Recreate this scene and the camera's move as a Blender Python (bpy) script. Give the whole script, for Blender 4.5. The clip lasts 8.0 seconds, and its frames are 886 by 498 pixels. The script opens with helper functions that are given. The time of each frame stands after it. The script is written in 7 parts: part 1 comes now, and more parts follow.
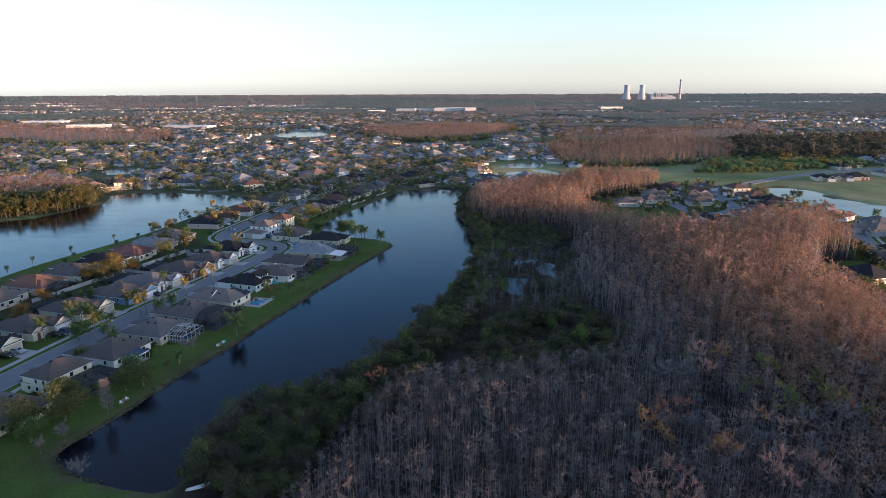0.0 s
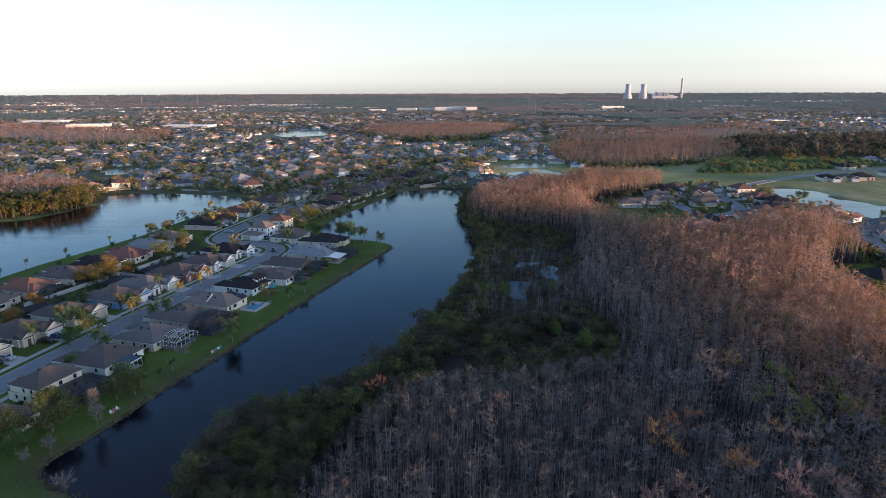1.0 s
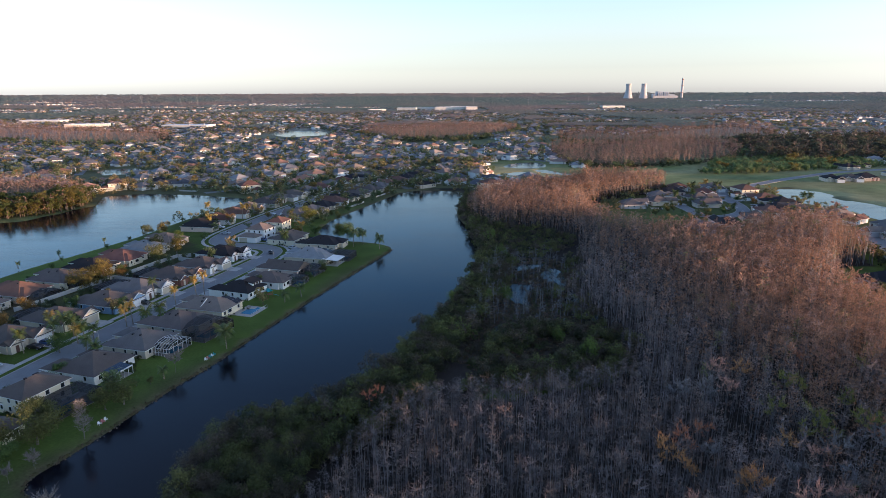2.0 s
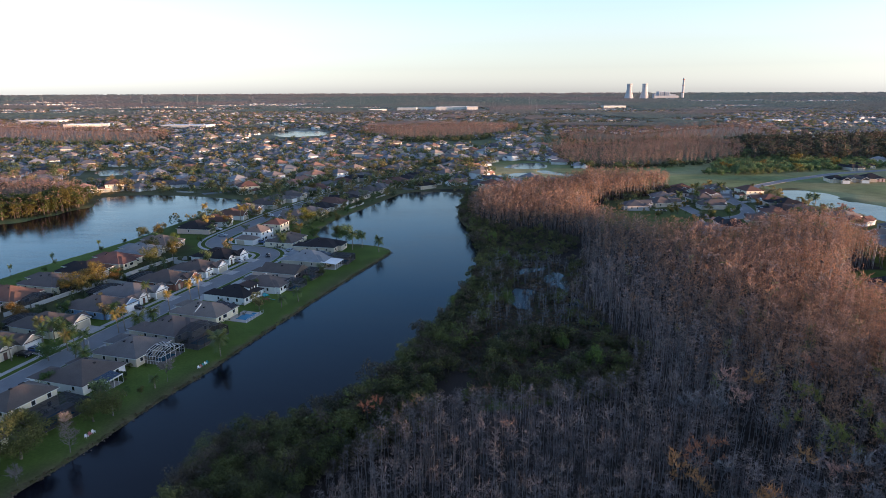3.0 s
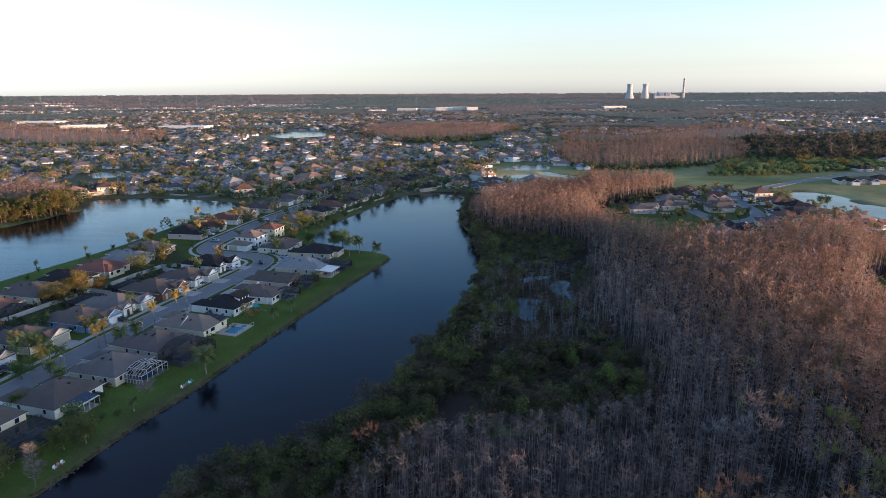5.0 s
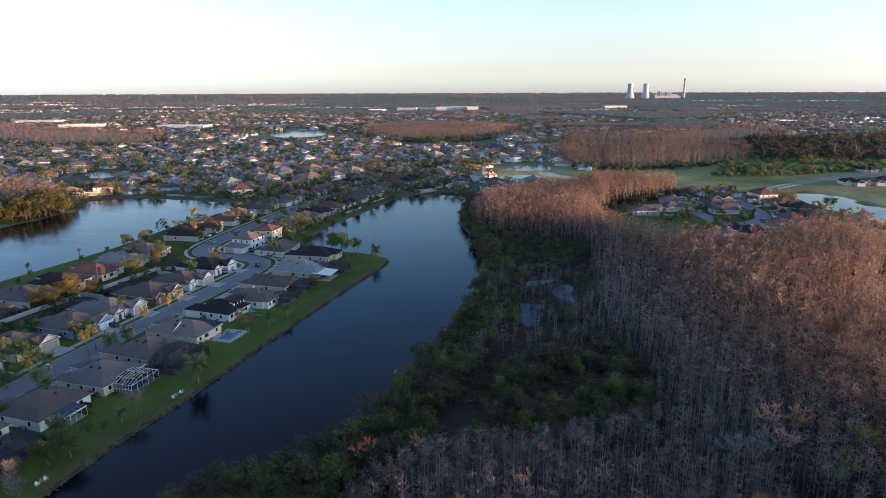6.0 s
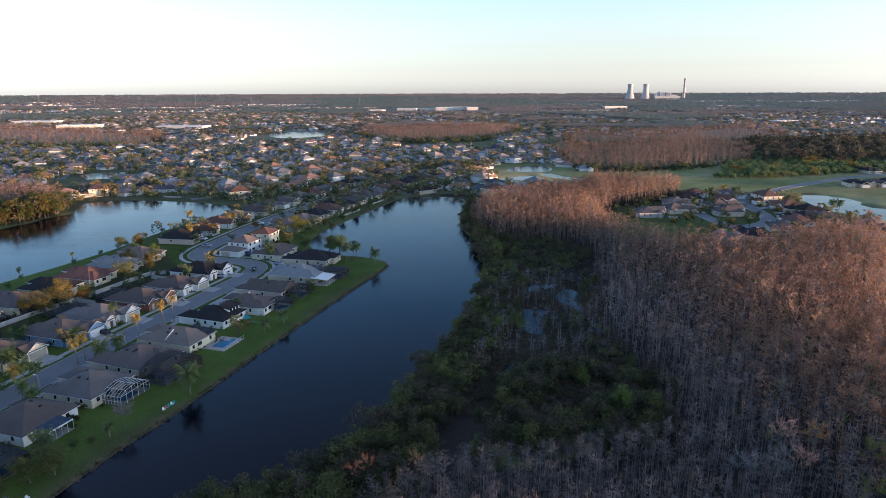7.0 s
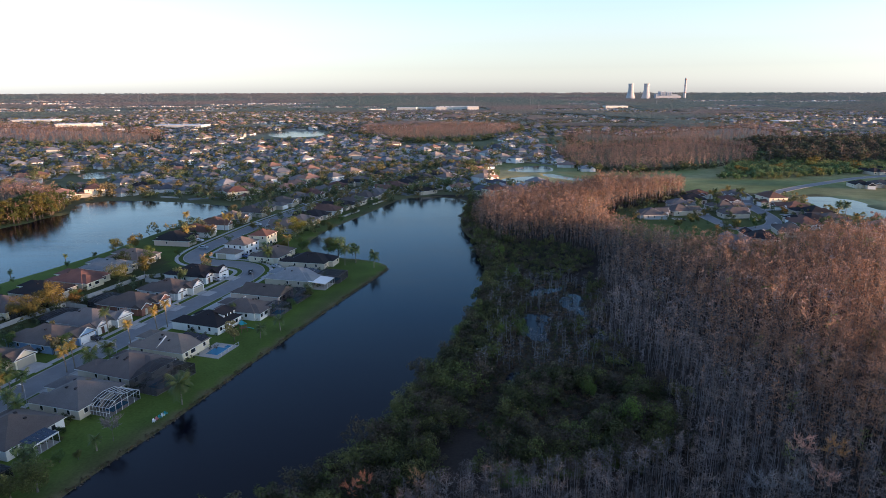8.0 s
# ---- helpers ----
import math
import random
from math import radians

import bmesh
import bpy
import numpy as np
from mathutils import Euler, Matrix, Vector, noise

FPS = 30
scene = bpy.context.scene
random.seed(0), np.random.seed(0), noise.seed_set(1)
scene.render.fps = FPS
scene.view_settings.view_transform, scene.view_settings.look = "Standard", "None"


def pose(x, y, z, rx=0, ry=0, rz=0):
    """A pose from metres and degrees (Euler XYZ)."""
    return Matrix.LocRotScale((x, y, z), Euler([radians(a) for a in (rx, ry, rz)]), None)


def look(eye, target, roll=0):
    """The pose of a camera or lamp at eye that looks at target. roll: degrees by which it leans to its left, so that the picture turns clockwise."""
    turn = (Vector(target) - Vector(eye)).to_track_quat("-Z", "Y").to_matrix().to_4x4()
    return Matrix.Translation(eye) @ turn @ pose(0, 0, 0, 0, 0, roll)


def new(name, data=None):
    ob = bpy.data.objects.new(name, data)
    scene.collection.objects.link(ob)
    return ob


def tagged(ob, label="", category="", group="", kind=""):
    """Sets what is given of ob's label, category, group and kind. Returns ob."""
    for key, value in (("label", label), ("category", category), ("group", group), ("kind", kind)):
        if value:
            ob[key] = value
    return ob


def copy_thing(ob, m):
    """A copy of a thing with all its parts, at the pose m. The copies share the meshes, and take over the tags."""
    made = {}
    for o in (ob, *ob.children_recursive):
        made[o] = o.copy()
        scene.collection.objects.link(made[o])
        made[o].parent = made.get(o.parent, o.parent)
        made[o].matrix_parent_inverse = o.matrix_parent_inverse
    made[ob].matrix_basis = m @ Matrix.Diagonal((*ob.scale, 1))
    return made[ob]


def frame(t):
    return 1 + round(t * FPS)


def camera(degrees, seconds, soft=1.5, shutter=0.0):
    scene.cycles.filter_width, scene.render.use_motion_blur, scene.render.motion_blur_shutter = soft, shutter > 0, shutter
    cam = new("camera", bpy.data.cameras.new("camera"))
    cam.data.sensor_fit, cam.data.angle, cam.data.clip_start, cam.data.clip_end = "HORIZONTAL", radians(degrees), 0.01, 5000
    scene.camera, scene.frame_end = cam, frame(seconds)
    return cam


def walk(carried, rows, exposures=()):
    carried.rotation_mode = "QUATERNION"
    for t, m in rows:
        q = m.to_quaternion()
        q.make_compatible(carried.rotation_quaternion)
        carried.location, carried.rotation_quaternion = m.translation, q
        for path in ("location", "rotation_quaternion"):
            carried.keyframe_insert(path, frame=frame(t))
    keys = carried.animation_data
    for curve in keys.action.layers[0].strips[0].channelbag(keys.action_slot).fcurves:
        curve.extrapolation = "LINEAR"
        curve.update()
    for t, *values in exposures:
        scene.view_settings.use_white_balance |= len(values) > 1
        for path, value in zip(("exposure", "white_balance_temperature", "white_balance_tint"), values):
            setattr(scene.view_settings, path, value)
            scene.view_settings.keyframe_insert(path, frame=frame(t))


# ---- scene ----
cam = camera(72.0, 8.0, soft=0.6)
PATH = [
    (0, (0.308, -0.985, 69.953), (0.314, 0.953, 69.456), -0.2),
    (0.5, (0.363, 1.486, 70.004), (0.367, 3.423, 69.506), -0.2),
    (1, (0.356, 3.86, 70.036), (0.359, 5.797, 69.537), -0.2),
    (1.5, (0.362, 6.369, 70.02), (0.365, 8.305, 69.52), -0.2),
    (3, (0.346, 14.162, 69.933), (0.347, 16.098, 69.433), -0.2),
    (3.5, (0.332, 16.899, 69.876), (0.332, 18.836, 69.376), -0.2),
    (4, (0.223, 19.78, 69.741), (0.224, 21.717, 69.242), -0.3),
    (4.5, (0.189, 22.569, 69.647), (0.19, 24.506, 69.149), -0.3),
    (6, (-0.078, 30.775, 69.59), (-0.077, 32.711, 69.09), -0.2),
    (6.5, (-0.188, 33.489, 69.591), (-0.186, 35.426, 69.091), -0.2),
    (7, (-0.338, 36.213, 69.61), (-0.336, 38.15, 69.111), -0.2),
    (7.5, (-0.465, 38.979, 69.649), (-0.463, 40.915, 69.148), -0.2),
    (8, (-0.645, 41.641, 69.685), (-0.643, 43.577, 69.184), -0.1),
]
walk(cam, [(t, look(eye, target, roll)) for t, eye, target, roll in PATH],
     [(0, 1.1, 6050, 13), (8, 1.1, 6050, 13)])

# ---- world, sun ----
SUN_AZ, SUN_EL = 106.0, 2.5          # clockwise from +y, above the horizon
SUN_POWER, SKY_POWER = 5.0, 0.185
world = bpy.data.worlds.new("sky")
scene.world = world
world.use_nodes = True
wn = world.node_tree.nodes
sky = wn.new("ShaderNodeTexSky")
sky.sky_type = "NISHITA"
sky.sun_disc = False
sky.sun_elevation, sky.sun_rotation = radians(SUN_EL + 5), radians(SUN_AZ)
sky.air_density, sky.dust_density, sky.ozone_density = 1.0, 0.5, 2.0
wn["Background"].inputs["Strength"].default_value = SKY_POWER
pale = wn.new("ShaderNodeHueSaturation")     # thin high haze: a paler sky
pale.inputs["Hue"].default_value = 0.513
where = wn.new("ShaderNodeTexCoord")
height = wn.new("ShaderNodeSeparateXYZ")
fade = wn.new("ShaderNodeValToRGB")
for k, (at, v) in enumerate(((0.0, 0.12), (0.09, 0.26), (0.19, 0.58), (0.32, 0.64), (0.6, 0.42))):
    e = fade.color_ramp.elements[k] if k < 2 else fade.color_ramp.elements.new(at)
    e.position, e.color = at, (v, v, v, 1)
blue = wn.new("ShaderNodeMath")
blue.operation = "MULTIPLY"
blue.inputs[1].default_value = 2.0
world.node_tree.links.new(fade.outputs[0], blue.inputs[0])
world.node_tree.links.new(where.outputs["Generated"], height.inputs[0])
world.node_tree.links.new(height.outputs[2], fade.inputs[0])
world.node_tree.links.new(blue.outputs[0], pale.inputs["Saturation"])
dim = wn.new("ShaderNodeValToRGB")           # dusky horizon, bright haze above it, deeper overhead
for k, (at, v) in enumerate(((0.0, 0.355), (0.07, 0.38), (0.16, 0.49), (0.35, 0.42), (0.6, 0.345))):
    e = dim.color_ramp.elements[k] if k < 2 else dim.color_ramp.elements.new(at)
    e.position, e.color = at, (v, v, v, 1)
gain = wn.new("ShaderNodeMath")
gain.operation = "MULTIPLY"
gain.inputs[1].default_value = 2.2
world.node_tree.links.new(dim.outputs[0], gain.inputs[0])
world.node_tree.links.new(height.outputs[2], dim.inputs[0])
world.node_tree.links.new(gain.outputs[0], pale.inputs["Value"])
world.node_tree.links.new(sky.outputs[0], pale.inputs["Color"])
world.node_tree.links.new(pale.outputs[0], wn["Background"].inputs["Color"])
sun = new("sun", bpy.data.lights.new("sun", "SUN"))
sun.data.energy, sun.data.angle, sun.data.color = SUN_POWER, radians(0.6), (1.0, 0.57, 0.32)
sa, se = radians(SUN_AZ), radians(SUN_EL)
TO_SUN = Vector((math.sin(sa) * math.cos(se), math.cos(sa) * math.cos(se), math.sin(se)))
sun.matrix_world = look(TO_SUN * 100, (0, 0, 0))

# ---- materials ----


def mat(name, color, rough=0.85, var=0.25, scale=0.6, fine=6.0, bump=0.0, metal=0.0, obvar=0.0, attr="", spec=0.3):
    """A weathered surface: colour broken up at two scales, per-object variation, fine relief."""
    m = bpy.data.materials.new(name)
    m.use_nodes = True
    nt = m.node_tree
    n, l = nt.nodes, nt.links
    b = n["Principled BSDF"]
    b.inputs["Roughness"].default_value = rough
    b.inputs["Metallic"].default_value = metal
    b.inputs["Specular IOR Level"].default_value = spec
    geo = n.new("ShaderNodeNewGeometry")
    a = n.new("ShaderNodeTexNoise")
    a.inputs["Scale"].default_value, a.inputs["Detail"].default_value = scale, 3
    c = n.new("ShaderNodeTexNoise")
    c.inputs["Scale"].default_value, c.inputs["Detail"].default_value = fine, 2
    for t in (a, c):
        l.new(geo.outputs["Position"], t.inputs["Vector"])
    add = n.new("ShaderNodeMath")
    add.operation = "ADD"
    l.new(a.outputs[0], add.inputs[0])
    l.new(c.outputs[0], add.inputs[1])
    rng = n.new("ShaderNodeMapRange")
    rng.inputs[1].default_value, rng.inputs[2].default_value = 0.6, 1.4
    rng.inputs[3].default_value, rng.inputs[4].default_value = 1 - var, 1 + var
    l.new(add.outputs[0], rng.inputs[0])
    mul = n.new("ShaderNodeVectorMath")
    mul.operation = "SCALE"
    if attr:
        at = n.new("ShaderNodeAttribute")
        at.attribute_name = attr
        l.new(at.outputs["Color"], mul.inputs[0])
    elif obvar:
        info = n.new("ShaderNodeObjectInfo")
        hs = n.new("ShaderNodeHueSaturation")
        hs.inputs["Color"].default_value = (*color, 1)
        r1 = n.new("ShaderNodeMapRange")
        r1.inputs[3].default_value, r1.inputs[4].default_value = 1 - obvar, 1 + obvar
        l.new(info.outputs["Random"], r1.inputs[0])
        l.new(r1.outputs[0], hs.inputs["Value"])
        r2 = n.new("ShaderNodeMapRange")
        r2.inputs[3].default_value, r2.inputs[4].default_value = 0.5 - 0.06 * obvar, 0.5 + 0.06 * obvar
        fr = n.new("ShaderNodeMath")
        fr.operation = "MULTIPLY"
        fr.inputs[1].default_value = 7.31
        fr2 = n.new("ShaderNodeMath")
        fr2.operation = "FRACT"
        l.new(info.outputs["Random"], fr.inputs[0])
        l.new(fr.outputs[0], fr2.inputs[0])
        l.new(fr2.outputs[0], r2.inputs[0])
        l.new(r2.outputs[0], hs.inputs["Hue"])
        l.new(hs.outputs[0], mul.inputs[0])
    else:
        mul.inputs[0].default_value = color
    l.new(rng.outputs[0], mul.inputs["Scale"])
    l.new(mul.outputs[0], b.inputs["Base Color"])
    if bump:
        bp = n.new("ShaderNodeBump")
        bp.inputs["Strength"].default_value, bp.inputs["Distance"].default_value = bump, 0.05
        l.new(c.outputs[0], bp.inputs["Height"])
        l.new(bp.outputs[0], b.inputs["Normal"])
    return m


def leaf_mat(name, attr="tint", translucent=0.3, low=0.72, high=1.3):
    """Leaves and twigs: the tree's own tint, a shade of its own for each leaf, a little light through it."""
    m = mat(name, (0, 0, 0), 0.7, 0.2, 0.15, 1.5, attr=attr)
    nt = m.node_tree
    n, l = nt.nodes, nt.links
    b = n["Principled BSDF"]
    src = b.inputs["Base Color"].links[0].from_socket
    geo = n.new("ShaderNodeNewGeometry")
    rng = n.new("ShaderNodeMapRange")
    rng.inputs[3].default_value, rng.inputs[4].default_value = low, high
    l.new(geo.outputs["Random Per Island"], rng.inputs[0])
    mul = n.new("ShaderNodeVectorMath")
    mul.operation = "SCALE"
    l.new(src, mul.inputs[0])
    l.new(rng.outputs[0], mul.inputs["Scale"])
    l.new(mul.outputs[0], b.inputs["Base Color"])
    if translucent:
        tr = n.new("ShaderNodeBsdfTranslucent")
        l.new(mul.outputs[0], tr.inputs["Color"])
        mix = n.new("ShaderNodeMixShader")
        mix.inputs[0].default_value = translucent
        l.new(b.outputs[0], mix.inputs[1])
        l.new(tr.outputs[0], mix.inputs[2])
        l.new(mix.outputs[0], n["Material Output"].inputs["Surface"])
    return m


def water_mat(name, deep, ripple):
    m = bpy.data.materials.new(name)
    m.use_nodes = True
    n, l = m.node_tree.nodes, m.node_tree.links
    b = n["Principled BSDF"]
    b.inputs["Base Color"].default_value = (*deep, 1)
    b.inputs["IOR"].default_value = 1.25
    geo = n.new("ShaderNodeNewGeometry")
    a = n.new("ShaderNodeTexNoise")
    a.inputs["Scale"].default_value, a.inputs["Detail"].default_value = 0.9, 4
    wind = n.new("ShaderNodeTexNoise")
    wind.inputs["Scale"].default_value, wind.inputs["Detail"].default_value = 0.025, 4
    l.new(geo.outputs["Position"], a.inputs["Vector"])
    l.new(geo.outputs["Position"], wind.inputs["Vector"])
    rng = n.new("ShaderNodeMapRange")
    rng.inputs[1].default_value, rng.inputs[2].default_value = 0.42, 0.6
    rng.inputs[3].default_value, rng.inputs[4].default_value = ripple * 0.15, ripple
    spot = n.new("ShaderNodeSeparateXYZ")
    l.new(geo.outputs["Position"], spot.inputs[0])
    lee = n.new("ShaderNodeMapRange")        # the narrow south arm lies sheltered from the wind
    lee.inputs[1].default_value, lee.inputs[2].default_value = 130, 330
    lee.inputs[3].default_value, lee.inputs[4].default_value = 0.25, 1.2
    l.new(spot.outputs[1], lee.inputs[0])
    calm = n.new("ShaderNodeMath")
    calm.operation = "MULTIPLY"
    l.new(rng.outputs[0], calm.inputs[0])
    l.new(lee.outputs[0], calm.inputs[1])
    lane = n.new("ShaderNodeTexNoise")       # wind lanes across the lake
    lane.inputs["Scale"].default_value, lane.inputs["Detail"].default_value = 1.0, 5
    wide = n.new("ShaderNodeVectorMath")
    wide.operation = "MULTIPLY"
    wide.inputs[1].default_value = (0.035, 0.16, 0.1)
    l.new(geo.outputs["Position"], wide.inputs[0])
    l.new(wide.outputs[0], lane.inputs["Vector"])
    both = n.new("ShaderNodeMath")
    both.operation = "ADD"
    l.new(lane.outputs[0], both.inputs[0])
    l.new(wind.outputs[0], both.inputs[1])
    half = n.new("ShaderNodeMath")
    half.operation = "MULTIPLY"
    half.inputs[1].default_value = 0.5
    l.new(both.outputs[0], half.inputs[0])
    l.new(half.outputs[0], rng.inputs[0])
    rr = n.new("ShaderNodeMapRange")
    rr.inputs[1].default_value, rr.inputs[2].default_value = 0.4, 0.65
    rr.inputs[3].default_value, rr.inputs[4].default_value = 0.12, 0.2
    l.new(half.outputs[0], rr.inputs[0])
    l.new(rr.outputs[0], b.inputs["Roughness"])
    bp = n.new("ShaderNodeBump")
    bp.inputs["Distance"].default_value = 0.1
    l.new(calm.outputs[0], bp.inputs["Strength"])
    wave = n.new("ShaderNodeTexNoise")       # longer waves across the wind
    wave.inputs["Scale"].default_value, wave.inputs["Detail"].default_value = 1.0, 3
    long = n.new("ShaderNodeVectorMath")
    long.operation = "MULTIPLY"
    long.inputs[1].default_value = (0.13, 0.36, 0.2)
    l.new(geo.outputs["Position"], long.inputs[0])
    l.new(long.outputs[0], wave.inputs["Vector"])
    high = n.new("ShaderNodeMath")
    high.operation = "MULTIPLY_ADD"
    high.inputs[1].default_value = 0.8
    l.new(wave.outputs[0], high.inputs[0])
    l.new(a.outputs[0], high.inputs[2])
    l.new(high.outputs[0], bp.inputs["Height"])
    l.new(bp.outputs[0], b.inputs["Normal"])
    return m


GROUND = mat("ground_cover", (0, 0, 0), 0.95, 0.3, 0.12, 1.7, bump=0.3, attr="cover", spec=0.1)
WATER = water_mat("lake_water", (0.003, 0.003, 0.008), 0.33)
ASPHALT = mat("asphalt", (0.225, 0.228, 0.238), 0.9, 0.15, 0.3, 8)
CONCRETE = mat("concrete", (0.44, 0.43, 0.42), 0.9, 0.18, 0.5, 5)
KERB = mat("kerb_concrete", (0.36, 0.35, 0.33), 0.9, 0.15, 0.6, 5)
FENCE = mat("fence_vinyl", (0.5, 0.485, 0.46), 0.7, 0.12, 0.4, 3)
BARK = leaf_mat("cypress_bark", "tint", 0.0)
TWIG = leaf_mat("twigs", "tint", 0.15)
LEAF = leaf_mat("leaves", "tint", 0.35)
FINE_LEAF = leaf_mat("fine_leaves", "tint", 0.45, 0.8, 1.2)
FAR_LEAF = leaf_mat("distant_leaves", "tint", 0.45, 0.94, 1.06)
GLASS = mat("window_glass", (0.02, 0.025, 0.03), 0.08, 0.1, spec=0.6)
TRIM = mat("white_trim", (0.82, 0.81, 0.80), 0.6, 0.06)
ROOFS = [mat("shingle_" + k, c, 0.92, 0.22, 0.35, 5, bump=0.3, obvar=0.15) for k, c in (
    ("brown", (0.115, 0.097, 0.092)), ("grey", (0.14, 0.132, 0.134)), ("dark", (0.026, 0.025, 0.03)),
    ("red", (0.145, 0.08, 0.065)), ("tan", (0.185, 0.155, 0.14)), ("slate", (0.21, 0.23, 0.25)))]
WALLS = [mat("stucco_" + k, c, 0.9, 0.08, 0.4, 6, obvar=0.06) for k, c in (
    ("white", (0.82, 0.81, 0.80)), ("cream", (0.74, 0.67, 0.52)), ("beige", (0.58, 0.51, 0.42)),
    ("blue", (0.22, 0.33, 0.50)), ("pink", (0.62, 0.48, 0.42)), ("grey", (0.45, 0.46, 0.47)), ("brick", (0.26, 0.12, 0.09)))]
R = dict(zip(("brown", "grey", "dark", "red", "tan", "slate"), ROOFS))
W = dict(zip(("white", "cream", "beige", "blue", "pink", "grey", "brick"), WALLS))

# ---- mesh helpers ----


class Geo:
    """Collects vertices and faces of one mesh."""

    def __init__(self):
        self.v, self.f = [], []

    def add(self, verts, faces):
        k = len(self.v)
        self.v += [tuple(p) for p in verts]
        self.f += [tuple(i + k for i in f) for f in faces]
        return self

    def box(self, x0, y0, z0, x1, y1, z1):
        p = [(x, y, z) for z in (z0, z1) for x, y in ((x0, y0), (x1, y0), (x1, y1), (x0, y1))]
        return self.add(p, [(3, 2, 1, 0), (4, 5, 6, 7), (0, 1, 5, 4), (1, 2, 6, 5), (2, 3, 7, 6), (3, 0, 4, 7)])

    def bar(self, p, q, r, sides=4, r2=None):
        p, q = Vector(p), Vector(q)
        d = (q - p).normalized()
        u = d.orthogonal().normalized()
        w = d.cross(u)
        r2 = r if r2 is None else r2
        a = [2 * math.pi * (i + 0.5) / sides for i in range(sides)]
        ring = [p + (u * math.cos(t) + w * math.sin(t)) * r for t in a] + [q + (u * math.cos(t) + w * math.sin(t)) * r2 for t in a]
        n = sides
        return self.add(ring, [(i, (i + 1) % n, n + (i + 1) % n, n + i) for i in range(n)] + [tuple(range(n))[::-1], tuple(range(n, 2 * n))])

    def lathe(self, rings, sides=12):
        k = [(r * math.cos(2 * math.pi * i / sides), r * math.sin(2 * math.pi * i / sides), z) for r, z in rings for i in range(sides)]
        fs = []
        for j in range(len(rings) - 1):
            for i in range(sides):
                fs.append((j * sides + i, j * sides + (i + 1) % sides, (j + 1) * sides + (i + 1) % sides, (j + 1) * sides + i))
        return self.add(k, fs + [tuple(range(sides))[::-1], tuple(range((len(rings) - 1) * sides, len(rings) * sides))])

    def mesh(self, name, material):
        me = bpy.data.meshes.new(name)
        me.from_pydata(self.v, [], self.f)
        me.materials.append(material)
        me.update()
        return me


def part(name, geo, material, parent=None, label="", m=None):
    ob = new(name, geo.mesh(name, material))
    if parent is not None:
        ob.parent = parent
    if m is not None:
        ob.matrix_basis = m
    if label:
        tagged(ob, label)
    return ob


def thing(name, label, category, m=None, group="", kind=""):
    ob = new(name)
    ob.empty_display_size = 0.2
    if m is not None:
        ob.matrix_basis = m
    return tagged(ob, label, category, group, kind)


def array_mesh(name, v, f, material, tint=None):
    """A mesh from arrays of vertices and triangles, with a tint for each vertex."""
    me = bpy.data.meshes.new(name)
    v, f = np.asarray(v, np.float32), np.asarray(f, np.int32)
    me.vertices.add(len(v))
    me.vertices.foreach_set("co", v.ravel())
    k = f.shape[1]
    me.loops.add(f.size)
    me.loops.foreach_set("vertex_index", f.ravel())
    me.polygons.add(len(f))
    me.polygons.foreach_set("loop_start", np.arange(0, f.size, k, dtype=np.int32))
    me.materials.append(material)
    me.update(calc_edges=True)
    if name in ("walls", "roofs"):
        me.shade_flat()
    if tint is not None:
        at = me.color_attributes.new("cover" if name == "ground" else "tint", "FLOAT_COLOR", "POINT")
        at.data.foreach_set("color", np.c_[tint, np.ones(len(v))].astype(np.float32).ravel())
    return me


def inside(poly, x, y):
    x, y = np.asarray(x, float), np.asarray(y, float)
    c = np.zeros(x.shape, bool)
    for (x0, y0), (x1, y1) in zip(poly, poly[1:] + poly[:1]):
        if y0 != y1:
            c ^= ((y0 > y) != (y1 > y)) & (x < (x1 - x0) * (y - y0) / (y1 - y0) + x0)
    return c


def edge_distance(line, x, y, closed=True):
    x, y = np.asarray(x, float), np.asarray(y, float)
    best = np.full(x.shape, 1e9)
    for (x0, y0), (x1, y1) in zip(line, line[1:] + (line[:1] if closed else [])):
        dx, dy = x1 - x0, y1 - y0
        t = np.clip(((x - x0) * dx + (y - y0) * dy) / max(dx * dx + dy * dy, 1e-9), 0, 1)
        best = np.minimum(best, np.hypot(x - x0 - t * dx, y - y0 - t * dy))
    return best


def signed(poly, x, y):
    d = edge_distance(poly, x, y)
    return np.where(inside(poly, x, y), -d, d)


def smooth(line, closed=False, times=2):
    """Corner cutting: a rounder line from a few control points."""
    for _ in range(times):
        out = []
        pairs = list(zip(line, line[1:] + line[:1])) if closed else list(zip(line, line[1:]))
        for (x0, y0), (x1, y1) in pairs:
            out += [(0.75 * x0 + 0.25 * x1, 0.75 * y0 + 0.25 * y1), (0.25 * x0 + 0.75 * x1, 0.25 * y0 + 0.75 * y1)]
        line = out if closed else [line[0]] + out + [line[-1]]
    return line


# ---- plan ----
LAKE = smooth([(-50, 95), (-61, 97.5), (-68, 100), (-75, 104), (-78, 109), (-75, 115.5), (-72, 124), (-69, 135), (-65.5, 147), (-61, 158),
    (-56, 176), (-46, 209), (-34, 246), (-27, 266), (-22.5, 279), (-24, 287), (-32, 294), (-46, 298), (-56, 301), (-66, 322),
    (-61, 352), (-49, 386), (-36, 424), (-28, 448), (-9, 457), (18, 444), (13, 410), (9, 372), (10, 345), (18, 316), (17, 284), (14, 256),
    (9, 232), (2, 205), (-6, 181), (-14, 157), (-19, 142), (-30, 134), (-45, 127), (-48, 113), (-48, 100)], True, 1)
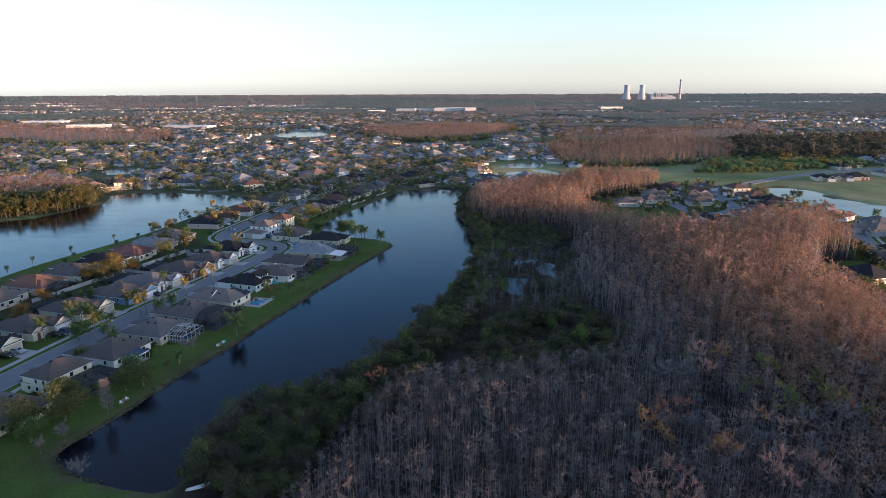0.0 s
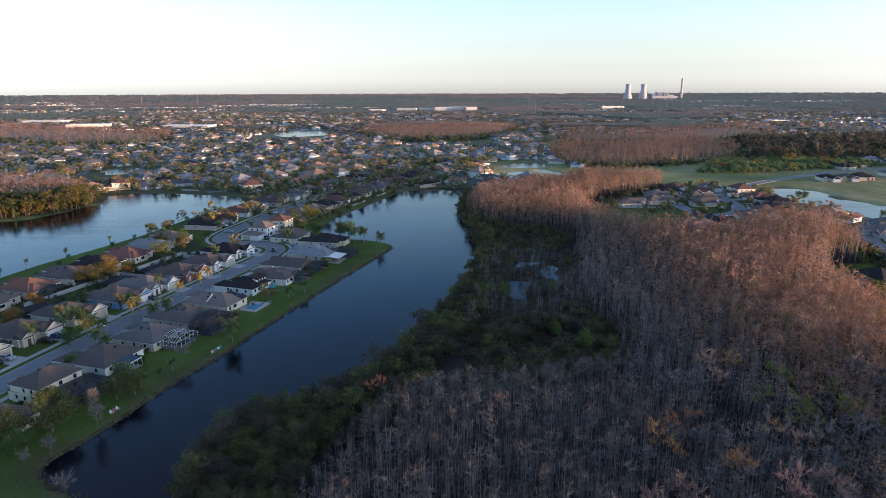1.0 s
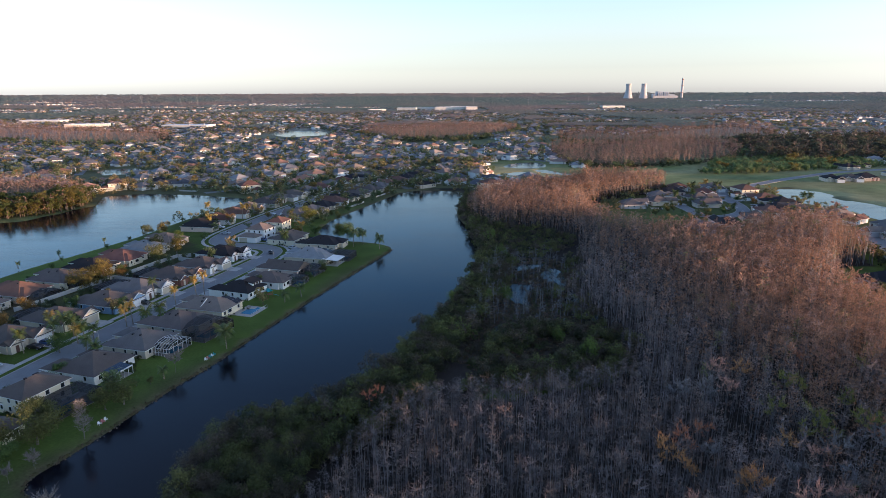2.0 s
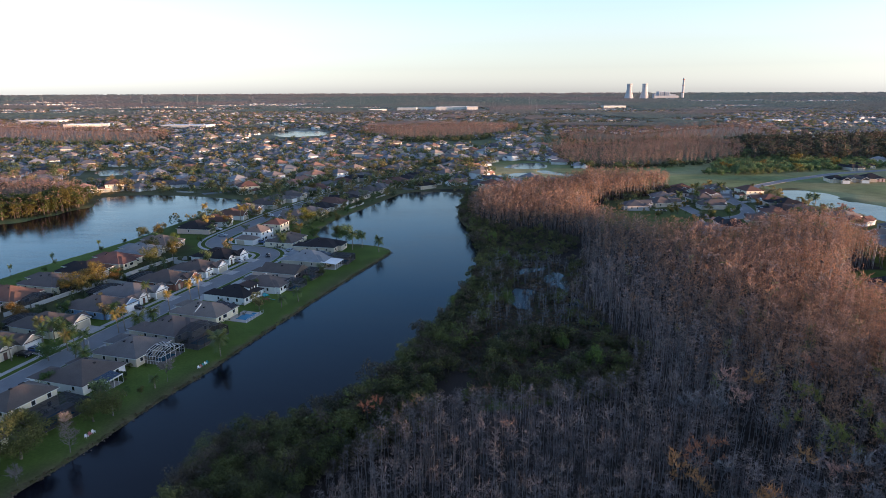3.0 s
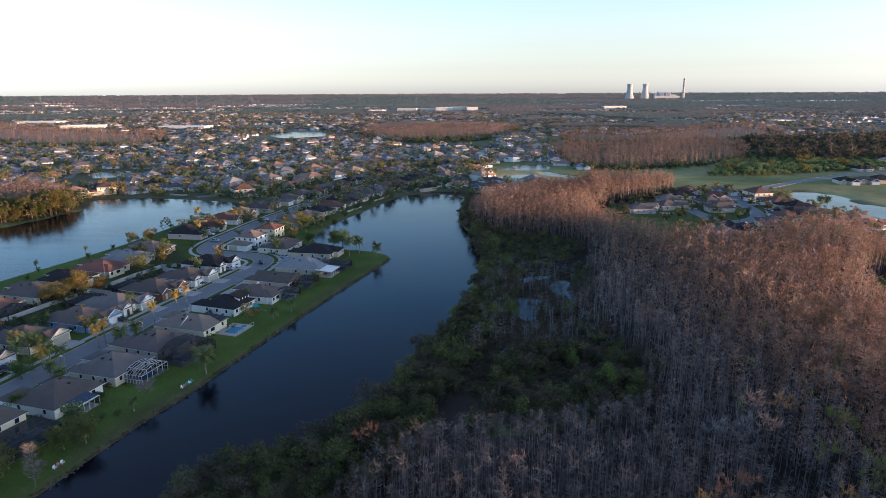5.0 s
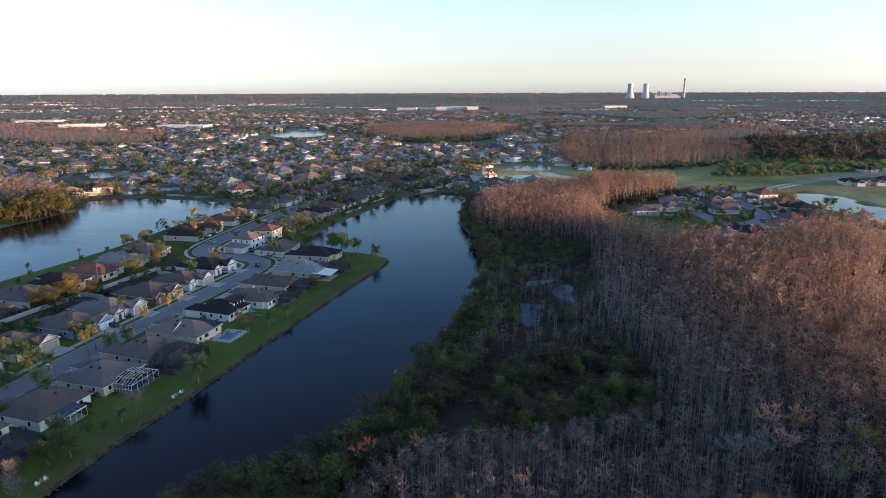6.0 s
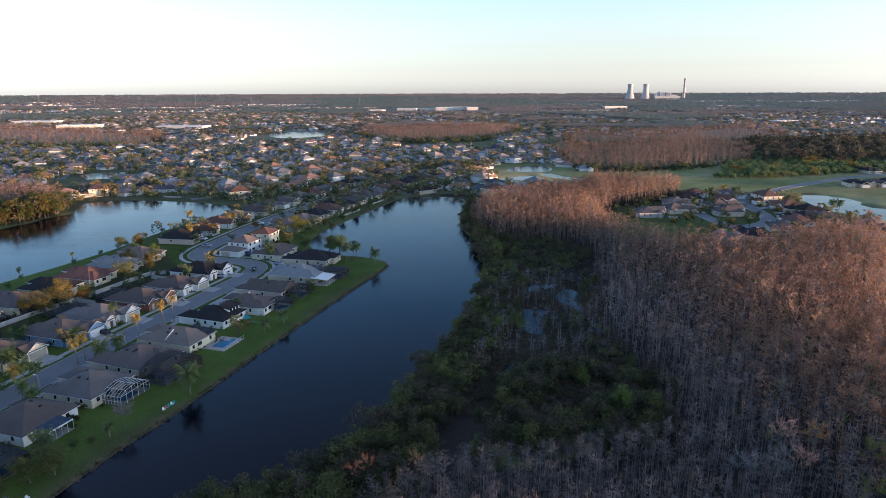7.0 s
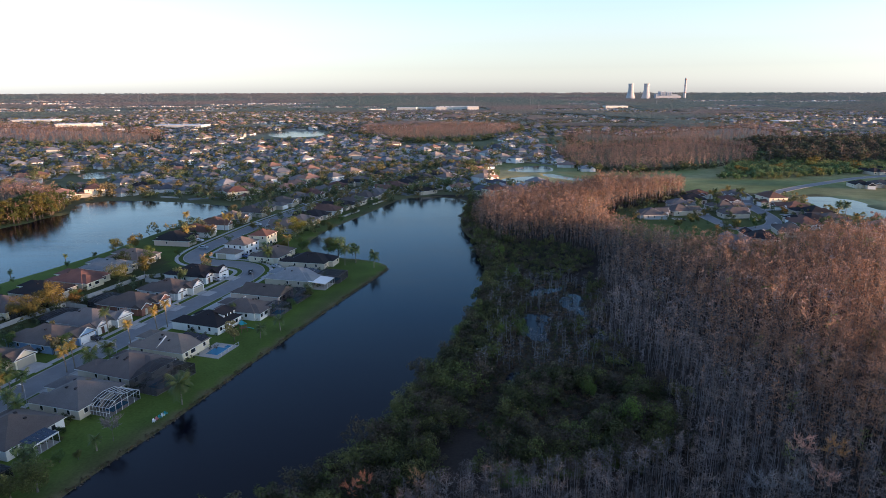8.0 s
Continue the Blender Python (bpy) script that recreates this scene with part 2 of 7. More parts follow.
LAKE_WEST = smooth([(-300, 326), (-236, 345), (-232, 364), (-226, 386), (-222, 400), (-236, 430), (-226, 441), (-208, 443), (-176, 438),
    (-150, 429), (-130, 419), (-129, 402), (-135, 377), (-145, 356), (-149, 332), (-152, 310), (-157, 294), (-163, 274), (-170, 256),
    (-174, 236), (-182, 180), (-340, 150)], True, 1)
POND_EAST = smooth([(244, 452), (253, 456), (264, 452), (272, 433), (264, 411), (269, 401), (275, 388), (284, 372), (300, 340), (270, 318), (249, 331),
    (244, 357), (241, 376), (235, 390), (233, 404), (235, 430)], True, 1)
POND_MID = smooth([(45, 536), (55, 551), (73, 558), (80, 554), (74, 535), (66, 514), (52, 514)], True, 2)
POND_FAR = smooth([(57, 599), (75, 628), (89, 633), (101, 632), (104, 606), (95, 587), (80, 586), (64, 588)], True, 2)
STREAM = smooth([(85, 574), (95, 575), (102, 559), (111, 544), (123, 540), (123, 526), (108, 528), (98, 543), (87, 556)], True, 2)
POND_WEST = smooth([(-320, 575), (-305, 598), (-284, 590), (-276, 560), (-290, 540), (-306, 556)], True, 2)
LAKE_NORTH = smooth([(-296, 1080), (-298, 1165), (-260, 1200), (-208, 1145), (-190, 1052), (-224, 1024), (-258, 1012)], True, 2)
LAKE_BEYOND = smooth([(-430, 1385), (-403, 1440), (-338, 1386), (-316, 1270), (-364, 1290)], True, 2)
WATERS = [LAKE, LAKE_WEST, POND_EAST, POND_MID, POND_FAR, STREAM, POND_WEST, LAKE_NORTH, LAKE_BEYOND]
FOREST = [(-34, 60), (-28, 84), (-22, 105), (-17, 124), (-6, 134), (6, 139), (20, 140), (44, 148), (52, 172), (46, 190), (42, 214),
    (52, 236), (55, 256), (62, 276), (66, 296), (58, 316), (26, 321), (17, 338), (14, 360), (18, 400), (36, 424), (80, 452), (120, 476), (162, 464),
    (162, 446), (154, 436), (128, 421), (108, 409), (92, 380), (88, 345), (103, 313), (112, 294), (130, 282), (148, 296), (182, 318), (197, 312), (188, 280), (178, 250),
    (160, 246), (142, 220), (137, 197), (133, 176), (136, 150), (150, 110), (190, 60), (170, -40), (-60, -60)]
ROAD = smooth([(-115.5, 100), (-111.5, 130), (-107, 152), (-102.3, 172), (-98.2, 189), (-93, 208), (-85.6, 234), (-79, 257), (-76, 268), (-76, 278),
    (-83, 285.5), (-95, 288), (-106, 291), (-111, 303), (-106, 331), (-99, 366), (-84, 415), (-64, 470), (-40, 530), (-10, 600)], False, 2)
ROAD_EAST = smooth([(200, 180), (196, 257), (206, 291), (226, 318), (246, 316)], False, 2)
ROAD_CLOSE = smooth([(150, 398), (150, 372), (151, 350), (166, 352), (180, 364), (187, 385), (190, 410), (198, 438), (218, 452), (243, 476), (277, 501), (312, 523), (340, 541), (380, 556), (440, 575)], False, 2)


def land(x, y):
    """Height of the ground: flat, dipping into the waters, rising very gently towards the horizon."""
    x, y = np.asarray(x, float), np.asarray(y, float)
    z = np.zeros(x.shape)
    for w in WATERS:
        near = (x > min(p[0] for p in w) - 10) & (x < max(p[0] for p in w) + 10) & (y > min(p[1] for p in w) - 10) & (y < max(p[1] for p in w) + 10)
        if near.any():
            d = signed(w, x[near], y[near])
            z[near] = np.minimum(z[near], np.clip(-0.5 + 0.35 * d, -1.6, 0))
    far = np.hypot(x, y)
    return z + 52.0 * np.clip((far - 2000) / 2950, 0, 1) ** 1.6


def steps(lo, hi, fine_lo, fine_hi, d):
    a = list(np.arange(fine_lo, fine_hi + d, d))
    s, p = d, a[-1]
    while p < hi:
        s *= 1.12
        p += s
        a.append(min(p, hi))
    s, p = d, a[0]
    while p > lo:
        s *= 1.12
        p -= s
        a.insert(0, max(p, lo))
    return np.array(a)


def noise2(x, y, s, seed=0):
    """Cheap smooth variation between 0 and 1."""
    r = np.random.RandomState(seed)
    out = np.zeros(np.shape(x))
    for k in range(5):
        a, p = r.uniform(0, 2 * np.pi, 2)
        q = s * (1.6 ** k)
        out = out + np.sin((np.cos(a) * x + np.sin(a) * y) / q * 2.0 + p + 1.7 * np.sin((np.cos(a + 1.9) * x + np.sin(a + 1.9) * y) / q * 1.1 + p * 3))
    return np.clip(0.5 + out / 6, 0, 1)


def build_ground():
    xs, ys = steps(-4990, 4990, -190, 200, 2.5), steps(-1500, 4990, 60, 520, 2.5)
    x, y = np.meshgrid(xs, ys)
    z = land(x, y)
    nx, ny = len(xs), len(ys)
    i = np.arange(nx * ny).reshape(ny, nx)
    f = np.stack([i[:-1, :-1], i[:-1, 1:], i[1:, 1:], i[1:, :-1]], -1).reshape(-1, 4)
    c = np.zeros((ny, nx, 3))
    c[:] = (0.088, 0.128, 0.028)
    n1, n3 = noise2(x, y, 14, 1)[..., None], noise2(x, y, 5, 9)[..., None]
    c = c * (0.8 + 0.4 * n1)
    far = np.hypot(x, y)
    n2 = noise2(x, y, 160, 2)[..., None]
    # from 650 m out the cover turns paler and greyer, brightened 1.7 times
    far_cover = np.array((0.13, 0.145, 0.105)) * (1 - n2) + np.array((0.20, 0.175, 0.15)) * n2
    far_cover = far_cover * 1.7
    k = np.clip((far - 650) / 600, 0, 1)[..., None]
    c = c * (1 - k) + far_cover * k
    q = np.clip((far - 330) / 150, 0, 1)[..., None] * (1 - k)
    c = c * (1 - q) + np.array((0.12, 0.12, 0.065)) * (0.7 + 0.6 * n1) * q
    golf = inside([(30, 590), (38, 490), (150, 478), (205, 470), (240, 458), (262, 462), (280, 330), (520, 300), (560, 600), (520, 680), (290, 665), (190, 595), (140, 575), (110, 640), (50, 660)], x, y)
    c[golf] = 1.35 * (np.array((0.15, 0.18, 0.07)) * (1 - noise2(x, y, 22, 8)[golf][:, None]) + np.array((0.26, 0.225, 0.12)) * noise2(x, y, 22, 8)[golf][:, None]) * (0.8 + 0.4 * n1[golf])
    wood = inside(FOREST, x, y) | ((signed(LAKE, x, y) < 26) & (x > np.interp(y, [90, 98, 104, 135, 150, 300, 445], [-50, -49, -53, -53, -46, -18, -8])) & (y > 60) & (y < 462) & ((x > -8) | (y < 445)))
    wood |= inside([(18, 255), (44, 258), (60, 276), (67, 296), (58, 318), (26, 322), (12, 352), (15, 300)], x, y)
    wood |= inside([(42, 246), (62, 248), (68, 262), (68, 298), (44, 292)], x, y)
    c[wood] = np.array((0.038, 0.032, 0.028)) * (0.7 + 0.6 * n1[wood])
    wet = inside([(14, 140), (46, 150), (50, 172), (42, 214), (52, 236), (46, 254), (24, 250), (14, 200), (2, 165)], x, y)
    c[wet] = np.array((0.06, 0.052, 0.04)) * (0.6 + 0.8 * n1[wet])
    yard = inside([(-160, 150), (-136, 150), (-112, 236), (-102, 272), (-126, 300), (-150, 215)], x, y)
    c[yard] = (np.array((0.06, 0.075, 0.026)) * (1 - n3[yard]) + np.array((0.085, 0.07, 0.045)) * n3[yard]) * (0.8 + 0.4 * n1[yard])
    shore = np.minimum(np.abs(signed(LAKE, x, y)), 1e9)
    worn = np.clip(1.2 - shore / 7, 0, 1)[..., None] * np.clip(2.2 * n3 - 0.6, 0, 1) * (shore[..., None] < 9)
    c = c * (1 - 0.7 * worn) + np.array((0.075, 0.062, 0.038)) * 0.7 * worn
    edge = (shore < 1.3)
    c[edge] = (0.125, 0.11, 0.06)
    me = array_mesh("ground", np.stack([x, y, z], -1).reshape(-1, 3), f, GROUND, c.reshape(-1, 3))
    me.polygons.foreach_set("use_smooth", np.ones(len(f), bool))
    return tagged(new("ground", me), "green lawns, golf turf and dark swamp floor around the lakes", "ground", kind="structure")


def water(name, poly, label):
    """A level sheet that reaches a little under its banks."""
    n = len(poly)
    if sum(poly[i - 1][0] * poly[i][1] - poly[i][0] * poly[i - 1][1] for i in range(n)) < 0:
        poly = poly[::-1]
    out = []
    for i, (x, y) in enumerate(poly):
        dx, dy = poly[(i + 1) % n][0] - poly[i - 1][0], poly[(i + 1) % n][1] - poly[i - 1][1]
        d = math.hypot(dx, dy)
        out.append((x + dy / d * 1.3, y - dx / d * 1.3, -0.5))
    return tagged(part(name, Geo().add(out, [tuple(range(n))]), WATER), label, "water", kind="structure")


def ribbon(line, a, b, z0, z1):
    """A strip along a line between two offsets to its left, from z0 up to z1."""
    g = Geo()
    pts = [Vector((x, y, 0)) for x, y in line]
    rows = []
    for i, p in enumerate(pts):
        d = (pts[min(i + 1, len(pts) - 1)] - pts[max(i - 1, 0)]).normalized()
        nrm = Vector((-d.y, d.x, 0))
        q, r = p + nrm * a, p + nrm * b
        rows.append([(q.x, q.y, z0), (q.x, q.y, z1), (r.x, r.y, z1), (r.x, r.y, z0)])
    v = [c for row in rows for c in row]
    f = []
    for i in range(len(rows) - 1):
        for j in range(3):
            f.append((4 * i + j, 4 * i + j + 1, 4 * i + j + 5, 4 * i + j + 4))
    g.add(v, f + [(0, 1, 2, 3), tuple(range(len(v) - 4, len(v)))])
    return g


build_ground()
water("lake", LAKE, "dark blue lake with light wind ripples")
water("lake", LAKE_WEST, "blue lake behind the house row, rippled by wind")
water("pond", POND_EAST, "pale pond reflecting the evening sky")
water("pond", POND_MID, "golf course pond reflecting the sky")
water("pond", POND_FAR, "small golf course pond behind the green")
water("stream", STREAM, "narrow pale water between the fairways")
water("lake", LAKE_BEYOND, "far pale lake beyond the suburb")
water("pond", POND_WEST, "small pond between house rows")
water("lake", LAKE_NORTH, "distant pale lake in the suburb")
for line, nm in ((ROAD, "residential street of grey asphalt"), (ROAD_EAST, "grey asphalt street beside the swamp"), (ROAD_CLOSE, "grey asphalt street past the golf course")):
    hw = 3.6 if line is ROAD_CLOSE else 4.0
    rd = tagged(part("road", ribbon(line, -hw, hw, -0.2, 0.05), ASPHALT), nm, "road", kind="structure")
    for s in (-1, 1):
        tagged(part("kerb", ribbon(line, s * hw, s * (hw + 0.35), -0.2, 0.14), KERB), "pale concrete kerb along the street", "kerb", kind="structure")
        if line is ROAD_CLOSE:
            continue
        tagged(part("pavement", ribbon(line, s * (hw + 2.2), s * (hw + 3.7), -0.2, 0.09), CONCRETE), "pale concrete footpath along the lawns", "pavement", kind="structure")

# ---- trees ----


def cones(p, q, r):
    """Three-sided tapering sticks from points p to points q."""
    p, q = np.asarray(p, float), np.asarray(q, float)
    d = q - p
    d /= np.linalg.norm(d, axis=1)[:, None] + 1e-9
    u = np.cross(d, np.where(np.abs(d[:, 2:]) < 0.9, [[0, 0, 1.0]], [[1.0, 0, 0]]))
    u /= np.linalg.norm(u, axis=1)[:, None]
    w = np.cross(d, u)
    r = np.broadcast_to(np.asarray(r, float), (len(p),))[:, None]
    v = np.stack([p + u * r, p + (-0.5 * u + 0.87 * w) * r, p + (-0.5 * u - 0.87 * w) * r, q], 1)
    b = 4 * np.arange(len(p))[:, None]
    f = np.concatenate([b + [0, 1, 3], b + [1, 2, 3], b + [2, 0, 3]])
    return v.reshape(-1, 3), f


def blades(p, q, width, rs):
    """Thin flat slivers from p to q, for twigs."""
    d = q - p
    u = np.cross(d, rs.normal(size=p.shape))
    u /= np.linalg.norm(u, axis=1)[:, None] + 1e-9
    v = np.stack([p + u * width, p - u * width, q], 1)
    return v.reshape(-1, 3), np.arange(3 * len(p)).reshape(-1, 3)


def merge(*sets):
    vs, fs, k = [], [], 0
    for v, f in sets:
        vs.append(v)
        fs.append(f + k)
        k += len(v)
    return np.concatenate(vs), np.concatenate(fs)


def trunk_of(rs, h, r, lean=0.03, n=4, sides=5):
    z = np.linspace(0, 1, n)
    off = np.cumsum(rs.normal(0, lean * h / n, (n, 2)), 0)
    off[0] = 0
    a = 2 * np.pi * np.arange(sides) / sides
    rad = r * (1 - 0.85 * z) * np.where(z == 0, 1.5, 1)
    v = np.stack([np.stack([off[i, 0] + rad[i] * np.cos(a), off[i, 1] + rad[i] * np.sin(a), np.full(sides, z[i] * h)], -1) for i in range(n)])
    f = []
    for i in range(n - 1):
        for j in range(sides):
            b, c = i * sides + j, i * sides + (j + 1) % sides
            f += [(b, c, c + sides), (b, c + sides, b + sides)]
    axis = lambda t: np.stack([np.interp(t, z, off[:, 0]), np.interp(t, z, off[:, 1]), t * h], -1)
    return v.reshape(-1, 3), np.array(f), axis


def cypress(seed, h=12.0, limbs=26, twigs=5, spread=1.0, low=0.38, thin=False, stem=1.0):
    """A bare cypress: straight trunk, short rising limbs, fine twigs. Returns trunk and crown arrays."""
    rs = np.random.RandomState(seed)
    tv, tf, axis = trunk_of(rs, h, stem * 0.017 * h * rs.uniform(0.8, 1.15), 0.03, 3 if thin else 4, 3 if thin else 5)
    t = low + (1 - low) * np.sort(rs.uniform(0, 1, limbs)) ** 0.8
    a = rs.uniform(0, 2 * np.pi, limbs)
    ln = spread * (0.5 + 1.5 * np.sqrt(np.clip((1.02 - t) / (1 - low), 0, 1))) * rs.uniform(0.7, 1.3, limbs) * h / 12
    up = rs.uniform(0.3, 0.95, limbs)
    p = axis(t)
    q = p + np.stack([np.cos(a), np.sin(a), up], -1) * ln[:, None]
    bv, bf = cones(p, q, (0.018 if thin else 0.035 if limbs < 40 else 0.014) * h / 12 + (0.006 if thin else 0.012) * ln)
    k = rs.uniform(0.35, 1.0, (limbs, twigs))
    s = (p[:, None] + (q - p)[:, None] * k[..., None]).reshape(-1, 3)
    dv = np.repeat((q - p) / ln[:, None], twigs, 0) * 0.5 + rs.normal(0, 0.45, (len(s), 3)) + [0, 0, 0.3]
    e = s + dv * rs.uniform(0.45, 1.0, len(s))[:, None] * h / 12
    wv, wf = blades(s, e, (0.06 if stem < 0.5 else 0.027 if thin else 0.03) * h / 12, rs)
    return (tv, tf), merge((bv, bf), (wv, wf))


def leafy(seed, h=6.0, spread=2.6, leaves=420, size=0.34, base=0.3, lumps=9, flat=0.75):
    """A broad-leaved tree or bush: limbs that fork from a trunk, leaves in uneven lumps."""
    rs = np.random.RandomState(seed)
    tv, tf, axis = trunk_of(rs, h * 0.6, 0.022 * h, 0.06)
    c = rs.normal(0, 0.5, (lumps, 3))
    c /= np.maximum(1, np.linalg.norm(c, axis=1))[:, None]
    c = c * [spread, spread, h * (1 - base) * 0.5 * flat] + [0, 0, h * (base + (1 - base) * 0.5)]
    p = axis(rs.uniform(0.3, 0.9, lumps))
    bv, bf = cones(p, c, 0.012 * h)
    rad = spread * rs.uniform(0.34, 0.6, lumps)
    leaves, size = 2 * leaves, 0.78 * size
    k = rs.randint(0, lumps, leaves)
    d = rs.normal(size=(leaves, 3))
    d /= np.linalg.norm(d, axis=1)[:, None]
    pos = c[k] + d * rad[k][:, None] * rs.uniform(0.55, 1.05, leaves)[:, None] * [1, 1, 0.8]
    face = 0.8 * d + [0, 0, 0.35] + 0.42 * rs.normal(size=(leaves, 3))      # leaves face outwards and up
    u = np.cross(face, rs.normal(size=(leaves, 3)))
    w = np.cross(face, u)
    u /= np.linalg.norm(u, axis=1)[:, None]
    w /= np.linalg.norm(w, axis=1)[:, None]
    sz = size * rs.uniform(0.6, 1.3, leaves)[:, None]
    v = np.stack([pos - u * sz, pos + (0.6 * u + 0.6 * w) * sz, pos + (0.6 * u - 0.6 * w) * sz], 1).reshape(-1, 3)
    return merge((tv, tf), (bv, bf)), (v, np.arange(3 * leaves).reshape(-1, 3))


def tint_to(n, colour):
    return np.broadcast_to(np.asarray(colour, float), (n, 3))


def scatter(name, label, category, kinds, places, material, bark=None):
    """Many plants joined into one object. kinds: crowns (and trunks); places: x, y, z, turn, size, height, kind, tint."""
    made = []
    for which, mt in ((0, bark), (1, material)):
        if mt is None:
            continue
        vs, fs, cs, k = [], [], [], 0
        for x, y, z, a, s, sz, kind, colour, barkcol in places:
            v, f = kinds[kind][which]
            ca, sn = math.cos(a) * s, math.sin(a) * s
            vs.append(np.stack([x + ca * v[:, 0] - sn * v[:, 1], y + sn * v[:, 0] + ca * v[:, 1], z + sz * v[:, 2]], -1))
            fs.append(f + k)
            cs.append(tint_to(len(v), barkcol if which == 0 else colour))
            k += len(v)
        me = array_mesh(name if which else "trunk", np.concatenate(vs), np.concatenate(fs), mt, np.concatenate(cs))
        made.append(me)
    if len(made) == 1:
        return tagged(new(name, made[0]), label, category, kind="stuff")
    top = thing(name, label, category, kind="stuff")
    for me, nm in zip(made, ("trunks", "twigs")):
        ob = new(nm, me)
        ob.parent = top
        tagged(ob, kind="stuff")
    return top


def swamp_cypress(seed, limbs, twigs, radius, width, fine=True, low=0.25):
    """A bare swamp cypress, 12 m tall: thin straight stem, a few low stubs, a rounded head dense with fine twigs."""
    rs = np.random.RandomState(seed)
    h = 12.0
    tv, tf, axis = trunk_of(rs, h, 0.09 * rs.uniform(0.8, 1.2), 0.045, 3 if fine else 2, 3)
    head = rs.uniform(size=limbs) < 0.86
    mid = rs.uniform(0.99, 1.05) - low
    t = np.where(head, mid + low * rs.uniform(-0.95, 0.85, limbs), rs.uniform(0.2, 0.52, limbs))
    a = rs.uniform(0, 2 * np.pi, limbs)
    ln = np.where(head, radius * np.sqrt(np.clip(1 - ((t - mid) / (low + 0.01)) ** 2, 0.12, 1)), 0.4 * radius) * rs.uniform(0.65, 1.2, limbs)
    p = axis(t)
    q = p + np.stack([np.cos(a), np.sin(a), rs.uniform(0.1, 0.8, limbs)], -1) * ln[:, None]
    limb = blades(p, q, 0.024, rs) if fine else blades(p, q, 0.04, rs)
    k = rs.uniform(0.35, 1.0, (limbs, twigs))
    s = (p[:, None] + (q - p)[:, None] * k[..., None]).reshape(-1, 3)
    dv = np.repeat((q - p) / ln[:, None], twigs, 0) * 0.4 + rs.normal(0, 0.5, (len(s), 3)) + [0, 0, 0.3]
    e = s + dv * rs.uniform(0.4, 0.9, len(s))[:, None]
    return (tv, tf), merge(limb, blades(s, e, width, rs))


def spreading(seed, h=11.0, r=2.3, first=8, second=5, third=14):
    """A taller swamp tree: bare stem, forking limbs that fan into a rounded head. Returns wood and budding twigs."""
    rs = np.random.RandomState(seed)
    tv, tf, axis = trunk_of(rs, 0.72 * h, 0.014 * h, 0.04, 4, 5)
    p = axis(rs.uniform(0.72, 1.0, first))
    a = np.arange(first) * 2.4 + rs.uniform(-0.4, 0.4, first)
    d = np.stack([np.cos(a), np.sin(a), rs.uniform(0.5, 1.7, first)], -1)
    d /= np.linalg.norm(d, axis=1)[:, None]
    q = p + d * (r * rs.uniform(0.7, 1.1, first))[:, None]
    s2 = np.repeat(p, second, 0) + np.repeat(q - p, second, 0) * rs.uniform(0.45, 1.0, (first * second, 1))
    d2 = np.repeat(d, second, 0) * 0.6 + rs.normal(0, 0.42, s2.shape) + [0, 0, 0.3]
    q2 = s2 + d2 * (0.5 * r * rs.uniform(0.6, 1.1, len(s2)))[:, None]
    s3 = np.repeat(s2, third, 0) + np.repeat(q2 - s2, third, 0) * rs.uniform(0.35, 1.0, (len(s2) * third, 1))
    q3 = s3 + (np.repeat(d2, third, 0) * 0.5 + rs.normal(0, 0.5, s3.shape) + [0, 0, 0.25]) * rs.uniform(0.4, 0.85, (len(s3), 1))
    return merge((tv, tf), cones(p, q, 0.055), cones(s2, q2, 0.028)), blades(s3, q3, 0.042, rs)


rng = np.random.RandomState(7)
CYPRESS = [swamp_cypress(100 + i, 24, 8, 1.02 + 0.1 * (i % 4), 0.026) for i in range(12)]
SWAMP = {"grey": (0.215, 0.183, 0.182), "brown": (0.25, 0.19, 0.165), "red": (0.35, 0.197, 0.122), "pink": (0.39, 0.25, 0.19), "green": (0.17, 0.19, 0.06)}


def swamp_height(x, y):
    """Taller trees on the east side, towards the far end and, to cast shade, out of view."""
    b = np.interp(y, [60, 120, 150, 260, 320], [92, 92, 70, 72, 90])
    h = 9.8 + 1.8 * (noise2(x, y, 30, 5) - 0.5) + 3.4 * np.clip((x - b) / 26, 0, 1)
    return h + 2.8 * np.clip((y - 318) / 26, 0, 1) * (x < 110) + 3.0 * np.clip((x - 0.76 * (y + 30)) / 15, 0, 1)


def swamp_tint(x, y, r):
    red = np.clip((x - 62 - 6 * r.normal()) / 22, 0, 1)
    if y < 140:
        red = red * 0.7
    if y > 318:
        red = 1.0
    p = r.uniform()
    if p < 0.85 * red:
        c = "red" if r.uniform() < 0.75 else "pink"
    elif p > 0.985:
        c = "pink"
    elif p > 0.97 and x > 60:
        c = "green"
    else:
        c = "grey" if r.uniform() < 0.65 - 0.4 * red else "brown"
    # near western crowns are tinted a fifth darker than the rest
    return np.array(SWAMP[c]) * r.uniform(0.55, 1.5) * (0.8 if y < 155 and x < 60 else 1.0)


